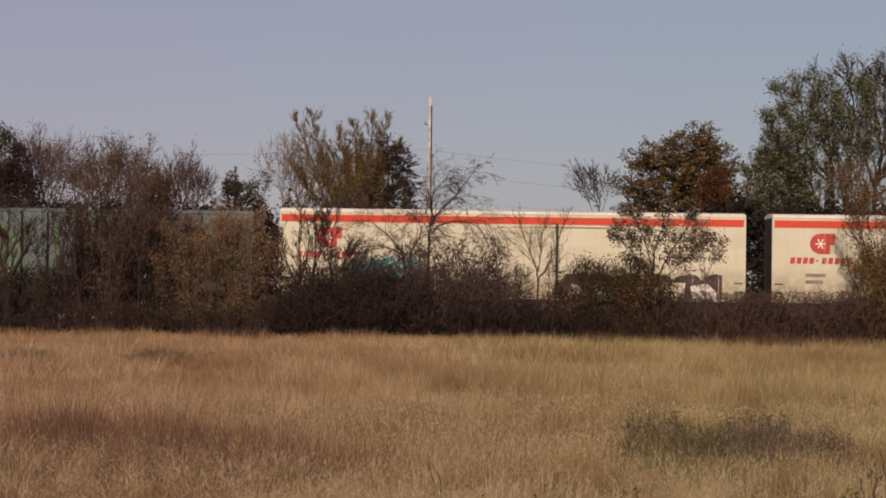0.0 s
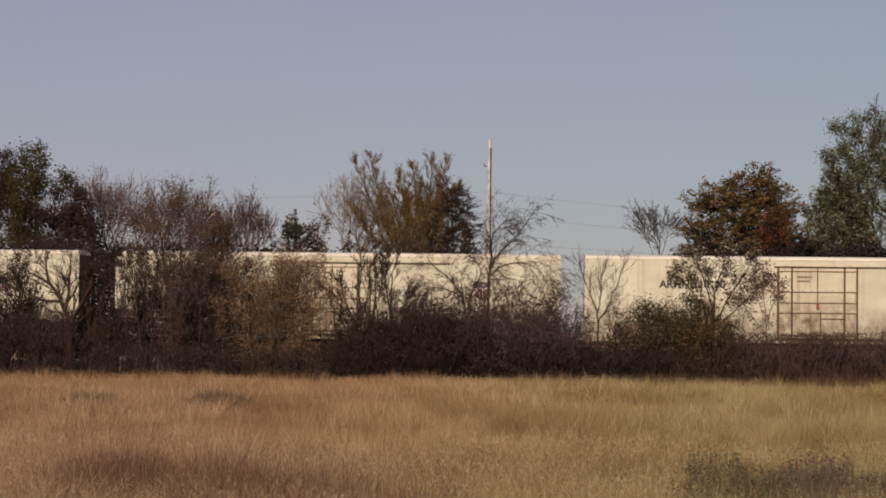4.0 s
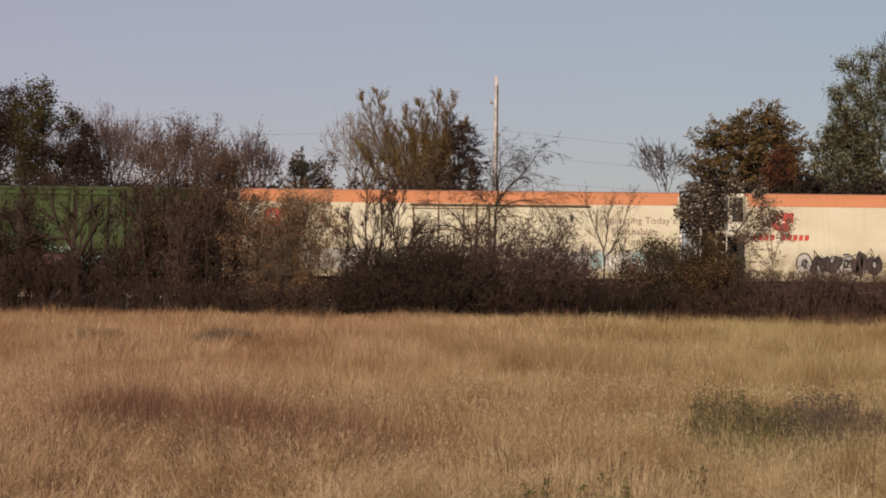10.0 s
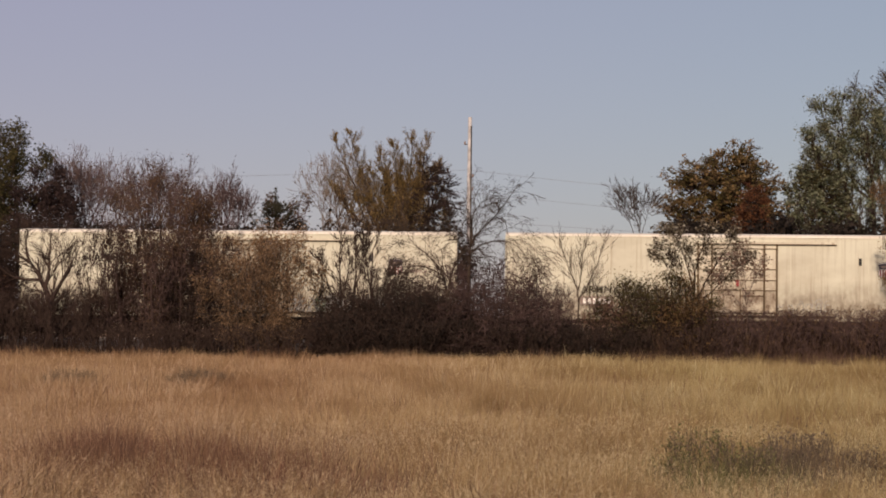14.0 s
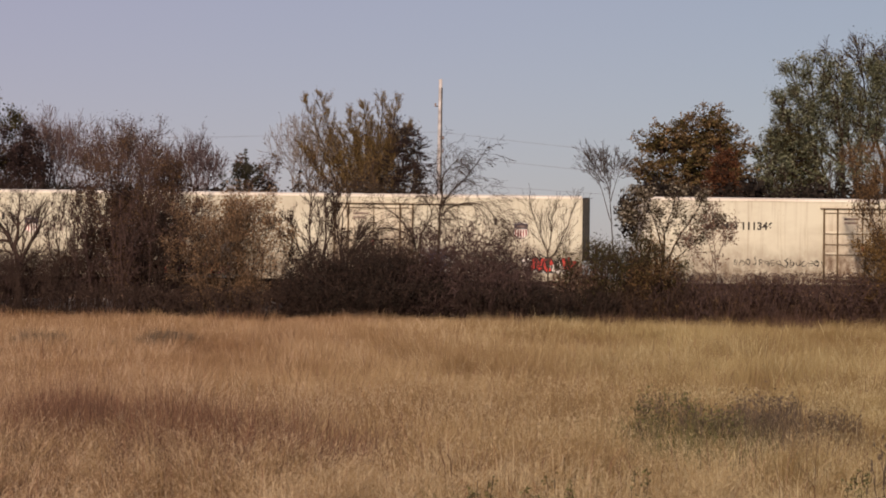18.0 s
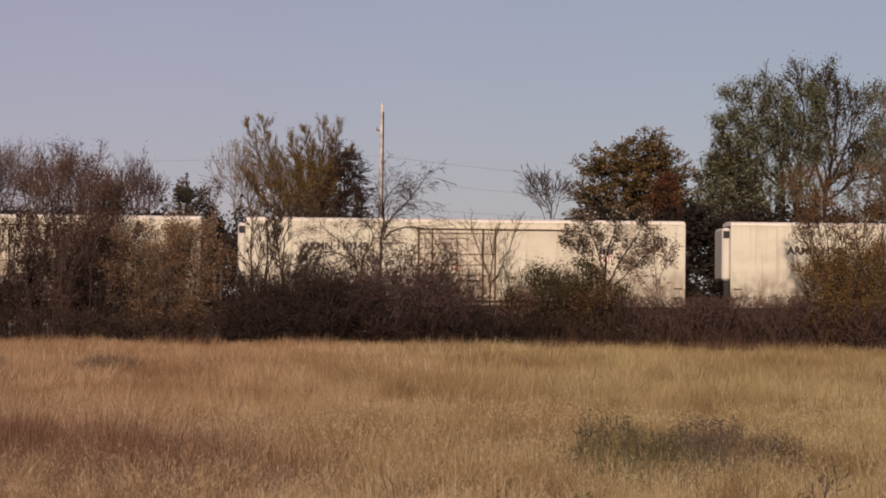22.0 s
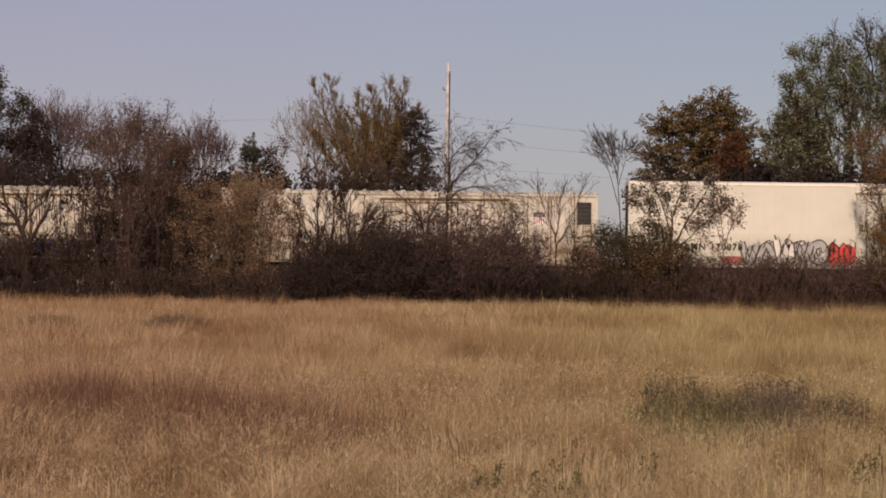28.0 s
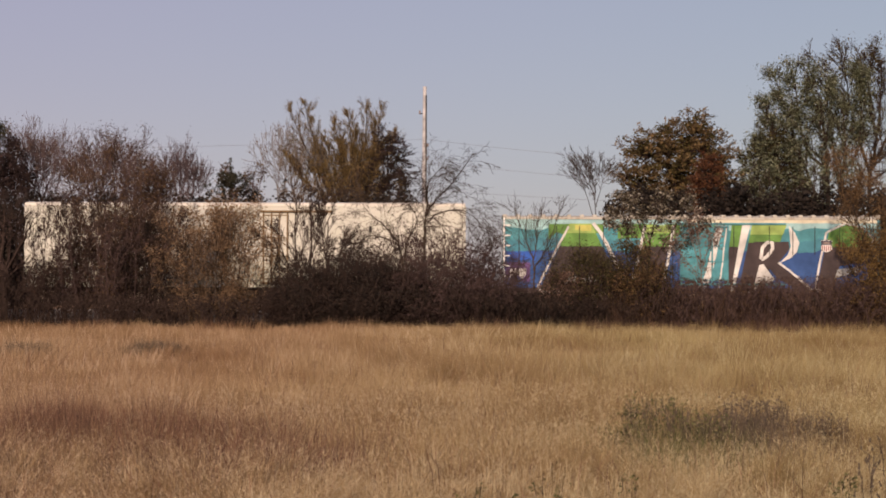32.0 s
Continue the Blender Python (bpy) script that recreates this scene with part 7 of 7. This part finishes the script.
            part("number_plate", boxes((-ARMN_L / 2 + 3.65, -ARMN_L / 2 + 5.3, -HALF - 0.016, -HALF - 0.008, 1.62, 2.08)), MARK_GREY, ob, "dark grey plate with pale figures")
            for k in range(6):
                part("figure_bar", boxes((-ARMN_L / 2 + 3.8 + 0.24 * k, -ARMN_L / 2 + 3.95 + 0.24 * k, -HALF - 0.022, -HALF - 0.017, 1.72, 1.98)), MARK_WHITE, ob)
    # red and brown boxcars
    h1 = ribbed_car(19.95, 5.02, RED_CAR, "bright red boxcar with white sprayed scrawls", step=1.25, door=(0.437, 0.575))
    place_car(h1, -127.30, -147.25)
    scrawl(h1, -1.15, 1.35, 3.75, 4.5, "white", 51, 0.075, 0.06)
    bars(h1, -1.15, -0.2, 3.1, 3.45, MARK_WHITE, 2, proud=0.06)
    spray_tag(h1, -3.2, -1.5, 1.1, 1.9, ("white", "grey"), 52, "umber")
    part("sprayed_patch", boxes((-1.15, -0.55, -HALF - 0.075, -HALF - 0.061, 1.15, 2.0)), SPRAY["white"], h1, "white sprayed patch")
    spray_tag(h1, 3.2, 7.6, 1.2, 2.0, ("grey", "mint", "grey"), 53, "grey")
    bars(h1, 6.0, 7.2, 3.0, 3.25, SPRAY["pink"], 2)
    spray_tag(h1, 8.6, 9.85, 2.3, 3.3, ("black",), 54, "cream")
    bars(h1, 9.3, 9.8, 1.2, 1.9, SPRAY["cream"], 2)
    spray_tag(h1, -8.5, -4.8, 1.1, 1.8, ("aqua", "white"), 55)
    i1 = ribbed_car(19.98, 4.73, BROWN_CAR, "dull brown-red boxcar with a green tag low on its side", step=1.0, door=(0.40, 0.48), roof=BROWN_CAR)
    place_car(i1, -149.5, -169.48)
    spray_tag(i1, -0.6, 1.5, 1.1, 2.4, ("emerald",), 56, "green")
    spray_tag(i1, 6.3, 9.7, 1.3, 2.2, ("mint", "grey"), 57, "white")
    text_part("lettering", "SSW", -8.45, 2.2, 0.26, SPRAY["cream"], i1, 1.0)
    for k in range(5):
        bars(i1, -8.45 + 0.27 * k, -8.27 + 0.27 * k, 1.84, 2.08, SPRAY["cream"])
    scrawl(i1, -9.45, -8.85, 3.55, 4.0, "white", 58)
    part("yellow_strip", boxes((-7.72, -7.65, -HALF - 0.095, -HALF - 0.081, 3.3, 3.95)), SPRAY["yellow"], i1)
    # two insulated cars with a broad orange stripe
    for n, (right, left) in enumerate(((-171.07, -192.70), (-196.0, -217.68))):
        o = smooth_reefer(21.65, 5.27, CREAM_CAR, "cream insulated refrigerator car with a broad faded orange stripe", (0.396, 0.573), 0.80, (ORANGE, 0.13, 0.56), True, RUST_GEAR)
        place_car(o, right, left)
        ex = 21.65 / 2
        part("end_box", boxes((ex + 0.03, ex + 0.45, -HALF + 0.12, HALF - 0.12, 3.9, 5.0), bevel=0.04), BLACK, o, "black box on the car's end")
        part("end_ladder", boxes((ex + 0.1, ex + 0.16, -HALF + 0.1, -HALF + 0.16, 1.0, 3.2), (ex + 1.05, ex + 1.12, -HALF + 0.1, -HALF + 0.16, 1.0, 3.5), (ex + 0.1, ex + 1.1, -HALF + 0.1, -HALF + 0.15, 1.35, 1.41), (ex + 0.1, ex + 1.1, -HALF + 0.1, -HALF + 0.15, 2.0, 2.05)), MARK_WHITE, o, "pale hand rails over the end platform")
        part("end_platform", boxes((ex, ex + 1.15, -HALF + 0.1, HALF - 0.1, 0.98, 1.06)), IRON, o)
        for at in (11.75, 12.37):
            part("lock_rod", boxes((-21.65 / 2 + at - 0.05, -21.65 / 2 + at + 0.05, -HALF - 0.15, -HALF - 0.06, 1.2, 4.6)), ROD_BROWN, o, "dark lock rod")
        red_mark(o, -21.65 / 2 + 1.85, 3.82, 0.95)
        if n:
            for words, back, z in (("Protecting Today's", 3.85, 3.68), ("Perishables", 3.29, 3.13), ("For Tomorrow", 3.6, 2.64)):
                text_part("slogan", words, 21.65 / 2 - back, z, 0.33, MARK_GREY, o, 1.06, "dark grey slogan", 0.004)
            spray_tag(o, 21.65 / 2 - 5.6, 21.65 / 2 - 0.3, 1.3, 2.4, ("grey", "white", "aqua"), 60, "grey")
            spray_tag(o, -21.65 / 2 + 3.2, -21.65 / 2 + 6.6, 1.2, 2.5, ("grey", "white"), 59, "grey")
            spray_tag(o, -21.65 / 2 + 6.8, -21.65 / 2 + 9.4, 1.2, 2.5, ("mint", "grey"), 61)
            spray_tag(o, -21.65 / 2 + 9.6, -21.65 / 2 + 12.6, 1.2, 2.0, ("grey", "white"), 62, "grey")
        else:
            spray_tag(o, -21.65 / 2 + 2.5, -21.65 / 2 + 6.6, 1.2, 2.4, ("grey", "umber", "grey"), 63)
            scrawl(o, 1.5, 3.2, 1.4, 2.2, "black", 64)
    # the green boxcar
    g = ribbed_car(16.96, 5.29, GREEN_CAR, "dark green ribbed boxcar with pink and teal graffiti along its sill", step=0.83, door=(0.41, 0.59), gear=GREEN_CAR)
    place_car(g, -219.16, -236.12)
    spray_tag(g, -3.6, -1.7, 1.1, 2.3, ("white", "aqua"), 71)
    part("sprayed_panel", boxes((-1.5, 1.5, -HALF - 0.078, -HALF - 0.062, 1.3, 1.85)), SPRAY["pink"], g, "flat pink sprayed panel")
    scrawl(g, -1.3, 1.4, 1.4, 1.75, "white", 72, 0.06, 0.07)
    scrawl(g, -1.4, 1.6, 1.95, 2.3, "aqua", 172, 0.06, 0.06)
    spray_tag(g, 1.8, 5.6, 1.1, 1.9, ("aqua", "teal"), 73)
    spray_tag(g, 5.7, 7.6, 1.1, 2.0, ("teal", "aqua", "pink"), 74)
    spray_tag(g, -8.0, -4.0, 1.1, 1.7, ("moss", "grey"), 75)
    bars(g, 0.55, 1.35, 3.1, 3.4, MARK_WHITE, 2)
    scrawl(g, -7.0, -6.1, 3.0, 4.1, "white", 76, 0.09)
    # the long insulated car with an orange stripe, and a long white one
    z2 = smooth_reefer(23.8, 5.21, CREAM_CAR, "long cream refrigerator car with a broad pale orange stripe", (0.44, 0.58), 0.70, (ORANGE, 0.13, 0.54), True, WHITE_CAR)
    place_car(z2, -502.74, -526.54)
    red_mark(z2, -23.8 / 2 + 2.1, 3.67)
    text_part("lettering", "CRYX", -23.8 / 2 + 1.6, 2.16, 0.28, MARK_GREY, z2, 1.1)
    bars(z2, -23.8 / 2 + 0.8, -23.8 / 2 + 3.0, 2.58, 2.63, MARK_GREY)
    bars(z2, -23.8 / 2 + 11.4, -23.8 / 2 + 13.0, 3.95, 4.12, MARK_RED)
    spray_tag(z2, -23.8 / 2 + 7.2, -23.8 / 2 + 9.8, 1.1, 2.0, ("white",), 81)
    aa = smooth_reefer(24.5, 5.21, WHITE_CLEAN, "extra long white refrigerator car with grey, red and pink graffiti", (0.4535, 0.608), 0.774, gear=WHITE_CLEAN)
    place_car(aa, -529.45, -553.95)
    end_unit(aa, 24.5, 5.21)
    shield(aa, -24.5 / 2 + 21.0, 3.5)
    text_part("slogan", "BUILDING", -24.5 / 2 + 21.55, 3.5, 0.2, MARK_GREY, aa)
    text_part("slogan", "AMERICA", -24.5 / 2 + 21.55, 3.2, 0.2, MARK_GREY, aa)
    x = -24.5 / 2
    part("lock_rod", boxes((x + 14.75, x + 14.87, -HALF - 0.16, -HALF - 0.1, 1.1, 4.85)), IRON, aa, "dark lock rod")
    for at in (11.57, 12.93, 14.14):
        part("lock_rod", boxes((x + at + 0.04, x + at + 0.065, -HALF - 0.135, -HALF - 0.06, 1.3, 4.7)), ROD_BROWN, aa)
    # shadow line of the head track, put in as a dark strip
    part("track_lip", boxes((x + 11.1, x + 18.95, -HALF - 0.125, -HALF, 4.61, 4.65)), ROD_BROWN, aa)
    part("vent_frame", boxes((x + 18.4, x + 19.0, -HALF - 0.02, -HALF, 3.7, 4.18)), MARK_GREY, aa)
    text_part("lettering", "ARMN 170078", x + 2.37, 1.8, 0.31, MARK_BLACK, aa, 1.25, bold=0.018)
    spray_tag(aa, x + 5.5, x + 9.7, 1.05, 2.45, ("grey", "aqua", "white", "grey"), 83, "umber")
    spray_tag(aa, x + 9.6, x + 11.05, 1.05, 2.3, ("red", "plum"), 84)
    part("sprayed_patch", boxes((x + 4.55, x + 5.55, -HALF - 0.012, -HALF - 0.007, 1.1, 1.5)), SPRAY["rose"], aa, "dull red sprayed patch")
    spray_tag(aa, x + 15.0, x + 20.0, 1.15, 2.6, ("pink", "pink", "rose", "pink", "cream"), 82, "plum")
    spray_tag(aa, x + 15.2, x + 19.0, 0.97, 1.25, ("aqua", "teal"), 85, "teal", proud=0.02)
    # older ribbed refrigerator cars with ridged roofs
    old = "dirty white ribbed refrigerator car"
    L = 18.4
    bb = ribbed_car(L, 4.55, WHITE_OLD, old + " with a ridged roof and rust streaks", "refrigerator_car", 1.1, (0.428, 0.615), 0.07, 0.05, WHITE_OLD, True, True, TAN_DOOR, 3, True)
    cc = copy_thing(bb, pose(0, 0, 0))
    dd = copy_thing(bb, pose(0, 0, 0))
    place_car(bb, -555.54, -573.99)
    place_car(cc, -576.4, -594.66)
    place_car(dd, -596.85, -615.44)
    shield(bb, -L / 2 + 15.6, 3.25, 0.6)
    spray_tag(bb, -L / 2 + 8.3, -L / 2 + 10.6, 2.3, 3.0, ("grey", "white"), 91, "grey", proud=0.1)
    shield(cc, -L / 2 + 15.6, 3.35, 0.6)
    tagged(cc, old + " with blue and pink graffiti")
    spray_tag(cc, -L / 2 + 11.6, -L / 2 + 15.5, 1.1, 1.9, ("aqua", "blue", "white"), 92)
    spray_tag(cc, -L / 2 + 15.8, -L / 2 + 17.6, 1.1, 2.2, ("pink", "red"), 93)
    tagged(dd, old + " with teal and purple panels")
    for x0, x1 in ((-1.8, 1.2), (1.65, 2.3)):
        bm = bmesh.new()
        rng = random.Random(5)
        lo = [bm.verts.new((x0 + (x1 - x0) * k / 8, -HALF - 0.085, 3.2 + rng.uniform(-0.2, 0.15))) for k in range(9)]
        hi = [bm.verts.new((x0 + (x1 - x0) * k / 8, -HALF - 0.085, 4.1)) for k in range(9)]
        for k in range(8):
            bm.faces.new((lo[k], lo[k + 1], hi[k + 1], hi[k]))
        part("teal_panel", bm, SPRAY["teal"], dd, "teal painted panel")
    scrawl(dd, -1.6, 1.0, 3.35, 3.9, "aqua", 94)
    part("purple_panel", boxes((L / 2 - 3.7, L / 2 - 1.7, -HALF - 0.075, -HALF - 0.055, 2.4, 3.6)), SPRAY["plum"], dd, "dull purple painted panel")
    scrawl(dd, L / 2 - 3.5, L / 2 - 1.9, 2.7, 3.1, "white", 95)
    for ob, x, z, number in ((bb, 2.8, 2.1, "725138"), (cc, 2.0, 2.0, "765116")):
        text_part("lettering", "ARMN", -L / 2 + x, z, 0.36, MARK_BLACK, ob, 1.25)
        text_part("lettering", number, -L / 2 + x - 0.1, z - 0.52, 0.36, MARK_BLACK, ob, 1.15)
        bars(ob, -L / 2 + x - 0.1, -L / 2 + x + 0.7, z + 0.75, z + 1.0, MARK_GREY, 2)
    spray_tag(dd, -L / 2 + 11.5, -L / 2 + 15.0, 1.15, 2.5, ("grey", "aqua", "white"), 96)
    text_part("lettering", "ARMN", -L / 2 + 1.7, 2.45, 0.36, MARK_BLACK, dd, 1.25)
    text_part("lettering", "92399", -L / 2 + 1.6, 1.9, 0.36, MARK_BLACK, dd, 1.3)
    # the car that is painted all over
    ee = ribbed_car(18.43, 4.55, SPRAY["sea"], "refrigerator car under all-over green and blue graffiti", "refrigerator_car", 0.92, (0.47, 0.60), 0.05, 0.03, WHITE_OLD, True, False, SPRAY["sea"], 3)
    place_car(ee, -617.40, -635.83)
    mural(ee, 18.43)
    ff = smooth_reefer(21.65, 5.17, WHITE_CLEAN, "plain long white refrigerator car with a narrow door", (0.54, 0.60), 0.70)
    place_car(ff, -637.76, -659.40)


def mural(root, length):
    """Sprayed bands from aqua down to blue, and great letters, lime above and dark below, edged in white."""
    rng = random.Random(7)
    y = -HALF - 0.034
    L2 = -length / 2
    part("skirt", boxes((L2 + 0.3, -L2 - 0.3, -HALF - 0.03, -HALF + 0.05, 0.72, 0.95)), SPRAY["umber"], root, "dark painted lower sill")

    def field(x0, x1, z0, z1, c, d, rag=0.12):
        """A band of one colour with a soft, uneven lower edge."""
        bm = bmesh.new()
        n = max(4, int((x1 - x0) / 0.35))
        lo = [bm.verts.new((L2 + x0 + (x1 - x0) * k / n, y - d, z0 + rng.uniform(-rag, rag))) for k in range(n + 1)]
        hi = [bm.verts.new((L2 + x0 + (x1 - x0) * k / n, y - d, z1)) for k in range(n + 1)]
        for k in range(n):
            bm.faces.new((lo[k], lo[k + 1], hi[k + 1], hi[k]))
        part("sprayed_band", bm, SPRAY[c], root, c + " sprayed band")

    def shape(pts, c, d):
        bm = bmesh.new()
        bm.faces.new([bm.verts.new((L2 + u, y - d, z)) for u, z in pts])
        part("letter_panel", bm, SPRAY[c], root, c + " sprayed letter")

    def edge(pts, w, d, c="white"):
        fine = [pts[0]]
        for p, q in zip(pts, pts[1:]):
            fine += [(p[0] + (q[0] - p[0]) * k / 4, p[1] + (q[1] - p[1]) * k / 4) for k in range(1, 5)]
        bm = bmesh.new()
        ribbon(bm, [(L2 + u + rng.uniform(-0.015, 0.015), z) for u, z in fine], w, y - d)
        part("letter_edge", bm, SPRAY[c], root, c + " sprayed edge")

    def slice_of(x_lo, x_hi, lo, hi, top_c, mid_c, d, cut=3.0, crest=3.65):
        """A letter's body between two slanting sides, lime at the crest, green, then dark."""
        def at(z):
            f = (z - lo) / (hi - lo)
            return x_lo[0] + (x_hi[0] - x_lo[0]) * f, x_lo[1] + (x_hi[1] - x_lo[1]) * f
        for za, zb, c in ((lo, cut, "umber"), (cut, crest, mid_c), (crest, hi, top_c)):
            (a, b), (e, g) = at(za), at(zb)
            shape([(a, za), (b, za), (g, zb), (e, zb)], c, d)
    field(0.05, length - 0.05, 0.95, 4.32, "blue", 0.0, 0.0)
    field(0.05, length - 0.05, 2.75, 4.32, "teal", 0.003)
    field(0.05, length - 0.05, 3.35, 4.32, "sea", 0.005, 0.18)
    field(0.05, length - 0.05, 3.85, 4.32, "aqua", 0.007, 0.1)
    field(0.1, 1.3, 1.4, 2.2, "purple", 0.009, 0.2)
    field(0.3, 1.1, 1.5, 1.9, "white", 0.011, 0.15)
    field(0.2, 1.6, 2.35, 2.75, "cobalt", 0.009, 0.1)
    for u0, u1 in ((2.2, 4.9), (5.6, 7.4), (7.9, 9.6)):
        field(u0, u1, 3.5, 4.1, "green", 0.010, 0.2)
    field(9.0, length - 0.1, 4.16, 4.36, "cream", 0.012, 0.03)
    # first letter: a broad wedge, its foot turned out
    slice_of((1.75, 5.9), (3.25, 4.3), 0.8, 4.12, "lime", "green", 0.020)
    field(3.5, 4.3, 3.75, 4.05, "yellow", 0.024, 0.08)
    edge([(2.95, 0.72), (1.95, 0.72), (1.66, 0.98), (2.4, 2.5), (3.2, 3.98)], 0.10, 0.028)
    edge([(4.4, 4.15), (4.8, 3.6), (5.2, 2.85), (5.9, 1.3)], 0.17, 0.028)
    shape([(3.0, 1.15), (4.6, 1.3), (4.3, 1.6), (3.2, 1.5)], "grey", 0.026)
    # second and third: slanting bars
    slice_of((6.2, 7.7), (7.0, 8.3), 0.8, 4.05, "lime", "green", 0.020)
    edge([(6.15, 0.8), (6.6, 2.4), (6.95, 4.05)], 0.14, 0.028)
    edge([(7.75, 0.8), (8.1, 2.4), (8.35, 4.05)], 0.14, 0.028)
    slice_of((8.9, 9.9), (9.4, 10.4), 0.8, 4.05, "green", "green", 0.020)
    edge([(9.7, 0.9), (10.1, 1.7), (10.35, 2.9), (10.6, 3.95)], 0.32, 0.028)
    edge([(10.55, 0.9), (10.75, 2.2), (10.95, 3.95)], 0.07, 0.028)
    slice_of((10.8, 11.2), (11.2, 11.75), 0.8, 4.05, "green", "green", 0.020)
    shape([(11.15, 0.8), (11.30, 0.8), (12.12, 4.08), (11.72, 4.08)], "white", 0.028)
    # the fourth letter: a loop with a kicked-out leg
    slice_of((11.5, 12.6), (12.2, 13.9), 0.72, 4.08, "lime", "green", 0.022, 3.2, 3.6)
    shape([(12.3, 3.25), (14.0, 3.25), (14.05, 2.9), (13.4, 2.1), (12.3, 1.6)], "umber", 0.0235)
    shape([(12.7, 2.35), (13.5, 2.15), (15.2, 0.85), (14.6, 0.75), (13.4, 1.5)], "umber", 0.0245)
    shape([(14.0, 4.05), (14.3, 3.7), (14.52, 3.2), (14.4, 2.75), (14.1, 2.45), (13.55, 2.2), (13.95, 2.6), (14.1, 3.0), (14.05, 3.5)], "white", 0.028)
    edge([(13.5, 2.22), (14.2, 1.7), (15.25, 0.8)], 0.10, 0.029)
    edge([(11.25, 0.85), (11.75, 0.68), (12.15, 0.72)], 0.12, 0.029)
    edge([(12.65, 2.4), (12.7, 2.95), (12.95, 3.22), (13.2, 3.2), (13.2, 2.9), (12.95, 2.55), (12.65, 2.35)], 0.16, 0.030)
    shape([(12.55, 2.1), (12.75, 2.15), (13.3, 1.4), (12.8, 1.1), (12.2, 0.75), (12.4, 1.5)], "white", 0.028)
    shape([(12.6, 1.1), (12.8, 1.6), (12.95, 1.15)], "grey", 0.031)
    # the last letter
    slice_of((15.3, 16.2), (16.0, 16.9), 0.72, 3.85, "green", "green", 0.022)
    shape([(16.0, 3.0), (17.9, 3.0), (18.1, 3.35), (17.6, 3.9), (16.9, 4.12), (16.1, 3.8)], "green", 0.0235)
    shape([(16.2, 2.0), (17.7, 2.3), (18.05, 3.0), (16.0, 3.0)], "umber", 0.0245)
    shape([(16.25, 1.45), (17.3, 1.75), (17.5, 2.05), (16.4, 1.9)], "grey", 0.027)
    edge([(15.8, 0.68), (15.3, 0.95), (15.55, 2.3), (15.85, 3.7), (16.7, 4.15)], 0.10, 0.028)
    edge([(16.7, 4.15), (17.6, 4.0), (18.15, 3.4), (18.0, 2.9)], 0.07, 0.028)
    for u in (0.75, 2.6, 3.72, 4.9, 6.05, 8.3, 11.3, 13.05, 14.2, 15.28, 16.5):
        part("seam_line", boxes((L2 + u - 0.02, L2 + u + 0.02, y - 0.036, y - 0.033, 1.2 if u < 9 else 2.6, 4.0)), BLACK, root)
    for z0 in (1.0, 1.5, 2.0, 2.5, 3.0, 3.5, 4.0):
        part("ladder_rung", boxes((L2 - 0.03, L2 + 0.32, -HALF - 0.1, -HALF - 0.06, z0, z0 + 0.06)), MARK_WHITE, root)
    part("ladder_rail", boxes((L2 - 0.03, L2 + 0.05, -HALF - 0.1, -HALF - 0.05, 0.9, 4.4)), MARK_WHITE, root)
    shield(root, L2 + 15.85, 3.05, 0.55, 0.06)



build_train()


# ---- the train: every car rolls along the track, and its wheels turn while it passes ----
def motions():
    for ob, x0 in CARS:
        walk(ob, [(t, pose(x0 + gone(t), TRACK_Y, RAIL_Z)) for t in [2 * k for k in range(17)]])
        near = [k for k in range(0, 961) if abs(x0 + gone(k / 30)) < 36]
        if not near:
            continue
        for w in [o for o in ob.children_recursive if o.name.startswith("wheelset")]:
            c = w.matrix_local.translation.copy()
            first, last = near[0], near[-1]
            keys = ([0] if first > 0 else []) + near + ([960] if last < 960 else [])
            rows = []
            for k in keys:
                a = math.degrees(gone(min(max(k, first), last) / 30) / 0.5)
                rows.append((k / 30, Matrix.Translation(c) @ pose(0, 0, 0, 0, a % 360, 0)))
            walk(w, rows)


motions()
